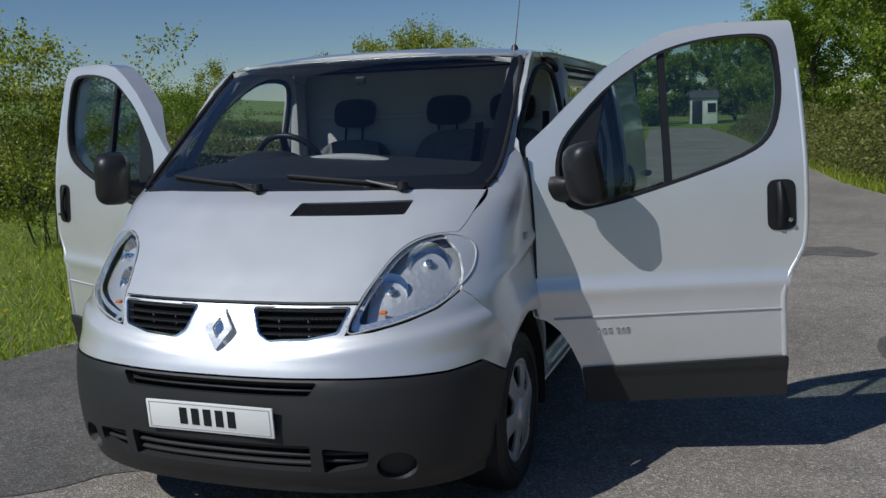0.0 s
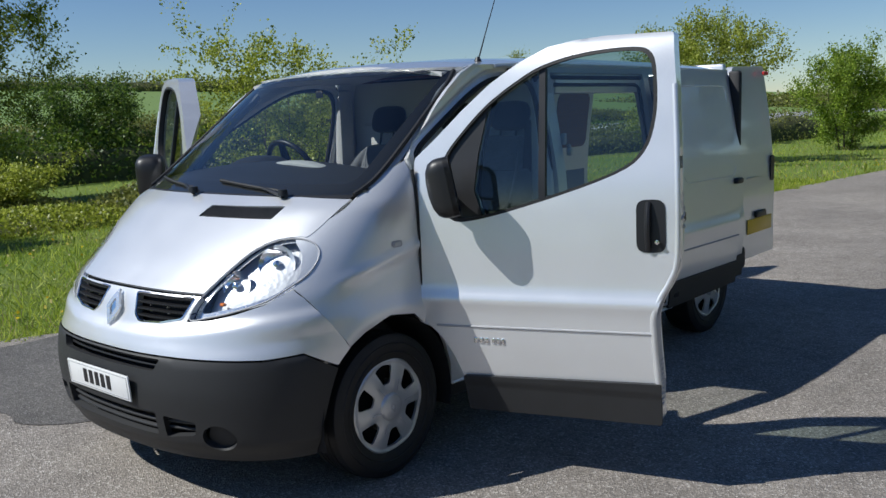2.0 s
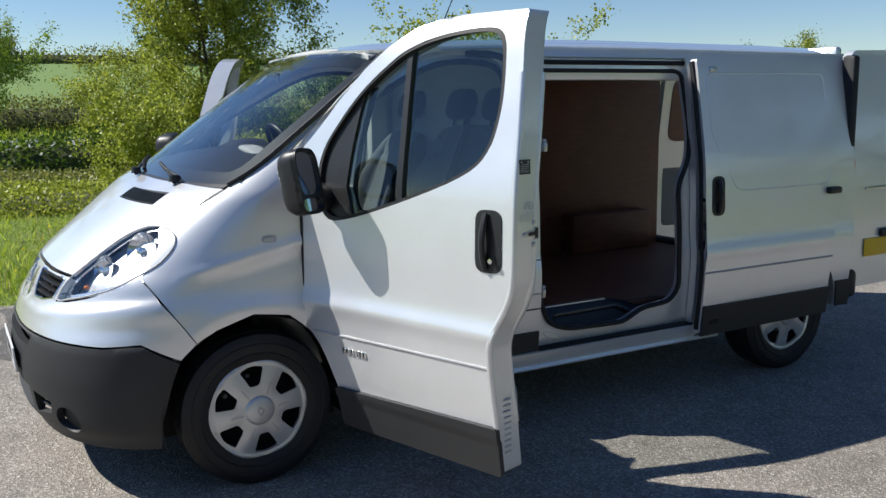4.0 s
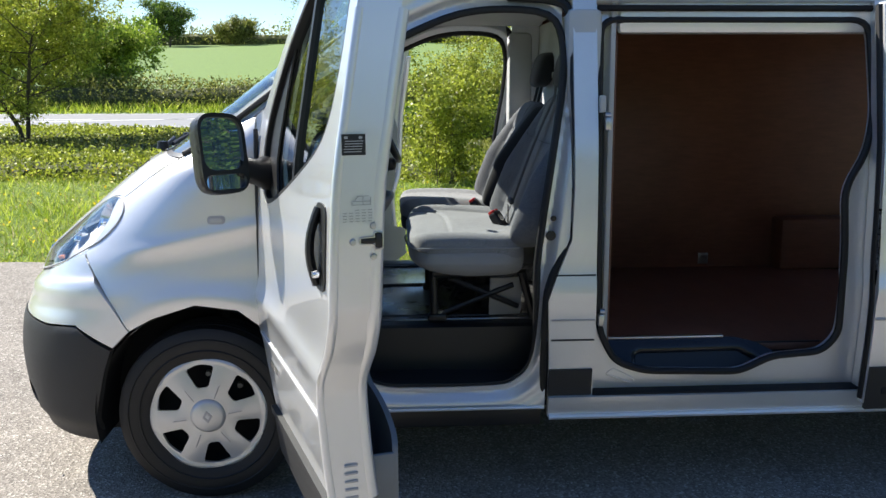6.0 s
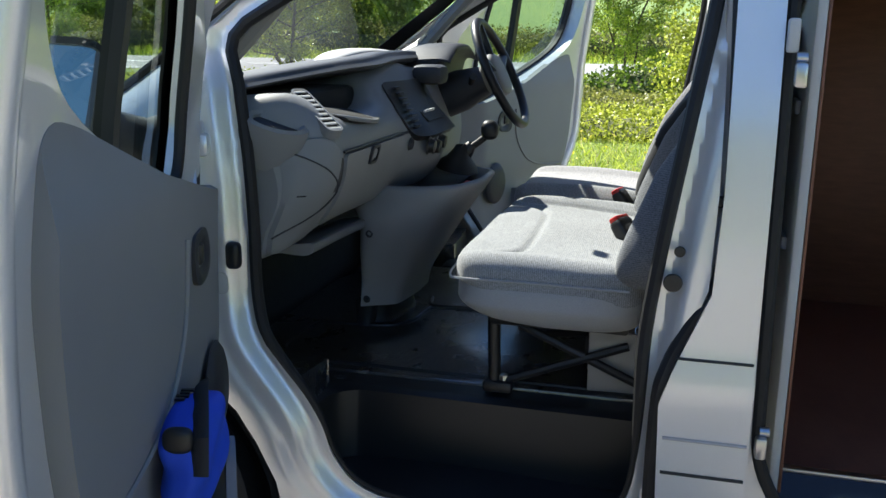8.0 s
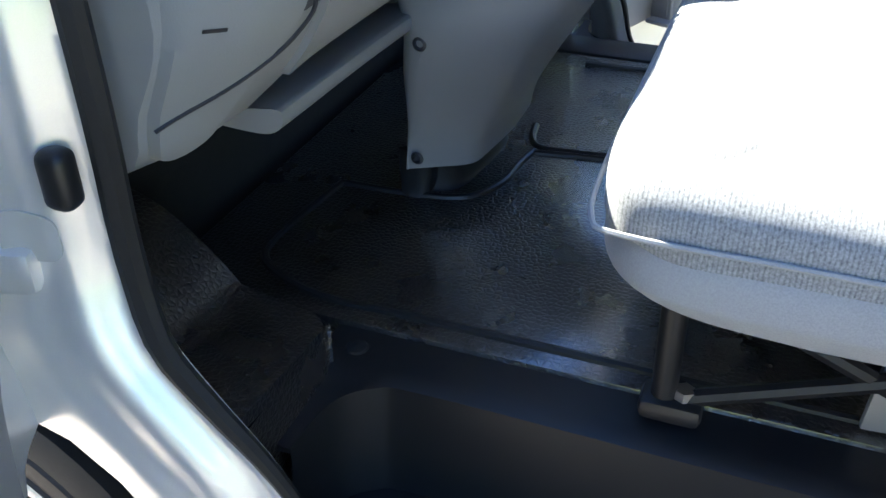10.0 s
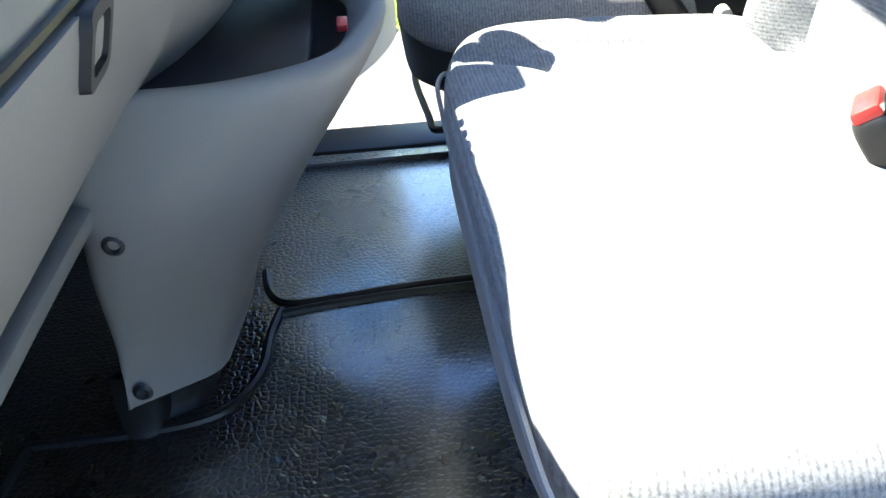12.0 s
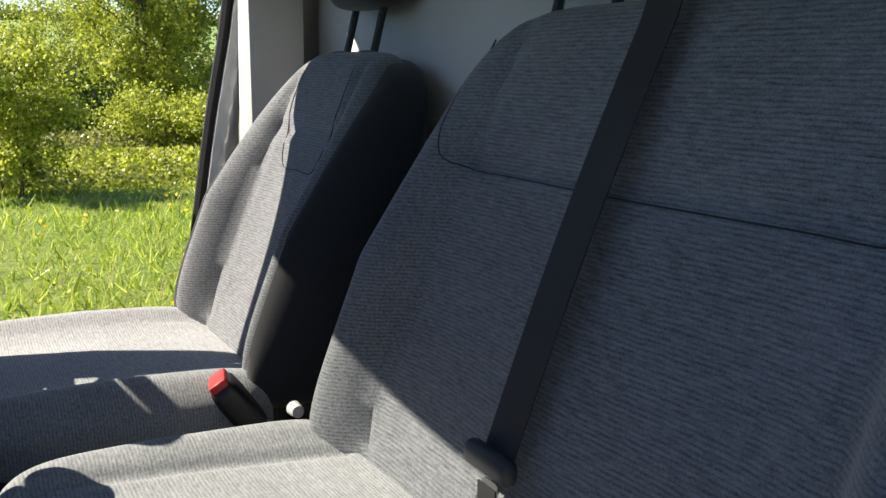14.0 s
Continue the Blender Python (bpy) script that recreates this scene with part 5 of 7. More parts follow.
# ---- cab shell ----
ENTRY = plain("smooth_step_plastic", (0.012, 0.013, 0.015), 0.42, grain=300.0, depth=0.05)
part("cab_floor", block((0.03, 0.78, 0.570), (1.09, 1.36, 0.03), 0.008), MATT, van, "pebbled black moulded cab floor")
part("toe_board", block((0, 0.05, 0.80), (1.50, 0.03, 0.62), 0.004), DARK, van)
for s in (1, -1):
    # wheel box beside the feet, smooth ledge, riser and lower entry step
    box_top = lambda y: np.maximum(0.640, 0.350 + np.sqrt(np.maximum(0.162 - y * y, 0.0)))
    part("wheel_box", sheet(rounded([(0.585, 0.07), (0.592, 0.15), (0.640, 0.405), (0.660, 0.425), (0.86, 0.425), (0.86, 0.07)], 0.012), lambda x, y: (s * x, y, box_top(y) + 0.02 * np.clip((x - 0.66) / 0.2, 0, 1)), 0.02, thick=0.02, out=(0, 0, 1), back=(0, 0, -1)), MATT, van, "pebbled black wheel housing cover")

    def wall(line, top, foot, lean=0.0):
        """An upright skirt that drops from a line of places."""
        V, F = [], []
        for k, (x, y) in enumerate(line):
            for j in range(5):
                f = j / 4
                V.append((s * (x + lean * f), y, top(y) + (foot - top(y)) * f))
        for k in range(len(line) - 1):
            for j in range(4):
                q = (5 * k + j, 5 * k + j + 1, 5 * k + j + 6, 5 * k + j + 5)
                F.append(q if s > 0 else tuple(reversed(q)))
        return V, F
    part("wheel_box_face", wall(spline([(0.586, 0.07), (0.593, 0.15), (0.640, 0.400), (0.655, 0.422), (0.69, 0.426), (0.86, 0.426)], 4), lambda y: float(box_top(np.array(y))) - 0.004, 0.40), MATT, van)
    EDGE = spline([(0.665, 1.31), (0.662, 0.90), (0.660, 0.56), (0.672, 0.495), (0.715, 0.455), (0.80, 0.445)], 5)
    part("entry_ledge", sheet(densify([(0.570, 0.40), (0.570, 1.31)] + EDGE + [(0.80, 0.40)], 0.02), lambda x, y: (s * x, y, 0.577 - 0.010 * np.clip((x - 0.64) / 0.02, 0, 1) ** 2), 0.02, thick=0.008, out=(0, 0, 1), back=(0, 0, -1)), ENTRY, van, "smooth dark ledge above the entry step")
    part("step_riser", wall(EDGE, lambda y: 0.569, 0.395, 0.012), ENTRY, van, "smooth dark step riser")
    part("entry_step", sheet(rounded([(0.63, 0.42), (0.63, 1.30), (0.850, 1.20), (0.850, 0.54)], 0.03), lambda x, y: (s * x, y, 0.396 + 0.008 * np.cos((y - 0.8) * 6)), 0.03, thick=0.02, out=(0, 0, 1)), ENTRY, van, "smooth dark entry step")
    part("entry_back", block((s * 0.70, 1.30, 0.60), (0.34, 0.03, 0.44), 0.01), DARK, van)
    part("floor_plug", lathe([(0.0, 0.004), (0.014, 0.003), (0.016, 0.0)], 14, "z"), DARK, van, at=pose(s * 0.615, 0.445, 0.578))
    part("pillar_lining", block((s * 0.80, 1.37, 1.30), (0.09, 0.13, 0.95), 0.03), LINER, van, "pale grey pillar lining")
    part("pillar_lining", tube([(s * 0.785, 0.21, 1.33), (s * 0.765, 0.42, 1.55), (s * 0.735, 0.64, 1.74)], 0.022, 8), TRIM, van)
    part("anchor_slot", block((s * 0.872, 1.315, 1.13), (0.02, 0.05, 0.022), 0.005), BLACK, van)
    for dz, r in ((0.993, 0.017), (1.055, 0.010)):
        part("blanking_plug", lathe([(0.0, 0.006), (r, 0.005), (r * 1.1, 0.0)], 18, "x"), BLACK, van, at=pose(s * (0.906 if dz < 1 else 0.903), 1.249 if dz < 1 else 1.258, dz - 0.021, 0, 0, 0 if s > 0 else 180))
    part("hinge_plate", join(block((s * 0.914, 0.238, 1.215), (0.020, 0.040, 0.075), 0.006), block((s * 0.914, 0.245, 0.790), (0.020, 0.045, 0.075), 0.006)), PAINT, van)
    part("check_strap", join(tube([(s * 0.895, 0.262, 1.098), (s * 0.915, 0.250, 1.094), (s * 0.950, 0.232, 1.088)], 0.006, 8), moved(lathe([(0.0, 0.014), (0.008, 0.012), (0.011, 0.0)], 12, "x"), pose(s * 0.905, 0.272, 1.100, 0, 0, 0 if s > 0 else 180))), STEEL, van, "steel door check strap")
    part("connector", join(block((s * 0.918, 0.234, 1.132), (0.026, 0.026, 0.055), 0.006), block((s * 0.918, 0.230, 1.165), (0.014, 0.012, 0.012), 0.003)), BLACK, van, "black wiring connector")
    part("hinge_recess", sheet(densify(rounded([(0.248, 0.868), (0.246, 0.925), (0.300, 0.918), (0.302, 0.872)], 0.014), 0.008), lambda y, z: (s * (wide(z) + jamb_form(y, z) + 0.003), y, z), 0.008, thick=0.003, out=(s, 0, 0)), LINER, van)
    part("grommet", block((s * 0.905, 0.313, 0.958), (0.030, 0.032, 0.060), 0.011, 3), BLACK, van)
part("headliner", sheet([(-0.74, 0.62), (0.74, 0.62), (0.76, 1.47), (-0.76, 1.47)], lambda x, y: (x, y, 1.775 + 0.06 * (1 - (x / 0.76) ** 2) + 0.03 * np.clip((y - 0.62) / 0.4, 0, 1)), 0.05, thick=0.02, out=(0, 0, -1)), LINER, van, "pale grey headliner")
part("visor_tag", block((0.061, 0.430, 1.722), (0.050, 0.012, 0.036), 0.004), BLACK, van)

# mouldings in the floor covering
RIDGES = ([(-0.111, 0.487), (-0.053, 0.497), (-0.02, 0.525), (-0.024, 0.602), (-0.044, 0.795), (-0.053, 1.352)],
          [(-0.005, 0.514), (0.043, 0.504), (0.072, 0.501), (0.121, 0.497), (0.172, 0.477), (0.206, 0.439), (0.222, 0.352), (0.226, 0.235)],
          [(0.004, 0.516), (-0.01, 0.602), (-0.024, 0.795), (-0.029, 1.352)],
          [(0.226, 0.235), (0.33, 0.222), (0.44, 0.215), (0.495, 0.245), (0.535, 0.345), (0.537, 0.5), (0.538, 0.85), (0.538, 1.38)],
          [(-0.457, 0.506), (-0.466, 0.843), (-0.476, 1.352)])
for line in RIDGES:
    part("floor_ridge", tube([(x, y, 0.5845) for x, y in spline(line, 5)], 0.0075, 8, flat=1.0), ENTRY, van)
part("far_sill_plate", block((-0.575, 0.86, 0.575), (0.11, 0.90, 0.025), 0.008), BLACK, van)


# ---- seats ----
def pillow(center, size, p=6.0, n=18, shape=None):
    """A stuffed box: a cube drawn out to a rounded form, then shaped."""
    idx, V, F = {}, [], []

    def vert(q):
        k = tuple(round(c, 5) for c in q)
        if k not in idx:
            idx[k] = len(V)
            d = np.array(q, float)
            V.append(d / (np.abs(d) ** p).sum() ** (1 / p))
        return idx[k]
    g = np.linspace(-1, 1, n + 1)
    for axis in range(3):
        for s in (-1, 1):
            a, b = (axis + 1) % 3, (axis + 2) % 3
            for i in range(n):
                for j in range(n):
                    q = []
                    for u, v in ((g[i], g[j]), (g[i + 1], g[j]), (g[i + 1], g[j + 1]), (g[i], g[j + 1])):
                        c = [0, 0, 0]
                        c[axis], c[a], c[b] = s, u, v
                        q.append(vert(c))
                    F.append(tuple(q if s > 0 else reversed(q)))
    V = np.array(V)
    P = V * np.array(size) / 2 + np.array(center)
    if shape is not None:
        P = shape(V, P)
    return [tuple(v) for v in P], F


def gauss(d, w):
    return np.exp(-(d / w) ** 2)


def groove(x, y, line, w):
    return np.exp(-(open_line(x, y, line) / w) ** 2)


def open_line(x, y, line):
    P = np.stack([x, y], 1)
    best = np.full(len(P), 9.0)
    L = np.array(line, float)
    for a, b in zip(L[:-1], L[1:]):
        d = b - a
        t = np.clip(((P - a) @ d) / max(d @ d, 1e-9), 0, 1)
        best = np.minimum(best, np.linalg.norm(P - a - t[:, None] * d, axis=1))
    return best


LEAN = 0.39


def bench_cushion(V, P):
    x, y, z = P[:, 0], P[:, 1].copy(), P[:, 2].copy()
    top = np.clip(V[:, 2], 0, 1) ** 2
    z = z + top * (0.045 * gauss(x + 0.035, 0.055) + 0.026 * gauss(x - 0.695, 0.05) - 0.014 * np.clip((y - 0.95) / 0.2, 0, 1))
    arc = spline([(0.03, 0.78), (0.07, 0.86), (0.16, 0.895), (0.36, 0.905), (0.52, 0.904), (0.575, 0.895), (0.62, 0.86), (0.655, 0.81)], 4)
    z -= top * 0.009 * groove(x, P[:, 1], arc, 0.010)
    z -= top * 0.007 * groove(x, P[:, 1], spline([(0.66, 0.86), (0.64, 0.94), (0.632, 1.01), (0.645, 1.15)], 4), 0.010)
    z -= top * 0.007 * groove(x, P[:, 1], [(0.015, 0.80), (0.03, 0.92), (0.045, 1.15)], 0.010)
    z += top * 0.006 * np.sin((x - 0.05) * 9) * np.sin((P[:, 1] - 0.74) * 7)
    low = np.clip(-V[:, 2], 0, 1)
    front = np.clip(-V[:, 1], 0, 1)
    y += 0.075 * low * front
    z += 0.030 * low * np.clip(-V[:, 1], 0, 1)
    return np.stack([x, y, z], 1)


def back_shape(x0, x1, split):
    deepen = 0.085 if split is not None else 0.110

    def shape(V, P):
        x, y, z = P[:, 0].copy(), P[:, 1].copy(), P[:, 2]
        front = np.clip(-V[:, 1], 0, 1) ** 2
        e = np.minimum(x - x0, x1 - x)
        y -= front * (deepen * gauss(e - 0.040, 0.055) * np.clip((1.42 - z) / 0.26, 0, 1))
        y += front * (0.014 * gauss(e - 0.110, 0.012))
        y += front * 0.008 * gauss(z - 1.285, 0.010) * (e > 0.10)
        if split:
            y += front * 0.010 * gauss(x - split, 0.012)
        y += front * 0.016 * np.sin((z - 0.90) / 0.5 * math.pi) * gauss(e - 0.22, 0.16)
        c = (x0 + x1) / 2
        narrow = 1 - (0.10 if split is not None else 0.20) * np.clip((z - 1.16) / 0.28, 0, 1) ** 1.5
        x = c + (x - c) * narrow
        y += (z - 0.92) * LEAN
        return np.stack([x, y, z], 1)
    return shape


def headrest(seat, x, y, z):
    part("headrest", pillow((x, y, z), (0.26, 0.10, 0.17), 3.2, 10, lambda V, P: P + np.stack([0 * P[:, 0], (P[:, 2] - z) * 0.25, 0 * P[:, 0]], 1)), DARK_CLOTH, seat, "charcoal padded headrest")
    for dx in (-0.055, 0.055):
        part("headrest_post", tube([(x + dx, y - 0.045, z - 0.20), (x + dx, y - 0.005, z - 0.04)], 0.007, 8), BLACK, seat)
        part("post_collar", lathe([(0.007, 0.012), (0.016, 0.010), (0.018, 0.0)], 12, "z"), BLACK, seat, at=pose(x + dx, y - 0.047, z - 0.165))


def belt_buckle(name, base, tip, label):
    """A stalk buckle with its red release button."""
    ob = thing(name, label, "seat belt")
    b, t = Vector(base), Vector(tip)
    d = (t - b).normalized()
    m = Matrix.Translation((b + t) / 2) @ d.to_track_quat("Z", "X").to_matrix().to_4x4()
    l = (t - b).length
    part("buckle_body", moved(pillow((0, 0, 0), (0.040, 0.066, l), 5.0, 8, lambda V, P: P * np.stack([1 + 0 * V[:, 2], 0.86 + 0.14 * V[:, 2], 1 + 0 * V[:, 2]], 1)), m), BLACK, ob)
    part("release_button", moved(block((0, 0, l / 2 - 0.002), (0.028, 0.054, 0.016), 0.005), m), RED, ob, "red release button")
    part("buckle_stalk", tube([b - d * 0.06, b + d * 0.02], 0.008, 8), BLACK, ob)
    return ob


def seam(name, stuffed, line, parent):
    """A thin sewn seam laid along the front of a stuffed form; line holds (x, z) places."""
    S = np.array(stuffed[0])
    path = []
    for x, z in spline(line, 6):
        d2 = (S[:, 0] - x) ** 2 + (S[:, 2] - z) ** 2
        near = d2 < 0.035 ** 2
        if not near.any():
            continue
        y0 = S[near, 1].min()
        near &= S[:, 1] < y0 + 0.05
        w = np.exp(-d2[near] / 0.010 ** 2) + 1e-9
        path.append((x, float((S[near, 1] * w).sum() / w.sum()) - 0.0005, z))
    return part(name, tube(path, 0.0011, 6), DARK_CLOTH, parent, "dark sewn seam")


bench = thing("bench_seat", "grey woven double passenger seat on black legs", "seat")
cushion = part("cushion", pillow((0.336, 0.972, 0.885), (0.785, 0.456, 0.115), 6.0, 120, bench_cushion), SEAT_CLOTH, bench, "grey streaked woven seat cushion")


def skirt_shape(V, P):
    """The plain side of a cushion, drawn in under its front edge and slightly full at mid height."""
    low, front = np.clip(-V[:, 2], 0, 1), np.clip(-V[:, 1], 0, 1)
    y = P[:, 1] + 0.085 * low ** 1.5 * front
    x = P[:, 0] + 0.004 * np.sign(V[:, 0]) * (1 - V[:, 2] ** 2) - 0.055 * low ** 1.3 * V[:, 0]
    return np.stack([x, y, P[:, 2] + 0.018 * low * front], 1)


part("cushion_base", pillow((0.336, 0.974, 0.836), (0.788, 0.459, 0.150), 5.0, 24, skirt_shape), SEAT_SIDE, bench, "plain grey cushion skirt")
bench_back = pillow((0.355, 1.215, 1.170), (0.815, 0.10, 0.59), 6.0, 44, back_shape(-0.0525, 0.7625, 0.0))
part("backrest", bench_back, SEAT_CLOTH_SHADED, bench, "grey streaked woven backrest")
seam("panel_seam", bench_back, [(0.0, 1.43), (0.008, 1.37), (0.022, 1.31), (0.06, 1.276), (0.17, 1.272), (0.36, 1.272), (0.54, 1.272), (0.65, 1.276), (0.688, 1.31), (0.702, 1.37), (0.71, 1.43)], bench)
part("backrest_shell", pillow((0.355, 1.250, 1.150), (0.805, 0.07, 0.52), 7.0, 12, lambda V, P: P + np.stack([0 * P[:, 0], (P[:, 2] - 0.92) * LEAN, 0 * P[:, 0]], 1)), DARK_CLOTH, bench)
piping = spline([(-0.050, 1.16, 0.893), (-0.054, 0.95, 0.897), (-0.052, 0.79, 0.896), (-0.03, 0.752, 0.896), (0.10, 0.744, 0.897), (0.36, 0.743, 0.898), (0.58, 0.743, 0.898), (0.700, 0.752, 0.897), (0.727, 0.79, 0.897), (0.731, 0.95, 0.899), (0.728, 1.16, 0.895)], 5)
part("piping", tube(piping, 0.003, 6), SEAT_SIDE, bench)
part("seat_frame", join(tube([(0.0, 0.845, 0.775), (0.63, 0.845, 0.775), (0.63, 1.15, 0.775), (0.0, 1.15, 0.775)], 0.012, 8, closed=True)), BLACK, bench, "black tubular seat frame")
for x in (0.60, 0.05):
    part("leg", tube([(x, 0.838, 0.785), (x, 0.843, 0.60)], 0.016, 10), BLACK, bench)
    part("foot", block((x, 0.853, 0.598), (0.05, 0.075, 0.03), 0.01), BLACK, bench)
    part("foot_bolt", lathe([(0.0, 0.014), (0.012, 0.013), (0.014, 0.0)], 6, "z"), STEEL, bench, at=pose(x, 0.866, 0.612))
    part("brace", tube([(x, 0.87, 0.612), (x - 0.02, 1.16, 0.72)], 0.011, 8), BLACK, bench)
    part("brace", tube([(x - 0.01, 0.90, 0.755), (x - 0.02, 1.18, 0.63)], 0.011, 8), BLACK, bench)
    part("rear_leg", tube([(x, 1.19, 0.775), (x, 1.24, 0.585)], 0.016, 8), BLACK, bench)
part("mechanism", join(tube([(0.30, 0.93, 0.60), (0.42, 0.95, 0.68), (0.50, 1.05, 0.72)], 0.012, 8), tube([(0.34, 0.86, 0.66), (0.40, 0.90, 0.70)], 0.008, 6), block((0.30, 1.10, 0.62), (0.22, 0.12, 0.14), 0.03)), BLACK, bench)
headrest(bench, 0.52, 1.45, 1.575)
headrest(bench, 0.14, 1.45, 1.575)
PAPER = plain("paper_label", (0.36, 0.36, 0.35), 0.7, spread=0.05)
manual = thing("paper_folder", "pale paper folder standing under the bench seat", "folder")
part("folder", moved(block((0, 0, 0), (0.012, 0.13, 0.16), 0.003), pose(0.56, 1.13, 0.670, 0, 8, 4)), PAPER, manual)

driver_seat = thing("driver_seat", "grey woven driver's seat with charcoal headrest", "seat")


def driver_cushion(V, P):
    x, y, z = P[:, 0], P[:, 1].copy(), P[:, 2].copy()
    top = np.clip(V[:, 2], 0, 1) ** 2
    e = np.abs(x + 0.445)
    z += top * (0.032 * gauss(e - 0.205, 0.05) - 0.012 * np.clip((y - 0.95) / 0.2, 0, 1))
    z -= top * 0.007 * gauss(e - 0.165, 0.010)
    y += 0.07 * np.clip(-V[:, 2], 0, 1) * np.clip(-V[:, 1], 0, 1)
    return np.stack([x, y, z], 1)


part("cushion", pillow((-0.445, 0.945, 0.888), (0.52, 0.45, 0.105), 6.0, 30, driver_cushion), SEAT_CLOTH, driver_seat, "grey streaked woven seat cushion")
part("cushion_base", pillow((-0.445, 0.950, 0.822), (0.524, 0.448, 0.150), 6.0, 18, lambda V, P: np.stack([-0.445 + (P[:, 0] + 0.445) * (1 - 0.10 * np.clip(-V[:, 2], 0, 1)), P[:, 1] + 0.13 * np.clip(-V[:, 2], 0, 1) * np.clip(-V[:, 1], 0, 1), P[:, 2]], 1)), DARK_CLOTH, driver_seat, "charcoal cushion skirt")
driver_back = pillow((-0.445, 1.203, 1.145), (0.475, 0.10, 0.55), 4.5, 36, back_shape(-0.705, -0.185, None))
part("backrest", driver_back, SEAT_CLOTH_SHADED, driver_seat, "grey streaked woven backrest")
seam("panel_seam", driver_back, [(-0.545, 1.40), (-0.55, 1.33), (-0.52, 1.23), (-0.445, 1.222), (-0.37, 1.23), (-0.34, 1.33), (-0.345, 1.40)], driver_seat)
part("backrest_side", pillow((-0.445, 1.222, 1.138), (0.545, 0.11, 0.545), 4.5, 28, back_shape(-0.7175, -0.1725, None)), DARK_CLOTH, driver_seat, "charcoal backrest side")
part("seat_base", block((-0.46, 1.03, 0.655), (0.34, 0.24, 0.24), 0.03), DARK, driver_seat)
headrest(driver_seat, -0.445, 1.44, 1.575)
part("anchor_bolt", lathe([(0.0, 0.02), (0.009, 0.018), (0.011, 0.0)], 14, "x"), LINER, driver_seat, at=pose(-0.15, 1.16, 0.918))
part("lever_bar", tube(spline([(-0.25, 0.86, 0.76), (-0.24, 0.77, 0.735), (-0.30, 0.755, 0.735), (-0.55, 0.755, 0.735), (-0.62, 0.86, 0.76)], 5), 0.006, 8), BLACK, driver_seat, "bent black adjuster bar")
belt_buckle("seat_buckle", (0.365, 1.160, 0.890), (0.332, 1.105, 0.978), "black seat belt buckle with red button on bench")
belt_buckle("seat_buckle", (-0.175, 1.120, 0.880), (-0.190, 1.065, 0.962), "black seat belt buckle with red button beside driver's seat")


def back_y(z, lift=0.0):
    return 1.163 + (z - 0.92) * LEAN - lift


belt = thing("seat_belt", "black seat belt hanging over the bench backrest", "seat belt")
for (xa, za), (xb, zb) in (((0.352, 1.50), (0.330, 1.03)),):
    V, F = [], []
    for k in range(17):
        t = k / 16
        x, z = xa + (xb - xa) * t, za + (zb - za) * t
        y = back_y(min(z, 1.46), 0.016 + 0.008 * math.sin(t * math.pi))
        for w, h in ((-0.024, 0), (0.024, 0), (0.024, 0.0016), (-0.024, 0.0016)):
            V.append((x + w, y + h, z))
    for k in range(16):
        for j in range(4):
            a, b = 4 * k + j, 4 * k + (j + 1) % 4
            F.append((a, b, b + 4, a + 4))
    part("webbing", (V, F), BELT, belt, "black woven webbing")
part("belt_guide", block((0.330, back_y(1.025, 0.024), 1.025), (0.076, 0.020, 0.026), 0.009, 3), TRIM_DARK, belt, "grey belt guide")
part("webbing_tail", block((0.346, back_y(0.955, 0.010), 0.955), (0.030, 0.002, 0.11)), BELT, belt)
tongue = rounded([(-0.014, -0.03), (-0.014, 0.03), (0.014, 0.03), (0.014, -0.03)], 0.006)
part("tongue", sheet(tongue, lambda u, v: (0.336 + u, back_y(0.978 + v, 0.020), 0.978 + v), 0.004, [rounded([(-0.006, -0.018), (-0.006, -0.006), (0.006, -0.006), (0.006, -0.018)], 0.002)], 0.003, (0, -1, 0)), STEEL, belt, "steel belt tongue")
outer_belt = thing("seat_belt", "dark seat belt hanging from the door pillar", "seat belt")
part("webbing", tube([(0.74, 1.33, 1.55), (0.735, 1.30, 1.25), (0.742, 1.29, 0.95), (0.75, 1.30, 0.70)], 0.024, 8, flat=0.08), BELT, outer_belt)
part("tongue", block((0.728, 1.285, 1.135), (0.012, 0.060, 0.05), 0.006), BLACK, outer_belt)

# ---- dashboard ----
dash = thing("dashboard", "two-tone grey moulded dashboard with vents and glovebox", "dashboard")


def loft(sections, n=6):
    """A skin through profiles of equal length, smooth across and along."""
    prof = [np.array([(x, y, z) for y, z in p]) for x, p in sections]
    rows = []
    for a in range(len(prof) - 1):
        for k in range(n):
            t = k / n
            p0, p1, p2, p3 = [prof[min(max(i, 0), len(prof) - 1)] for i in (a - 1, a, a + 1, a + 2)]
            rows.append(0.5 * (2 * p1 + (p2 - p0) * t + (2 * p0 - 5 * p1 + 4 * p2 - p3) * t * t + (3 * p1 - p0 - 3 * p2 + p3) * t ** 3))
    rows.append(prof[-1])
    rows = [np.array(spline([tuple(q) for q in r], 4)) for r in rows]
    m = len(rows[0])
    V = [tuple(q) for r in rows for q in r]
    F = [(i * m + j, i * m + j + 1, (i + 1) * m + j + 1, (i + 1) * m + j) for i in range(len(rows) - 1) for j in range(m - 1)]
    F += [tuple(range(m)), tuple(reversed(range((len(rows) - 1) * m, len(rows) * m)))]
    return V, F


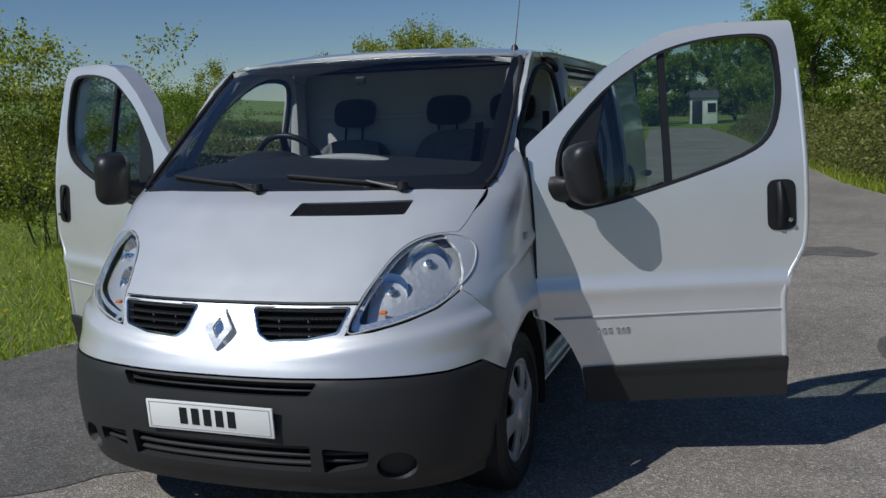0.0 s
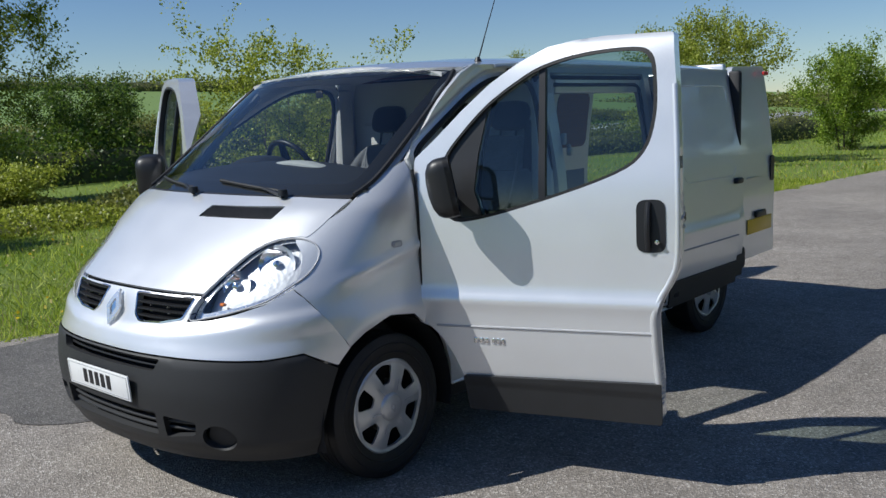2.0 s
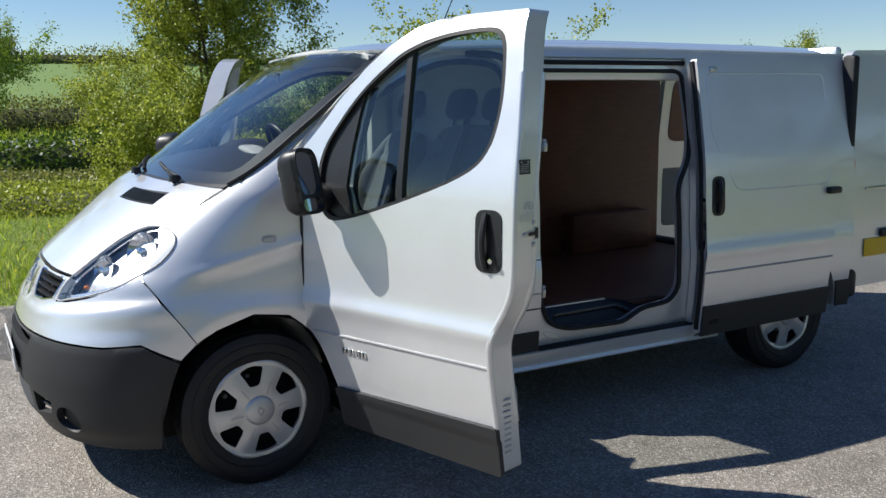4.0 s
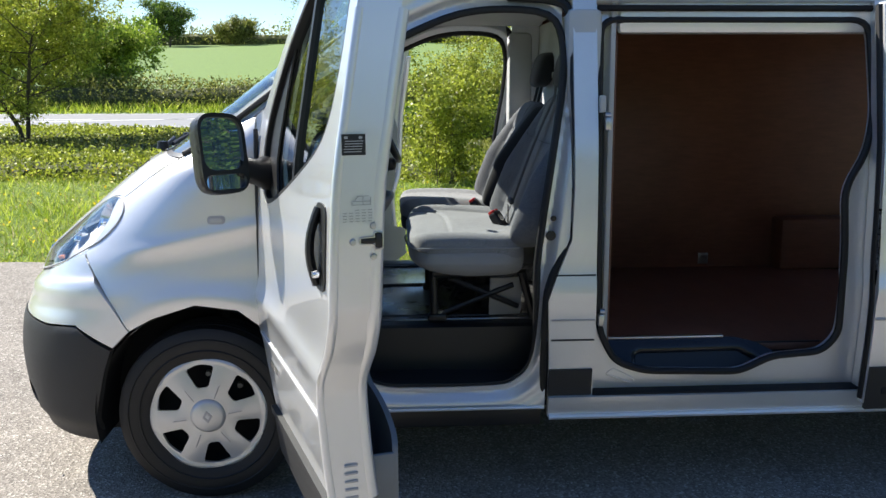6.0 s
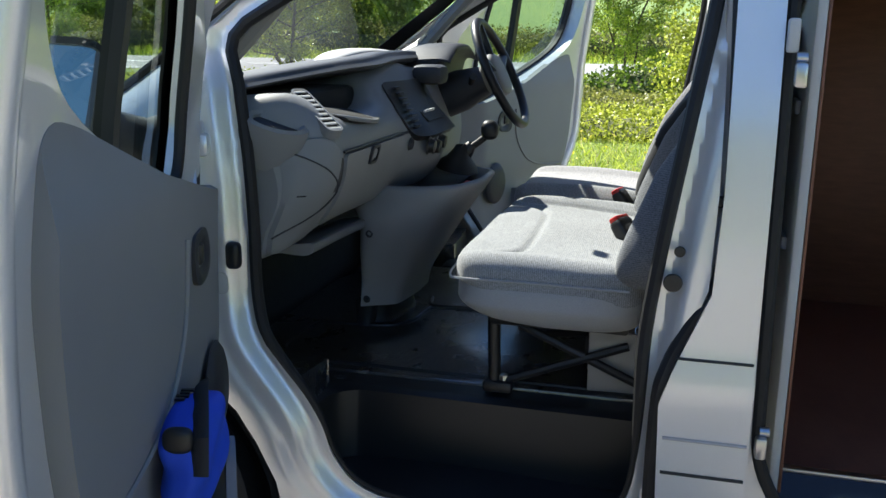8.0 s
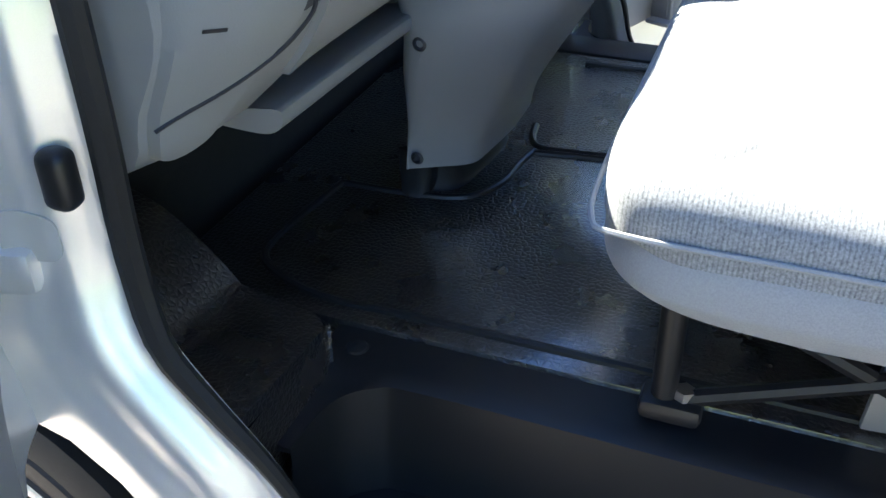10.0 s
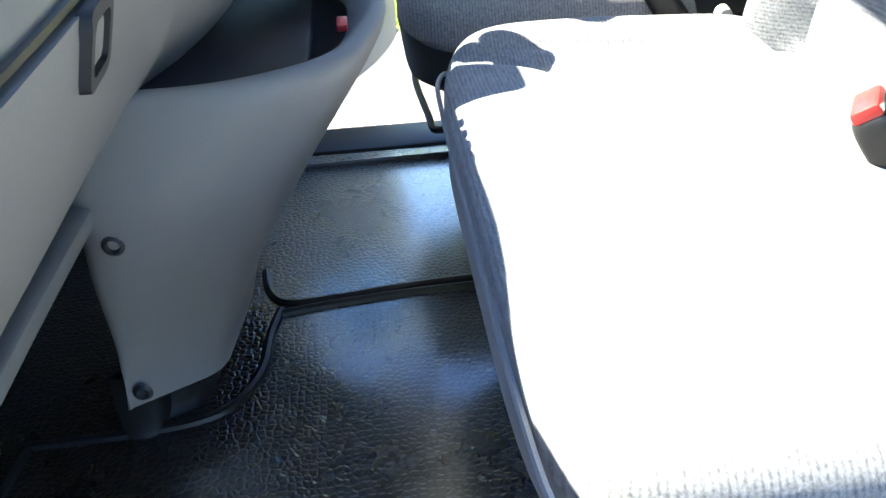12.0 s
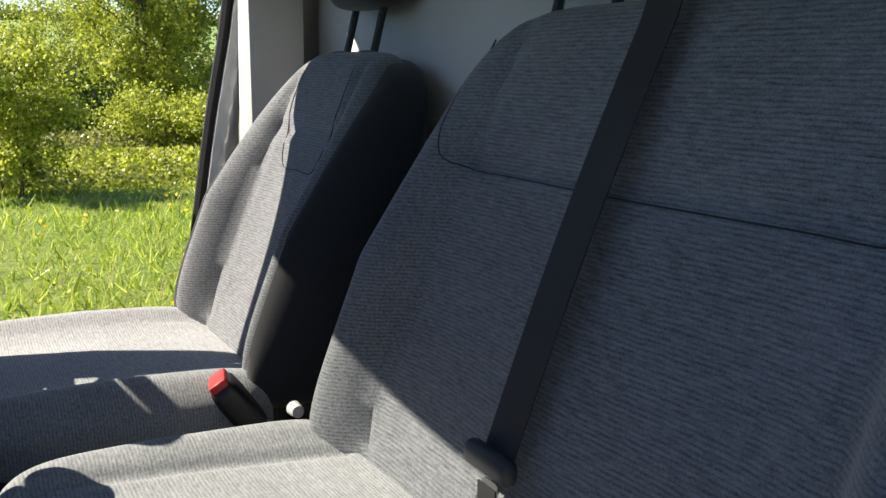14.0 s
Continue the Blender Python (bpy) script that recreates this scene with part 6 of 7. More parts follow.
pad = [(0.84, [(-0.02, 1.285), (0.12, 1.318), (0.26, 1.333), (0.295, 1.322), (0.29, 1.305), (0.10, 1.27)]),
       (0.62, [(-0.10, 1.285), (0.10, 1.325), (0.28, 1.345), (0.315, 1.334), (0.31, 1.315), (0.10, 1.27)]),
       (0.36, [(-0.16, 1.285), (0.10, 1.335), (0.32, 1.362), (0.365, 1.352), (0.36, 1.33), (0.10, 1.28)]),
       (0.20, [(-0.18, 1.285), (0.12, 1.345), (0.35, 1.372), (0.395, 1.360), (0.39, 1.335), (0.10, 1.28)]),
       (-0.02, [(-0.18, 1.285), (0.12, 1.350), (0.34, 1.382), (0.385, 1.370), (0.38, 1.342), (0.10, 1.29)]),
       (-0.45, [(-0.16, 1.285), (0.10, 1.345), (0.32, 1.372), (0.36, 1.362), (0.35, 1.335), (0.10, 1.28)]),
       (-0.84, [(-0.02, 1.285), (0.12, 1.318), (0.26, 1.333), (0.295, 1.322), (0.29, 1.305), (0.10, 1.27)])]
part("dash_top", loft(pad), TRIM_DARK, dash, "charcoal dashboard top pad")
main = [(0.845, [(0.08, 1.26), (0.24, 1.270), (0.33, 1.245), (0.378, 1.17), (0.395, 1.08), (0.362, 1.00), (0.322, 0.930), (0.10, 0.90)]),
        (0.79, [(0.08, 1.27), (0.33, 1.300), (0.415, 1.285), (0.490, 1.215), (0.478, 1.112), (0.405, 1.000), (0.335, 0.928), (0.10, 0.90)]),
        (0.72, [(0.08, 1.24), (0.34, 1.290), (0.440, 1.275), (0.496, 1.195), (0.488, 1.10), (0.425, 0.995), (0.340, 0.935), (0.10, 0.91)]),
        (0.60, [(0.08, 1.19), (0.30, 1.215), (0.440, 1.240), (0.503, 1.185), (0.468, 1.06), (0.415, 0.988), (0.33, 0.95), (0.10, 0.92)]),
        (0.34, [(0.08, 1.19), (0.30, 1.215), (0.440, 1.245), (0.503, 1.185), (0.466, 1.06), (0.415, 0.982), (0.33, 0.945), (0.10, 0.90)]),
        (0.24, [(0.08, 1.26), (0.31, 1.320), (0.410, 1.305), (0.515, 1.175), (0.500, 1.08), (0.435, 1.00), (0.35, 0.95), (0.10, 0.90)]),
        (0.05, [(0.08, 1.27), (0.33, 1.352), (0.415, 1.335), (0.530, 1.180), (0.555, 1.09), (0.500, 1.01), (0.38, 0.95), (0.10, 0.90)]),
        (-0.20, [(0.08, 1.27), (0.32, 1.330), (0.405, 1.310), (0.480, 1.180), (0.490, 1.07), (0.430, 0.98), (0.34, 0.93), (0.10, 0.90)]),
        (-0.55, [(0.08, 1.27), (0.30, 1.310), (0.385, 1.290), (0.440, 1.190), (0.440, 1.06), (0.390, 0.96), (0.32, 0.90), (0.10, 0.88)]),
        (-0.845, [(0.08, 1.26), (0.24, 1.270), (0.33, 1.245), (0.385, 1.17), (0.400, 1.06), (0.372, 0.95), (0.33, 0.885), (0.10, 0.87)])]
part("top_tray", pillow((0.015, 0.285, 1.372), (0.52, 0.10, 0.036), 3.0, 14, lambda V, P: np.stack([P[:, 0], P[:, 1] + 0.35 * (P[:, 0] - 0.015) ** 2 - 0.16 * (P[:, 0] - 0.015), P[:, 2] - 0.35 * (P[:, 0] - 0.015) ** 2], 1)), LINER, dash, "pale grey raised lid on the dashboard top")
part("dash_main", loft(main), TRIM, dash, "grey dashboard moulding")
# Block that fills the hollow under the pad, coloured as its deep shade.
part("recess_shade", block((0.52, 0.22, 1.262), (0.50, 0.30, 0.07), 0.02), DARK, dash)
def dash_front(x, z, skin=loft(main)[0]):
    """The rearmost place of the dashboard moulding at a given place across and height."""
    m = len(spline([tuple((0.0, *q)) for q in main[0][1]], 4))
    rows = np.array(skin).reshape(-1, m, 3)
    xs = -rows[:, 0, 0]

    def at(row, h):
        y, v = row[:, 1], row[:, 2]
        best = 0.1
        for k in range(m - 1):
            lo, hi = sorted((v[k], v[k + 1]))
            if lo <= h <= hi and hi > lo:
                best = max(best, y[k] + (y[k + 1] - y[k]) * (h - v[k]) / (v[k + 1] - v[k]))
        return best
    out = []
    for a, h in zip(np.atleast_1d(x), np.atleast_1d(z)):
        i = int(np.clip(np.searchsorted(xs, -a) - 1, 0, len(xs) - 2))
        f = float(np.clip((-a - xs[i]) / (xs[i + 1] - xs[i] + 1e-9), 0, 1))
        out.append(at(rows[i], h) * (1 - f) + at(rows[i + 1], h) * f)
    return np.array(out)


on_dash = lambda off: lambda x, z: (x, dash_front(x, z) + off, z)
# outboard vent: a slanting strip of pale slats
VENT_TOP, VENT_LOW = Vector((0.716, 0.384, 1.294)), Vector((0.784, 0.508, 1.210))
v_run = (VENT_LOW - VENT_TOP).normalized()
v_side = Vector((0.80, -0.42, 0.0)).normalized()
v_side = (v_side - v_run * v_side.dot(v_run)).normalized()
v_out = v_side.cross(v_run)
v_out = v_out if v_out.z > 0 else -v_out
v_mid, v_len = (VENT_TOP + VENT_LOW) / 2, (VENT_LOW - VENT_TOP).length


def on_vent(lift):
    def place(u, v):
        P = np.array(v_mid + v_out * lift)[:, None] + np.outer(np.array(v_side), u) + np.outer(np.array(v_run), v)
        return P[0], P[1], P[2]
    return place


vent_line = lambda g: densify(rounded([(-0.023 + g, -v_len / 2 + g), (-0.023 + g, v_len / 2 - g), (0.023 - g, v_len / 2 - g), (0.023 - g, -v_len / 2 + g)], 0.018 - g), 0.008)
part("side_vent", sheet(vent_line(0.0), on_vent(0.020), 0.006, [vent_line(0.005)], 0.022, tuple(v_out)), TRIM, dash, "slatted side air vent")
part("side_vent_core", sheet(vent_line(0.004), on_vent(0.016), 0.02, thick=0.004, out=tuple(v_out)), DARK, dash)
for k in range(9):
    m4 = Matrix.Translation(v_mid + v_out * 0.0185 + v_run * (v_len * (0.43 - 0.86 * k / 8))) @ Matrix((v_side, v_run, v_out)).transposed().to_4x4()
    part("vent_slat", block((0, 0, 0), (0.037, 0.0075, 0.002), 0.0008, m=m4), LINER, dash)
# the end module outboard of the glovebox, standing proud of the lid so that a finger groove lies between them
end_out = densify(rounded([(0.768, 1.175), (0.756, 1.085), (0.775, 1.030), (0.778, 0.985), (0.795, 0.945), (0.836, 0.945), (0.842, 1.05), (0.838, 1.20), (0.80, 1.215)], 0.02), 0.01)
part("end_module", sheet(end_out, on_dash(0.014), 0.012, thick=0.03, out=(0, 1, 0), back=(0, -1, 0)), TRIM, dash, "grey end moulding")
lid_out = densify(rounded([(0.262, 1.164), (0.270, 0.985), (0.706, 0.990), (0.700, 1.08), (0.714, 1.164)], 0.022), 0.012)
lid = part("glovebox_lid", sheet(lid_out, on_dash(0.009), 0.014, thick=0.02, out=(0, 1, 0), back=(0, -1, 0)), TRIM, dash, "grey glovebox lid")
part("catch_frame", sheet(rounded([(0.493, 1.118), (0.493, 1.166), (0.551, 1.166), (0.551, 1.118)], 0.013), on_dash(0.016), 0.006, [rounded([(0.501, 1.126), (0.501, 1.158), (0.543, 1.158), (0.543, 1.126)], 0.008)], 0.01, (0, 1, 0), back=(0, -1, 0)), TRIM_DARK, lid)
part("catch_button", sheet(rounded([(0.505, 1.130), (0.505, 1.154), (0.539, 1.154), (0.539, 1.130)], 0.007), on_dash(0.013), 0.006, thick=0.006, out=(0, 1, 0), back=(0, -1, 0)), TRIM, lid)
part("lid_seam", tube([(x, float(dash_front(x, 1.170)[0]) + 0.003, 1.170) for x in np.linspace(0.262, 0.716, 14)], 0.0035, 6), INK, dash)
# Flat sheet, darkened to give the finger groove its shade.
part("groove_shade", sheet(densify(rounded([(0.722, 1.160), (0.708, 1.080), (0.750, 1.076), (0.760, 1.158)], 0.012), 0.01), on_dash(0.004), 0.01, thick=0.004, out=(0, 1, 0), back=(0, -1, 0)), TRIM_DARK, dash, "charcoal sheet painting the shade of the finger groove beside the glovebox lid")
# open shelf below the lid: a near-black sheet paints its shade, over a pale rim
part("shelf_shade", sheet(densify([(0.250, 0.925), (0.250, 0.968), (0.600, 0.980), (0.655, 0.944), (0.655, 0.928)], 0.015), on_dash(0.003), 0.015, thick=0.006, out=(0, 1, 0), back=(0, -1, 0)), DARK, dash, "near-black sheet painting the shade of the open shelf")
part("shelf_rim", loft([(x, [(0.300, 0.898 + d), (0.372, 0.894 + d), (0.398, 0.902 + d), (0.404, 0.918 + d), (0.392, 0.926 + d), (0.310, 0.914 + d)]) for x, d in ((0.672, 0.012), (0.60, 0.010), (0.45, 0.006), (0.235, -0.004))]), TRIM, dash, "grey shelf rim")
# cup recess on the end of the dash
CUP = pose(0.836, 0.392, 1.243, -16, 22, 18) @ Matrix.Diagonal((0.80, 1.30, 1, 1))
part("cup_holder", moved(join(lathe([(0.040, 0.002), (0.047, 0.008), (0.055, 0.002), (0.060, -0.03), (0.052, -0.10)], 32, "z"), lathe([(0.040, 0.002), (0.037, -0.055), (0.0, -0.055)], 32, "z")), CUP), TRIM, dash, "grey oval cup holder")
# Charcoal disc close under the rim, put in for the cup's inner shade.
part("cup_shade", moved(lathe([(0.0, -0.004), (0.036, -0.004), (0.040, -0.006)], 28, "z"), CUP), TRIM_DARK, dash, "charcoal disc painting the shade inside the cup holder")
part("screen_vent", block((0.77, 0.235, 1.340), (0.12, 0.045, 0.012), 0.004), BLACK, dash)
# Solid near-black form whose colour gives the shade inside the open tray.
part("tray_shade", pillow((0.51, 0.435, 1.234), (0.28, 0.105, 0.022), 3.0, 14, lambda V, P: P + np.stack([0 * P[:, 0], 0 * P[:, 0], -0.25 * (P[:, 1] - 0.435) - 0.10 * (0.51 - P[:, 0])], 1)), DARK, dash, "near-black filler painting the shade of the open tray above the glovebox")
part("scoop_lip", tube(spline([(0.648, 0.440, 1.246), (0.60, 0.484, 1.236), (0.51, 0.494, 1.223), (0.42, 0.482, 1.217), (0.374, 0.445, 1.222)], 5), 0.006, 8), TRIM, dash, "pale lip of the open tray")
end_line = [(0.842, 1.190), (0.815, 1.160), (0.785, 1.130), (0.752, 1.100), (0.742, 1.080), (0.762, 1.050), (0.800, 1.015), (0.842, 0.985)]
part("end_cover_line", tube([(x, float(dash_front(x, z)[0]) + 0.0142, z) for x, z in spline(end_line, 4)], 0.0022, 5), TRIM_DARK, dash)
part("end_notch", sheet([(0.818, 1.0805), (0.818, 1.0840), (0.830, 1.0840), (0.830, 1.0805)], on_dash(0.0155), 0.004, thick=0.001, out=(0, 1, 0), back=(0, -1, 0)), INK, dash)
# centre stack: dark vents, radio, dials
stack_y = lambda x, z: np.maximum(0.556 - 0.95 * (z - 1.165) - 0.8 * np.maximum(np.abs(x - 0.04) - 0.10, 0) ** 1.5, dash_front(x, z) + 0.008)
part("stack_panel", sheet(densify(rounded([(-0.16, 1.155), (-0.16, 1.302), (0.232, 1.302), (0.272, 1.215), (0.245, 1.155)], 0.03), 0.015), lambda x, z: (x, stack_y(x, z), z), 0.015, thick=0.02, out=(0, 1, 0.3)), BLACK, dash, "charcoal centre panel")
for k in range(8):
    x, z = 0.190 + 0.004 * k, 1.286 - 0.0145 * k
    part("vent_slat", block((x, float(stack_y(np.array([x]), np.array([z]))[0]) + 0.010, z), (0.044, 0.012, 0.006), 0.002), TRIM_DARK, dash)
part("radio", sheet(rounded([(-0.06, 1.19), (-0.06, 1.285), (0.13, 1.285), (0.13, 1.19)], 0.01), lambda x, z: (x, 0.563 - 0.95 * (z - 1.165), z), 0.02, thick=0.012, out=(0, 1, 0.3)), BLACK, dash, "black radio with silver buttons")
for k in range(4):
    part("radio_button", block((0.02 + 0.028 * k, 0.520, 1.215), (0.018, 0.008, 0.008), 0.002), LINER, dash)
for x, z in ((0.165, 1.124), (0.105, 1.116), (0.045, 1.124)):
    part("dial", moved(lathe([(0.0, 0.020), (0.018, 0.018), (0.021, 0.004), (0.028, 0.0)], 24, "y"), pose(x, 0.550, z, -10)), BLACK, dash, "black heater dial")
part("lighter_socket", moved(lathe([(0.0, 0.004), (0.012, 0.004), (0.014, 0.008), (0.019, 0.0)], 20, "y"), pose(0.262, 0.522, 1.138, -10)), TRIM_DARK, dash)
part("instrument_hood", loft([(x, [(0.20, 1.32), (0.34, 1.385 + h), (0.47, 1.395 + h), (0.50, 1.380 + h), (0.46, 1.345), (0.44, 1.28)]) for x, h in ((-0.26, -0.04), (-0.36, 0.0), (-0.46, 0.008), (-0.56, 0.0), (-0.66, -0.04))]), TRIM_DARK, dash, "charcoal instrument hood")
part("phone_tray", block((-0.13, 0.47, 1.31), (0.10, 0.10, 0.06), 0.02), TRIM_DARK, dash)

# console tower under the dash
tower = thing("centre_console", "grey plastic console tower below the dashboard", "console")
def upright_loft(levels, n=5):
    """A skin through level outlines of equal count, smooth from level to level."""
    rings = [[(x, y, z) for x, y in rounded(pts, r, 5)] for z, pts, r in levels]
    cols = [spline(list(c), n) for c in zip(*rings)]
    rows = list(zip(*cols))
    m = len(rows[0])
    V = [p for r in rows for p in r]
    F = [(i * m + j, i * m + (j + 1) % m, (i + 1) * m + (j + 1) % m, (i + 1) * m + j) for i in range(len(rows) - 1) for j in range(m)]
    return V, F


ring = lambda side, y0, corner, back, far: [(side, y0), (side, corner - 0.10), (side - 0.055, corner), (side - 0.20, back), (far + 0.06, back), (far, back - 0.09), (far, y0)]
CONSOLE = [(0.655, ring(0.262, 0.375, 0.470, 0.490, -0.13), 0.025), (0.700, ring(0.264, 0.375, 0.478, 0.500, -0.13), 0.03), (0.745, ring(0.268, 0.375, 0.500, 0.522, -0.14), 0.035),
           (0.830, ring(0.292, 0.375, 0.535, 0.572, -0.17), 0.045), (0.910, ring(0.306, 0.375, 0.580, 0.622, -0.19), 0.05), (0.980, ring(0.290, 0.345, 0.632, 0.672, -0.20), 0.05),
           (1.012, ring(0.280, 0.345, 0.648, 0.690, -0.20), 0.05), (1.020, ring(0.268, 0.350, 0.636, 0.678, -0.188), 0.05), (1.008, ring(0.256, 0.355, 0.622, 0.664, -0.178), 0.05), (0.985, ring(0.245, 0.360, 0.605, 0.645, -0.165), 0.05)]
part("console_body", upright_loft(CONSOLE), TRIM, tower, "grey console moulding")
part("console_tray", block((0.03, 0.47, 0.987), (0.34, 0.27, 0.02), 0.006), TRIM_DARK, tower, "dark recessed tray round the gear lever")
part("console_skirt", upright_loft([(0.580, ring(0.238, 0.385, 0.442, 0.462, -0.12), 0.03), (0.598, ring(0.226, 0.395, 0.430, 0.450, -0.11), 0.03), (0.668, ring(0.222, 0.400, 0.428, 0.446, -0.10), 0.025)]), RUBBER, tower, "black moulded floor covering turned up under the console")
for x, y, z in ((0.264, 0.392, 0.680), (0.303, 0.415, 0.885)):
    part("screw", moved(lathe([(0.0, -0.003), (0.005, -0.002), (0.007, 0.003), (0.011, 0.0)], 14, "x"), pose(x + 0.001, y, z)), TRIM_DARK, tower)
part("gear_gaiter", moved(lathe([(0.075, 0.0), (0.066, 0.018), (0.045, 0.035), (0.030, 0.055), (0.020, 0.075)], 24, "z"), pose(-0.07, 0.575, 1.025, -12) @ Matrix.Diagonal((1.2, 0.9, 1, 1))), RUBBER, tower, "black gear lever gaiter")
part("tray_button", block((0.070, 0.640, 1.006), (0.034, 0.012, 0.008), 0.002), RED, tower, "red marker on the console rim")
gear = thing("gear_lever", "black gear lever with round knob", "gear lever")
part("lever", tube([(-0.075, 0.58, 1.06), (-0.085, 0.615, 1.09), (-0.085, 0.660, 1.125)], 0.011, 10), BLACK, gear)
part("lever_sleeve", lathe([(0.020, -0.02), (0.024, 0.0), (0.020, 0.02), (0.014, 0.035)], 18, "z"), BLACK, gear, at=pose(-0.080, 0.600, 1.075, -35))
part("knob", pillow((-0.085, 0.675, 1.148), (0.056, 0.056, 0.062), 2.4, 8), BLACK, gear, "round black knob")

# steering wheel
wheel_at = Matrix.Translation((-0.44, 0.635, 1.305)) @ Matrix.Rotation(radians(-64), 4, "X")
steering = thing("steering_wheel", "black steering wheel with a grey centre pad", "steering wheel", wheel_at)
part("rim", tube([(0.188 * math.cos(a), 0.188 * math.sin(a), 0) for a in np.linspace(0, 2 * math.pi, 48, endpoint=False)], 0.0155, 10, closed=True), BLACK, steering)
part("centre_pad", pillow((0, 0.0, -0.012), (0.17, 0.15, 0.05), 3.0, 10), TRIM, steering, "grey airbag pad")
for a in (200, 340, 270):
    c, s = math.cos(radians(a)), math.sin(radians(a))
    part("spoke", tube([(0.05 * c, 0.05 * s, -0.015), (0.18 * c, 0.18 * s, -0.002)], [0.026, 0.018], 8, flat=0.5), BLACK, steering)
column = thing("steering_column", "black steering column shroud with stalks", "steering column")
part("shroud", tube([(-0.44, 0.36, 1.19), (-0.44, 0.50, 1.245), (-0.44, 0.585, 1.28)], [0.075, 0.072, 0.05], 16), TRIM_DARK, column)
for s in (1, -1):
    part("stalk", tube([(-0.44 + s * 0.05, 0.54, 1.27), (-0.44 + s * 0.16, 0.575, 1.30)], [0.009, 0.012], 8), BLACK, column)

# bottle bag in the door pocket
bag = thing("blue_bag", "bright blue cloth bag with black strap in the door pocket", "bag", left_door.matrix_basis.copy())
part("sack", pillow((0.774, 0.815, 0.790), (0.074, 0.205, 0.150), 3.4, 18, lambda V, P: P + 0.004 * np.stack([np.sin(P[:, 2] * 75 + P[:, 1] * 30), np.cos(P[:, 2] * 57 + P[:, 0] * 50), np.sin(P[:, 1] * 48)], 1)), BLUE, bag)
# Dark filler below the bag, added to paint the shade inside the pocket.
part("pocket_shade", pillow((0.790, 0.775, 0.575), (0.042, 0.10, 0.335), 3.0, 10), DARK_CLOTH, bag, "dark filler standing for the shade inside the door pocket")
part("strap", tube([(0.785, 0.722, 0.836), (0.777, 0.750, 0.866), (0.764, 0.81, 0.872), (0.752, 0.86, 0.866), (0.744, 0.902, 0.842), (0.744, 0.914, 0.790)], 0.015, 10, flat=0.35), BELT, bag, "black strap")
part("clip", pillow((0.775, 0.905, 0.842), (0.045, 0.022, 0.040), 3.0, 8), BLACK, bag)
part("print", join(*[block((0.790 + 0.001 * k, 0.785 + 0.012 * k, 0.8705), (0.020 - 0.005 * (k % 2), 0.006, 0.004)) for k in range(4)]), INK, bag)

# ---- trees, hedges and grass ----
YELLOW_LEAF = leaf_material("young_yellow_green_leaves", (0.15, 0.19, 0.018), (0.33, 0.38, 0.038), (0.54, 0.57, 0.11))
GREEN_LEAF = leaf_material("spring_green_leaves", (0.09, 0.16, 0.016), (0.24, 0.35, 0.032), (0.44, 0.53, 0.075))
DARK_LEAF = leaf_material("deep_green_leaves", (0.03, 0.06, 0.010), (0.085, 0.15, 0.02), (0.20, 0.28, 0.04))
OLIVE_LEAF = leaf_material("olive_hedge_leaves", (0.08, 0.095, 0.02), (0.20, 0.22, 0.045), (0.36, 0.36, 0.10))
PALE_LEAF = leaf_material("pale_bud_leaves", (0.16, 0.17, 0.06), (0.30, 0.30, 0.12), (0.45, 0.44, 0.20))
BLADE = leaf_material("grass_blades", (0.14, 0.21, 0.014), (0.34, 0.44, 0.034), (0.62, 0.65, 0.13), 0.6)
DRY_BLADE = leaf_material("dry_grass_stems", (0.22, 0.18, 0.08), (0.40, 0.34, 0.17), (0.55, 0.48, 0.27), 0.7)
BLOSSOM = leaf_material("dandelion_heads", (0.60, 0.42, 0.02), (0.75, 0.58, 0.03), (0.80, 0.74, 0.45), 0.7)


def quad_object(name, Q, mat, parent=None, label=""):
    """Many loose four-sided leaves as one mesh; Q is (n, 4, 3)."""
    Q = np.ascontiguousarray(Q, dtype=np.float32)
    n = len(Q)
    me = bpy.data.meshes.new(name)
    me.vertices.add(4 * n)
    me.vertices.foreach_set("co", Q.ravel())
    me.loops.add(4 * n)
    me.loops.foreach_set("vertex_index", np.arange(4 * n, dtype=np.int32))
    me.polygons.add(n)
    me.polygons.foreach_set("loop_start", np.arange(0, 4 * n, 4, dtype=np.int32))
    me.materials.append(mat)
    me.update(calc_edges=True)
    ob = new(name, me)
    if parent is not None:
        ob.parent = parent
    return tagged(ob, label)


def leaf_quads(rng, P, size, spread=0.4, up=0.25):
    """A pointed leaf at every place in P, turned at random."""
    n = len(P)
    d = rng.normal(size=(n, 3))
    d[:, 2] += up
    d /= np.linalg.norm(d, axis=1)[:, None]
    s = np.cross(d, rng.normal(size=(n, 3)))
    s /= np.linalg.norm(s, axis=1)[:, None] + 1e-9
    L = (size * rng.uniform(0.6, 1.3, n))[:, None]
    nn = np.cross(d, s)
    return np.stack([P, P + d * L * 0.5 + s * L * spread, P + d * L, P + d * L * 0.5 - s * L * spread + nn * L * 0.12], 1)


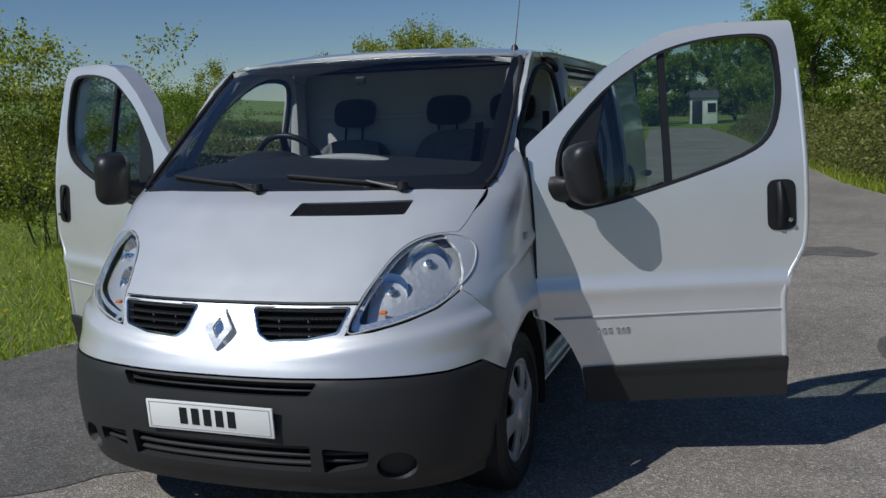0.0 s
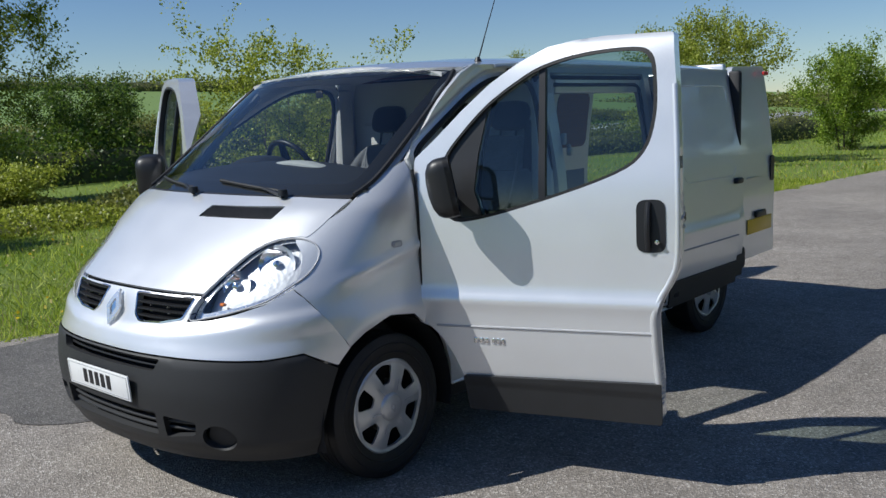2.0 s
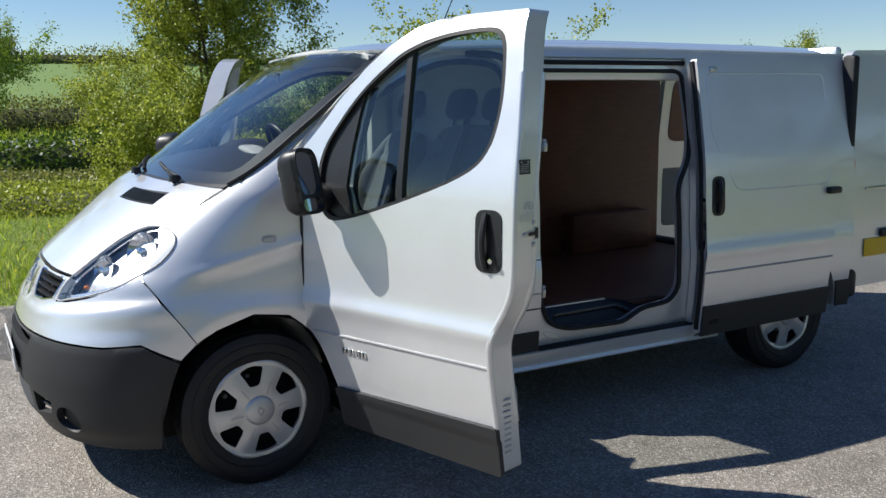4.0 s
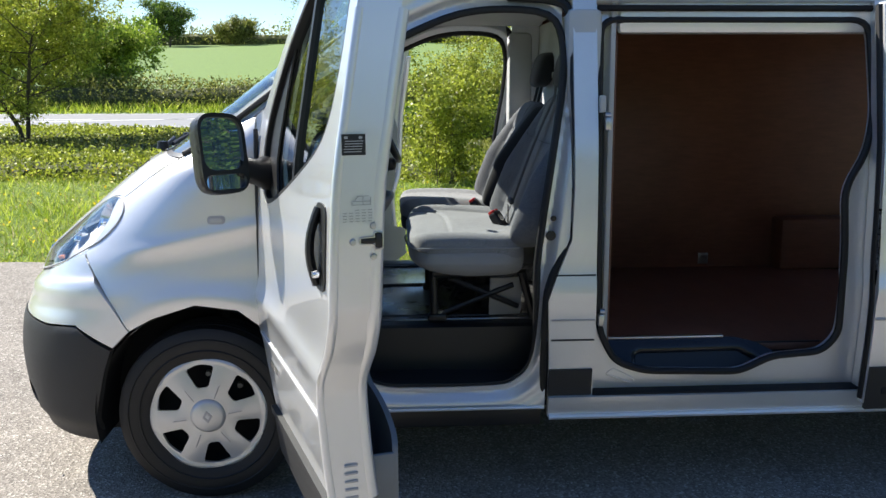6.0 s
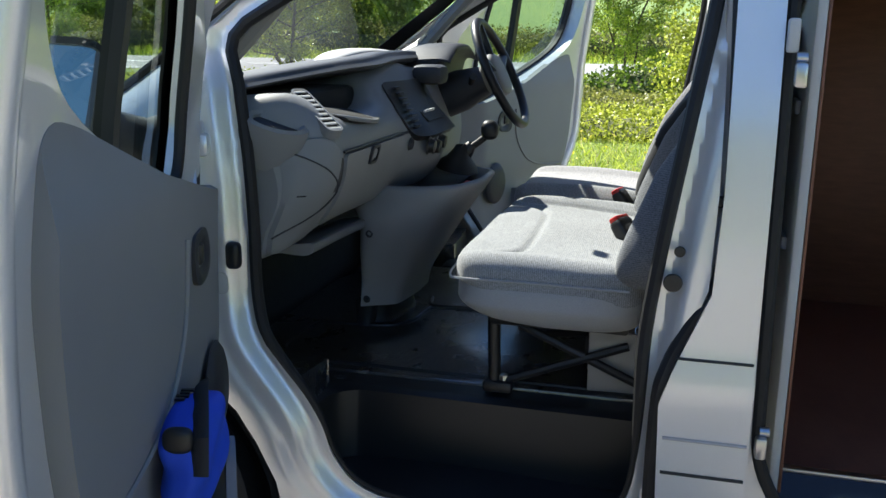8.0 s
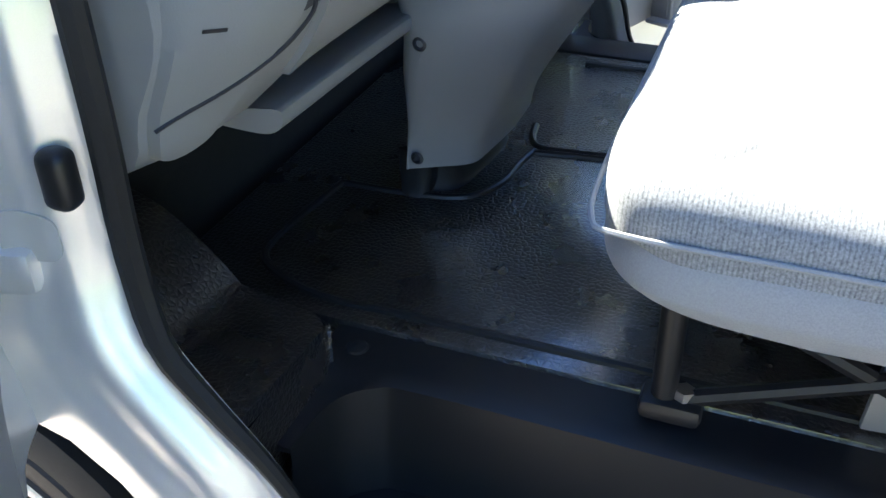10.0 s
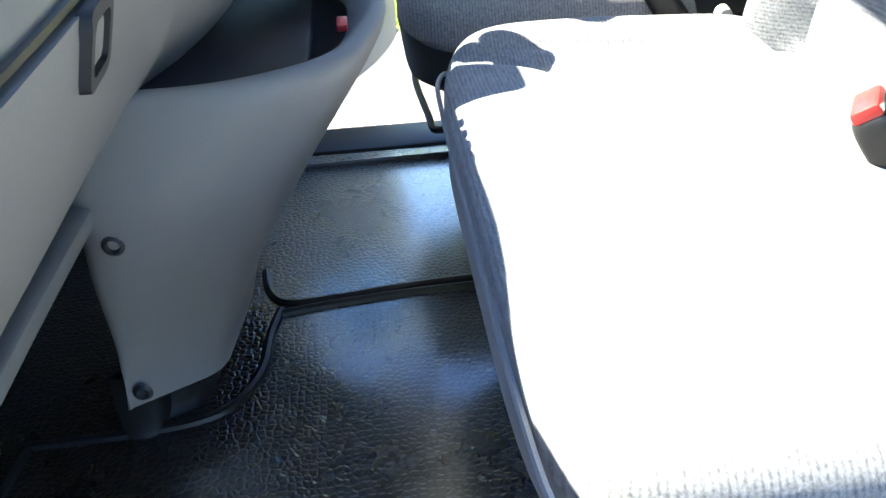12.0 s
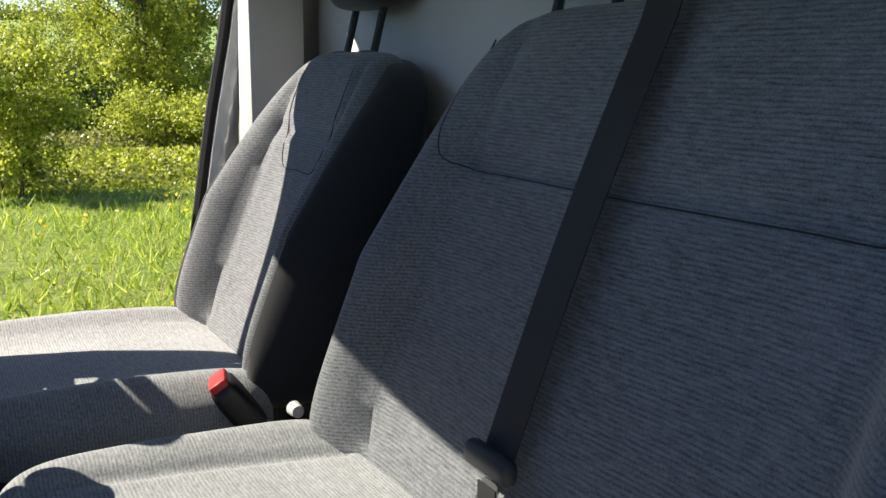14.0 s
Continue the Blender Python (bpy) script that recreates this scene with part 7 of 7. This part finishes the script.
def tree(x, y, h, w, leaf, seed, label, leaves=16000, size=0.08, stems=1, low=0.2, limbs=16, girth=0.02, shape=0.8, ground=-0.03, name="tree", bend=0.05, tuft=0.16):
    """Stems with limbs and twigs, and a crown of loose leaves gathered on the twigs."""
    rng = np.random.default_rng(seed)
    leaves, size = int(leaves * 1.7), size * 0.74
    root = thing(name, label, "tree" if name == "tree" else "bush", at=pose(x, y, ground))
    tubes, places, weights = [], [], []
    for k in range(stems):
        a = 2 * math.pi * (k + rng.uniform(0, 0.6)) / stems
        lean = (0.26 * w if stems > 1 else 0.06 * w) * rng.uniform(0.6, 1.3)
        b0 = np.array([math.cos(a), math.sin(a), 0]) * (0.10 * stems ** 0.5 if stems > 1 else 0)
        top = np.array([math.cos(a) * lean, math.sin(a) * lean, h * rng.uniform(0.80, 0.98)])
        sp = [b0 + (top - b0) * f + rng.normal(size=3) * bend * w * f * (1 - f) * 2 for f in np.linspace(0, 1, 7)]
        sp = np.array(spline(sp, 3))
        r0 = girth * h / stems ** 0.4
        tubes.append(tube(sp, [r0 * (1 - 0.88 * i / (len(sp) - 1)) for i in range(len(sp))], 8))
        nl = max(5, int(limbs / stems ** 0.6))
        for j in range(nl):
            f = low + (0.98 - low) * ((j + rng.uniform(0, 1)) / nl)
            p = sp[int(f * (len(sp) - 1))]
            g = (f - low) / (1 - low)
            reach = w / 2 * (math.sin(math.pi * min(1, g * 0.86 + 0.12)) ** shape) * rng.uniform(0.62, 1.12)
            az = j * 2.4 + rng.uniform(-0.5, 0.5) + k
            rise = reach * rng.uniform(0.15, 0.75)
            d = np.array([math.cos(az), math.sin(az), 0])
            q = [p, p + d * reach * 0.35 + (0, 0, rise * 0.25), p + d * reach * 0.7 + (0, 0, rise * 0.6), p + d * reach + (0, 0, rise)]
            q = [v + rng.normal(size=3) * 0.05 * reach * i for i, v in enumerate(q)]
            q = np.array(spline(q, 3))
            lr = r0 * 0.42 * (1 - f * 0.6)
            tubes.append(tube(q, [lr * (1 - 0.85 * i / (len(q) - 1)) for i in range(len(q))], 5))
            places.append(q[3:])
            weights.append(reach)
            for u in range(5):
                i = int(rng.integers(3, len(q)))
                e = rng.normal(size=3)
                e[2] = abs(e[2]) * 0.9 + 0.15
                e = e / np.linalg.norm(e) * reach * rng.uniform(0.18, 0.55)
                t = np.array([q[i], q[i] + e * 0.5 + rng.normal(size=3) * 0.04, q[i] + e])
                tubes.append(tube(t, [lr * 0.22, lr * 0.14, lr * 0.05], 4))
                places.append(q[i] + np.linspace(0.15, 1.08, 6)[:, None] * e)
                weights.append(np.linalg.norm(e) * 1.5)
        places.append(sp[int(len(sp) * 0.7):])
        weights.append(0.12 * h)
    W = np.array(weights) + 0.02
    pick = rng.choice(len(places), leaves, p=W / W.sum())
    t = rng.uniform(0, 1, leaves)
    pts = np.empty((leaves, 3))
    for i, pl in enumerate(places):
        m = pick == i
        s = t[m] * (len(pl) - 1)
        k = np.minimum(s.astype(int), len(pl) - 2)
        pts[m] = pl[k] + (pl[k + 1] - pl[k]) * (s - k)[:, None]
    pts += rng.normal(size=pts.shape) * tuft * np.array([1, 1, 0.8]) * rng.uniform(0.3, 1.5, (leaves, 1))
    # bring the whole to its height and width
    kz = h / np.percentile(pts[:, 2], 99.7)
    kr = (w / 2) / np.percentile(np.hypot(pts[:, 0], pts[:, 1]), 97)
    pts *= (kr, kr, kz)
    pts[:, 2] = np.maximum(pts[:, 2], 0.05)
    TV, TF = join(*tubes)
    TV = np.array(TV) * (kr, kr, kz)
    part("trunk", (TV, TF), BARK, root)
    quad_object("crown", leaf_quads(rng, pts, size), leaf, root)
    return root


def hedge(line, height, depth, leaf, seed, label, count, size, name="hedge"):
    """A long growth of leaves over a lumpy dark core, along a line of places."""
    rng = np.random.default_rng(seed)
    L = np.array(spline(line, 10))
    root = thing(name, label, "hedge", kind="stuff")
    d = np.gradient(L, axis=0)
    d /= np.linalg.norm(d, axis=1)[:, None]
    side = np.stack([d[:, 1], -d[:, 0], 0 * d[:, 0]], 1)
    V, F, n = [], [], 9
    taper = [min(1, i / 8, (len(L) - 1 - i) / 8) ** 0.6 for i in range(len(L))]
    hh = [taper[int(j)] * height * (0.72 + 0.4 * noise.noise(Vector((p[0] * 0.23, p[1] * 0.23, seed)))) for j, p in enumerate(L)]
    for i, p in enumerate(L):
        for k in range(n):
            a = math.pi * k / (n - 1)
            jit = 1 + 0.35 * noise.noise(Vector((p[0] * 0.8, p[1] * 0.8, k * 0.9 + seed)))
            V.append(p + side[i] * math.cos(a) * depth * 0.3 * jit + np.array([0, 0, max(0, math.sin(a)) * hh[i] * 0.68 * jit - 0.05]))
    for i in range(len(L) - 1):
        for k in range(n - 1):
            F.append((i * n + k, i * n + k + 1, (i + 1) * n + k + 1, (i + 1) * n + k))
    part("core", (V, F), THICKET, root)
    seg = rng.uniform(0, len(L) - 1.001, count)
    i = seg.astype(int)
    f = (seg - i)[:, None]
    base = L[i] + (L[i + 1] - L[i]) * f
    lump = np.array([noise.noise(Vector((p[0] * 0.45, p[1] * 0.45, seed + 7.0))) for p in base[:: max(1, count // 4000)]])
    lump = np.repeat(lump, max(1, count // 4000))[:count]
    a = rng.uniform(0, math.pi, count)
    r = rng.uniform(0.72, 1.06, count) + rng.exponential(0.05, count)
    H = (np.array(hh)[i] * (1 + 0.25 * lump)) * r
    pts = base + side[i] * (np.cos(a) * depth * 0.5 * r)[:, None]
    pts[:, 2] += np.sin(a) * H
    quad_object("foliage", leaf_quads(rng, pts, size), leaf, root)
    return root


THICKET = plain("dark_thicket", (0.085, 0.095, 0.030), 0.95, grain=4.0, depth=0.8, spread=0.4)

# The verge between the lay-by and the main road
tree(-17.2, 4.8, 8.6, 4.9, YELLOW_LEAF, 11, "tall young tree in fresh yellow-green leaf on the verge", 62000, 0.088, stems=4, low=0.05, limbs=64, girth=0.011)
tree(-24.0, 11.5, 3.2, 4.5, DARK_LEAF, 12, "dark dense shrub on the far verge", 14000, 0.10, stems=4, low=0.04, limbs=22, girth=0.013, name="bush")
tree(-7.2, 20.0, 4.05, 4.4, YELLOW_LEAF, 14, "rounded yellow-green tree beside the lay-by", 24000, 0.08, stems=3, low=0.05, limbs=26, girth=0.013)
tree(-5.9, 27.6, 3.4, 3.2, GREEN_LEAF, 15, "full rounded green bush beside the lay-by", 18000, 0.08, stems=4, low=0.04, limbs=24, girth=0.016, name="bush")
tree(-6.2, 35.7, 2.2, 2.0, GREEN_LEAF, 16, "small green bush at the road edge", 6000, 0.09, stems=3, low=0.03, limbs=14, girth=0.016, name="bush")
tree(-8.8, 56.0, 4.4, 4.2, PALE_LEAF, 17, "distant pale tree with few buds", 6000, 0.11, stems=2, low=0.2, limbs=22, girth=0.018, tuft=0.12)
tree(-17.0, 25.0, 3.8, 1.8, YELLOW_LEAF, 18, "slim yellow-green sapling on the verge", 5000, 0.08, stems=1, low=0.1, limbs=16, girth=0.012)
tree(-16.2, -7.3, 4.6, 5.0, YELLOW_LEAF, 19, "spreading tree with a bare trunk and thin new leaves", 30000, 0.07, stems=2, low=0.24, limbs=34, girth=0.02, tuft=0.14)
tree(-26.5, -0.6, 6.4, 5.0, GREEN_LEAF, 20, "many-stemmed tree with light green leaves", 26000, 0.085, stems=5, low=0.12, limbs=28, girth=0.013)
tree(-14.6, 4.4, 1.3, 3.2, YELLOW_LEAF, 21, "bushy yellow-green shrub on the verge", 12000, 0.07, stems=5, low=0.05, limbs=22, girth=0.012, name="bush")
tree(-22.0, 3.3, 3.2, 3.4, YELLOW_LEAF, 22, "low yellow-green shrub on the verge", 12000, 0.075, stems=4, low=0.04, limbs=20, girth=0.014, name="bush")
tree(-7.4, 6.2, 3.35, 3.9, YELLOW_LEAF, 23, "airy spreading tree with thin yellow-green leaves near the lay-by", 11000, 0.062, stems=6, low=0.10, limbs=30, girth=0.010, tuft=0.09)
tree(-16.7, 22.5, 3.2, 3.2, GREEN_LEAF, 24, "round green shrub on the verge", 10000, 0.08, stems=4, low=0.04, limbs=18, girth=0.014, name="bush")
tree(-26.0, -21.0, 6.5, 5.0, GREEN_LEAF, 25, "green tree on the far side of the verge", 12000, 0.10, stems=2, low=0.12, limbs=22, girth=0.016)
tree(-12.5, 30.0, 4.2, 4.6, GREEN_LEAF, 26, "broad green shrub behind the verge", 12000, 0.09, stems=4, low=0.04, limbs=20, girth=0.014, name="bush")
tree(-9.9, 1.5, 1.9, 1.7, YELLOW_LEAF, 27, "upright yellow-green shrub in the scrub", 9000, 0.06, stems=4, low=0.05, limbs=18, girth=0.012, name="bush", tuft=0.10)
hedge([(-11.6, -16, -0.05), (-12.2, -8, -0.05), (-11.4, -2, -0.05), (-11.2, 3, -0.05), (-11.4, 6, -0.05)], 0.55, 2.4, YELLOW_LEAF, 28, "low yellow-green brambles between grass and road", 42000, 0.055, "undergrowth")
hedge([(-15.5, -18, -0.05), (-16.0, -8, -0.05), (-15.2, 0, -0.05), (-15.0, 6, -0.05)], 0.62, 4.0, OLIVE_LEAF, 29, "rough scrub and dead stems below the verge trees", 42000, 0.065, "undergrowth")
hedge([(-20.5, -18, -0.05), (-21.0, -8, -0.05), (-20.5, 0, -0.05)], 0.5, 4.0, YELLOW_LEAF, 30, "pale green weeds beside the main road", 26000, 0.075, "undergrowth")
hedge([(-10.5, 5.0, 0), (-12.5, 9, 0), (-14.5, 15, 0), (-14, 24, 0), (-11, 34, 0), (-10, 48, 0)], 1.5, 2.4, OLIVE_LEAF, 31, "tangled brambles and low scrub on the verge", 22000, 0.08, "undergrowth")
hedge([(-19, -2, 0), (-21, 4, 0), (-22, 12, 0), (-22, 24, 0), (-19, 40, 0)], 1.9, 2.2, DARK_LEAF, 32, "dark undergrowth below the verge trees", 16000, 0.11, "undergrowth")

# The bank and the tall trees along the other side of the lane
hedge([(5.4, 10, 0), (4.5, 14, 0), (3.75, 19, 0), (3.0, 27, 0), (2.2, 35, 0), (1.0, 46, 0)], 1.8, 1.7, OLIVE_LEAF, 33, "overgrown grassy bank along the lane", 50000, 0.06, "bank_growth")
for k, (x, y, h, w, lf) in enumerate(((5.2, 19.0, 11.0, 8.0, DARK_LEAF), (7.4, 15.5, 9.5, 6.0, DARK_LEAF), (8.8, 12.0, 10.5, 6.5, DARK_LEAF), (6.2, 22.0, 9.0, 5.5, GREEN_LEAF), (7.5, 28.0, 10.5, 6.5, DARK_LEAF), (6.8, 36.0, 10.0, 6.5, GREEN_LEAF), (4.2, 42.0, 8.0, 7.5, GREEN_LEAF), (-0.6, 84.0, 8.5, 10.0, GREEN_LEAF), (2.2, 58.0, 7.0, 6.5, GREEN_LEAF), (-6.5, 78.0, 6.5, 8.0, GREEN_LEAF), (-6.6, 70.0, 2.6, 3.2, GREEN_LEAF), (6.4, 25.0, 9.5, 5.5, OLIVE_LEAF), (-12.0, 84.0, 6.0, 9.0, DARK_LEAF))):
    tree(x, y, h, w, lf, 40 + k, ("tall dense dark tree shading the lane", "tall leafy tree beside the lane")[lf is GREEN_LEAF], 26000, 0.10 + 0.0012 * y, stems=2, low=0.42 if k == 0 else 0.08, limbs=30, girth=0.016)
# Added out of view, tall enough to keep sky light off the van's side.
hedge([(9.5, 8, 0), (13, 2, 0), (15, -8, 0), (16, -24, 0), (10, -45, 0), (-6, -60, 0)], 6.0, 4.0, DARK_LEAF, 34, "unseen dense hedge added behind the lay-by to hold back sky light", 16000, 0.2)

for k, (x, y, h, w, lf) in enumerate(((-51, -17, 6.5, 8.0, GREEN_LEAF), (-53, -24, 8.5, 9.5, GREEN_LEAF), (-50, -31, 7.5, 8.5, YELLOW_LEAF), (-54, -39, 9.0, 10.0, GREEN_LEAF), (-49, -47, 7.5, 9.0, GREEN_LEAF))):
    tree(x, y, h, w, lf, 80 + k, ("leafy green tree on the bank across the main road", "yellow-green tree on the bank across the main road")[lf is YELLOW_LEAF], 26000, 0.20, stems=3, low=0.06, limbs=30, girth=0.014, tuft=0.30)

# Beyond the main road: bank, hedgerow, rising field and its trees
def field_height(x):
    f = np.clip((-46 - x) / 174, 0, 1)
    return -0.03 + 0.35 * np.clip((-43.5 - x) / 3, 0, 1) + 11.0 * f ** 1.15


def field(x0, x1, y0, y1, nx, ny):
    X, Y = np.meshgrid(np.linspace(x0, x1, nx), np.linspace(y0, y1, ny), indexing="ij")
    Z = field_height(X) + 0.8 * np.sin(Y * 0.018 + 1.0) * np.clip((-60 - X) / 100, 0, 1)
    V = np.stack([X.ravel(), Y.ravel(), Z.ravel()], 1)
    F = [(i * ny + j, (i + 1) * ny + j, (i + 1) * ny + j + 1, i * ny + j + 1) for i in range(nx - 1) for j in range(ny - 1)]
    return V, [tuple(reversed(f)) for f in F]


CROP = plain("young_crop", (0.15, 0.23, 0.05), 0.95, grain=1.2, depth=0.5, spread=0.2)
tagged(part("field", field(-43.5, -330, -320, 320, 40, 24), CROP), "bright green young crop on the rising field", "field", kind="structure")
hedge([(-48, -130, 0.3), (-47.5, -60, 0.3), (-47, 0, 0.3), (-47, 40, 0.3), (-47, 90, 0.3)], 2.3, 3.6, OLIVE_LEAF, 35, "clipped brown-green hedgerow along the field", 120000, 0.13)
for k, (x, y, h, w, lf) in enumerate(((-178, -42, 9.5, 11, DARK_LEAF), (-182, -30, 6.0, 9, OLIVE_LEAF), (-185, -56, 6.0, 10, OLIVE_LEAF), (-186, -74, 5.0, 14, OLIVE_LEAF), (-180, -100, 9.0, 12, DARK_LEAF), (-186, 8, 7.0, 12, OLIVE_LEAF), (-182, 40, 8.5, 11, DARK_LEAF))):
    tree(x, y, h, w, lf, 60 + k, "distant hedgerow tree on the crest of the field", 7000, 0.45, stems=1, low=0.2, limbs=20, girth=0.03, ground=float(field_height(np.array(x))) - 0.2, tuft=0.6)
for seed, line in ((36, [(-190, -300, 9.5), (-188, -100, 9.0), (-188, 100, 9.0), (-190, 300, 9.5)]), (37, [(-180, 190, 0), (-60, 150, 0), (0, 130, 0), (90, 120, 0)]), (38, [(60, 110, 0), (90, 40, 0), (90, -60, 0), (40, -130, 0), (-60, -170, 0), (-150, -190, 0)])):
    hedge(line, 4.5, 7.0, OLIVE_LEAF, seed, "distant line of woodland along the horizon", 30000, 0.5, "far_woods")


# Grass blades, thick where the verge is nearest
def blades(rng, P, height, width, lean=0.5):
    n = len(P)
    a = rng.uniform(0, 2 * math.pi, n)
    s = np.stack([np.cos(a), np.sin(a), 0 * a], 1) * (width * rng.uniform(0.6, 1.4, n))[:, None]
    H = (height * rng.uniform(0.45, 1.4, n))[:, None]
    b = rng.normal(size=(n, 3)) * lean
    b[:, 2] = 1
    b /= np.linalg.norm(b, axis=1)[:, None]
    return np.stack([P - s, P + s, P + s * 0.25 + b * H, P - s * 0.25 + b * H], 1)


def verge_x(y):
    e = np.array(VERGE_EDGE)
    return np.interp(y, e[:, 1], e[:, 0])


def patchy(P, freq, seed, lo, hi):
    v = np.array([noise.noise(Vector((p[0] * freq, p[1] * freq, seed))) for p in P])
    return np.clip((v - lo) / (hi - lo), 0, 1)


def verge_points(rng, n, y0, y1, depth, keep=0.0, seed=1.0):
    y = rng.uniform(y0, y1, n)
    d = rng.uniform(0, 1, n) ** 1.5 * depth
    P = np.stack([verge_x(y) - d + 0.10 * np.sin(y * 5.1) + 0.06 * np.sin(y * 13.7), y, np.full(n, -0.03)], 1)
    w = patchy(P, 0.9, seed, -0.5, 0.35)
    return P[rng.uniform(0, 1, n) < keep + (1 - keep) * w]


rng = np.random.default_rng(5)
P = verge_points(rng, 120000, -11, 16, 9.0, 0.45)
tagged(quad_object("grass", blades(rng, P, 0.05 + 0.10 * patchy(P, 0.5, 4.0, -0.3, 0.6), 0.006, 0.8), BLADE), "tufted green grass along the verge", "grass", kind="stuff")
P = verge_points(rng, 50000, -30, 60, 24.0, 0.3, 2.0)
tagged(quad_object("grass", blades(rng, P, np.full(len(P), 0.13), 0.012, 0.8), BLADE), "long rough grass further over the verge", "grass", kind="stuff")
P = verge_points(rng, 14000, -11, 30, 14.0, 0.0, 9.0)
tagged(quad_object("dry_grass", blades(rng, P, np.full(len(P), 0.15), 0.004, 0.45), DRY_BLADE), "dry straw stems standing in the grass", "grass", kind="stuff")
P = verge_points(rng, 2600, -11, 20, 12.0, 0.0, 3.0)
P[:, 2] += rng.uniform(0.06, 0.2, len(P))
tagged(quad_object("dandelion", leaf_quads(rng, P, 0.035, 0.5, 1.5), BLOSSOM), "scattered yellow dandelion heads in the grass", "flowers", kind="stuff")
y = rng.uniform(5, 58, 40000)
e = np.array(LANE_EDGE)[::-1]
P = np.stack([np.interp(y, e[:, 1], e[:, 0]) + rng.uniform(0, 1, len(y)) ** 1.4 * 2.2 - 0.05, y, np.full(len(y), -0.03)], 1)
tagged(quad_object("grass", blades(rng, P, np.full(len(P), 0.22), 0.009), BLADE), "long grass along the foot of the bank", "grass", kind="stuff")
x = rng.uniform(-48, -43.5, 30000)
P = np.stack([x, rng.uniform(-70, 70, len(x)), field_height(x)], 1)
tagged(quad_object("grass", blades(rng, P, np.full(len(P), 0.4), 0.03), BLADE), "tall grass on the bank beyond the main road", "grass", kind="stuff")


# Road sign seen from behind, and the small white house at the end of the lane
ALU = plain("weathered_aluminium", (0.62, 0.63, 0.63), 0.5, 0.3, grain=30.0, spread=0.08)
sign = thing("road_sign", "grey-white back of a road sign on two posts", "sign", at=pose(-16.95, 10.35, -0.03, 0, 0, 161))
part("panel", block((0, 0, 1.98), (1.5, 0.012, 1.3), 0.01), ALU, sign)
for z in (1.6, 2.35):
    part("rail", block((0, 0.03, z), (1.42, 0.04, 0.05), 0.005), STEEL, sign)
for x in (-0.5, 0.5):
    part("post", tube([(x, 0.08, 0), (x, 0.08, 2.7)], 0.038, 12), STEEL, sign)

RENDER_WHITE = plain("white_render", (0.80, 0.79, 0.76), 0.9, grain=20.0, spread=0.05)
SLATE = plain("grey_slate", (0.10, 0.10, 0.11), 0.8, grain=6.0, spread=0.25)
house = thing("house", "small white house with a grey roof beyond the lane", "house", at=pose(-3.0, 76, -0.03, 0, 0, 8))
part("wall", block((0, 0, 1.1), (2.0, 4.0, 2.2), 0.02), RENDER_WHITE, house)
part("roof", ([(-1.15, -2.2, 2.15), (1.15, -2.2, 2.15), (1.15, 2.2, 2.15), (-1.15, 2.2, 2.15), (-1.15, 0, 2.8), (1.15, 0, 2.8)], [(0, 1, 5, 4), (2, 3, 4, 5), (0, 4, 3), (1, 2, 5), (3, 2, 1, 0)]), SLATE, house)
w = part("window", block((0.55, -2.0, 1.3), (0.8, 0.06, 0.9), 0.01), WHITE, house)
part("pane", block((0.55, -2.035, 1.3), (0.66, 0.012, 0.76)), DARK, w)
part("door", block((-0.6, -2.01, 0.95), (0.8, 0.06, 1.9), 0.01), TRIM_DARK, house)


# Loose stones on the tarmac
rng = np.random.default_rng(77)
n = 2600
P = np.stack([rng.uniform(-2.4, 5.5, n), rng.uniform(-3.0, 9.0, n), np.zeros(n)], 1)
P = P[rng.uniform(0, 1, len(P)) < 0.25 + patchy(P, 0.7, 6.0, -0.2, 0.5)]
V, F = [], []
for p in P:
    r = 0.003 + 0.006 * rng.uniform() ** 3
    k = len(V)
    a0 = rng.uniform(0, 6.28)
    V += [(p[0] + r * math.cos(a0 + j * 1.57) * rng.uniform(0.7, 1.3), p[1] + r * math.sin(a0 + j * 1.57) * rng.uniform(0.7, 1.3), 0.001) for j in range(4)] + [(p[0], p[1], r * 0.9)]
    F += [(k, k + 1, k + 4), (k + 1, k + 2, k + 4), (k + 2, k + 3, k + 4), (k + 3, k, k + 4)]
STONE = plain("loose_grit", (0.36, 0.33, 0.29), 0.9, grain=40.0, spread=0.4)
tagged(part("grit", (V, F), STONE, smooth=False), "loose grit scattered over the tarmac", "gravel", kind="stuff")
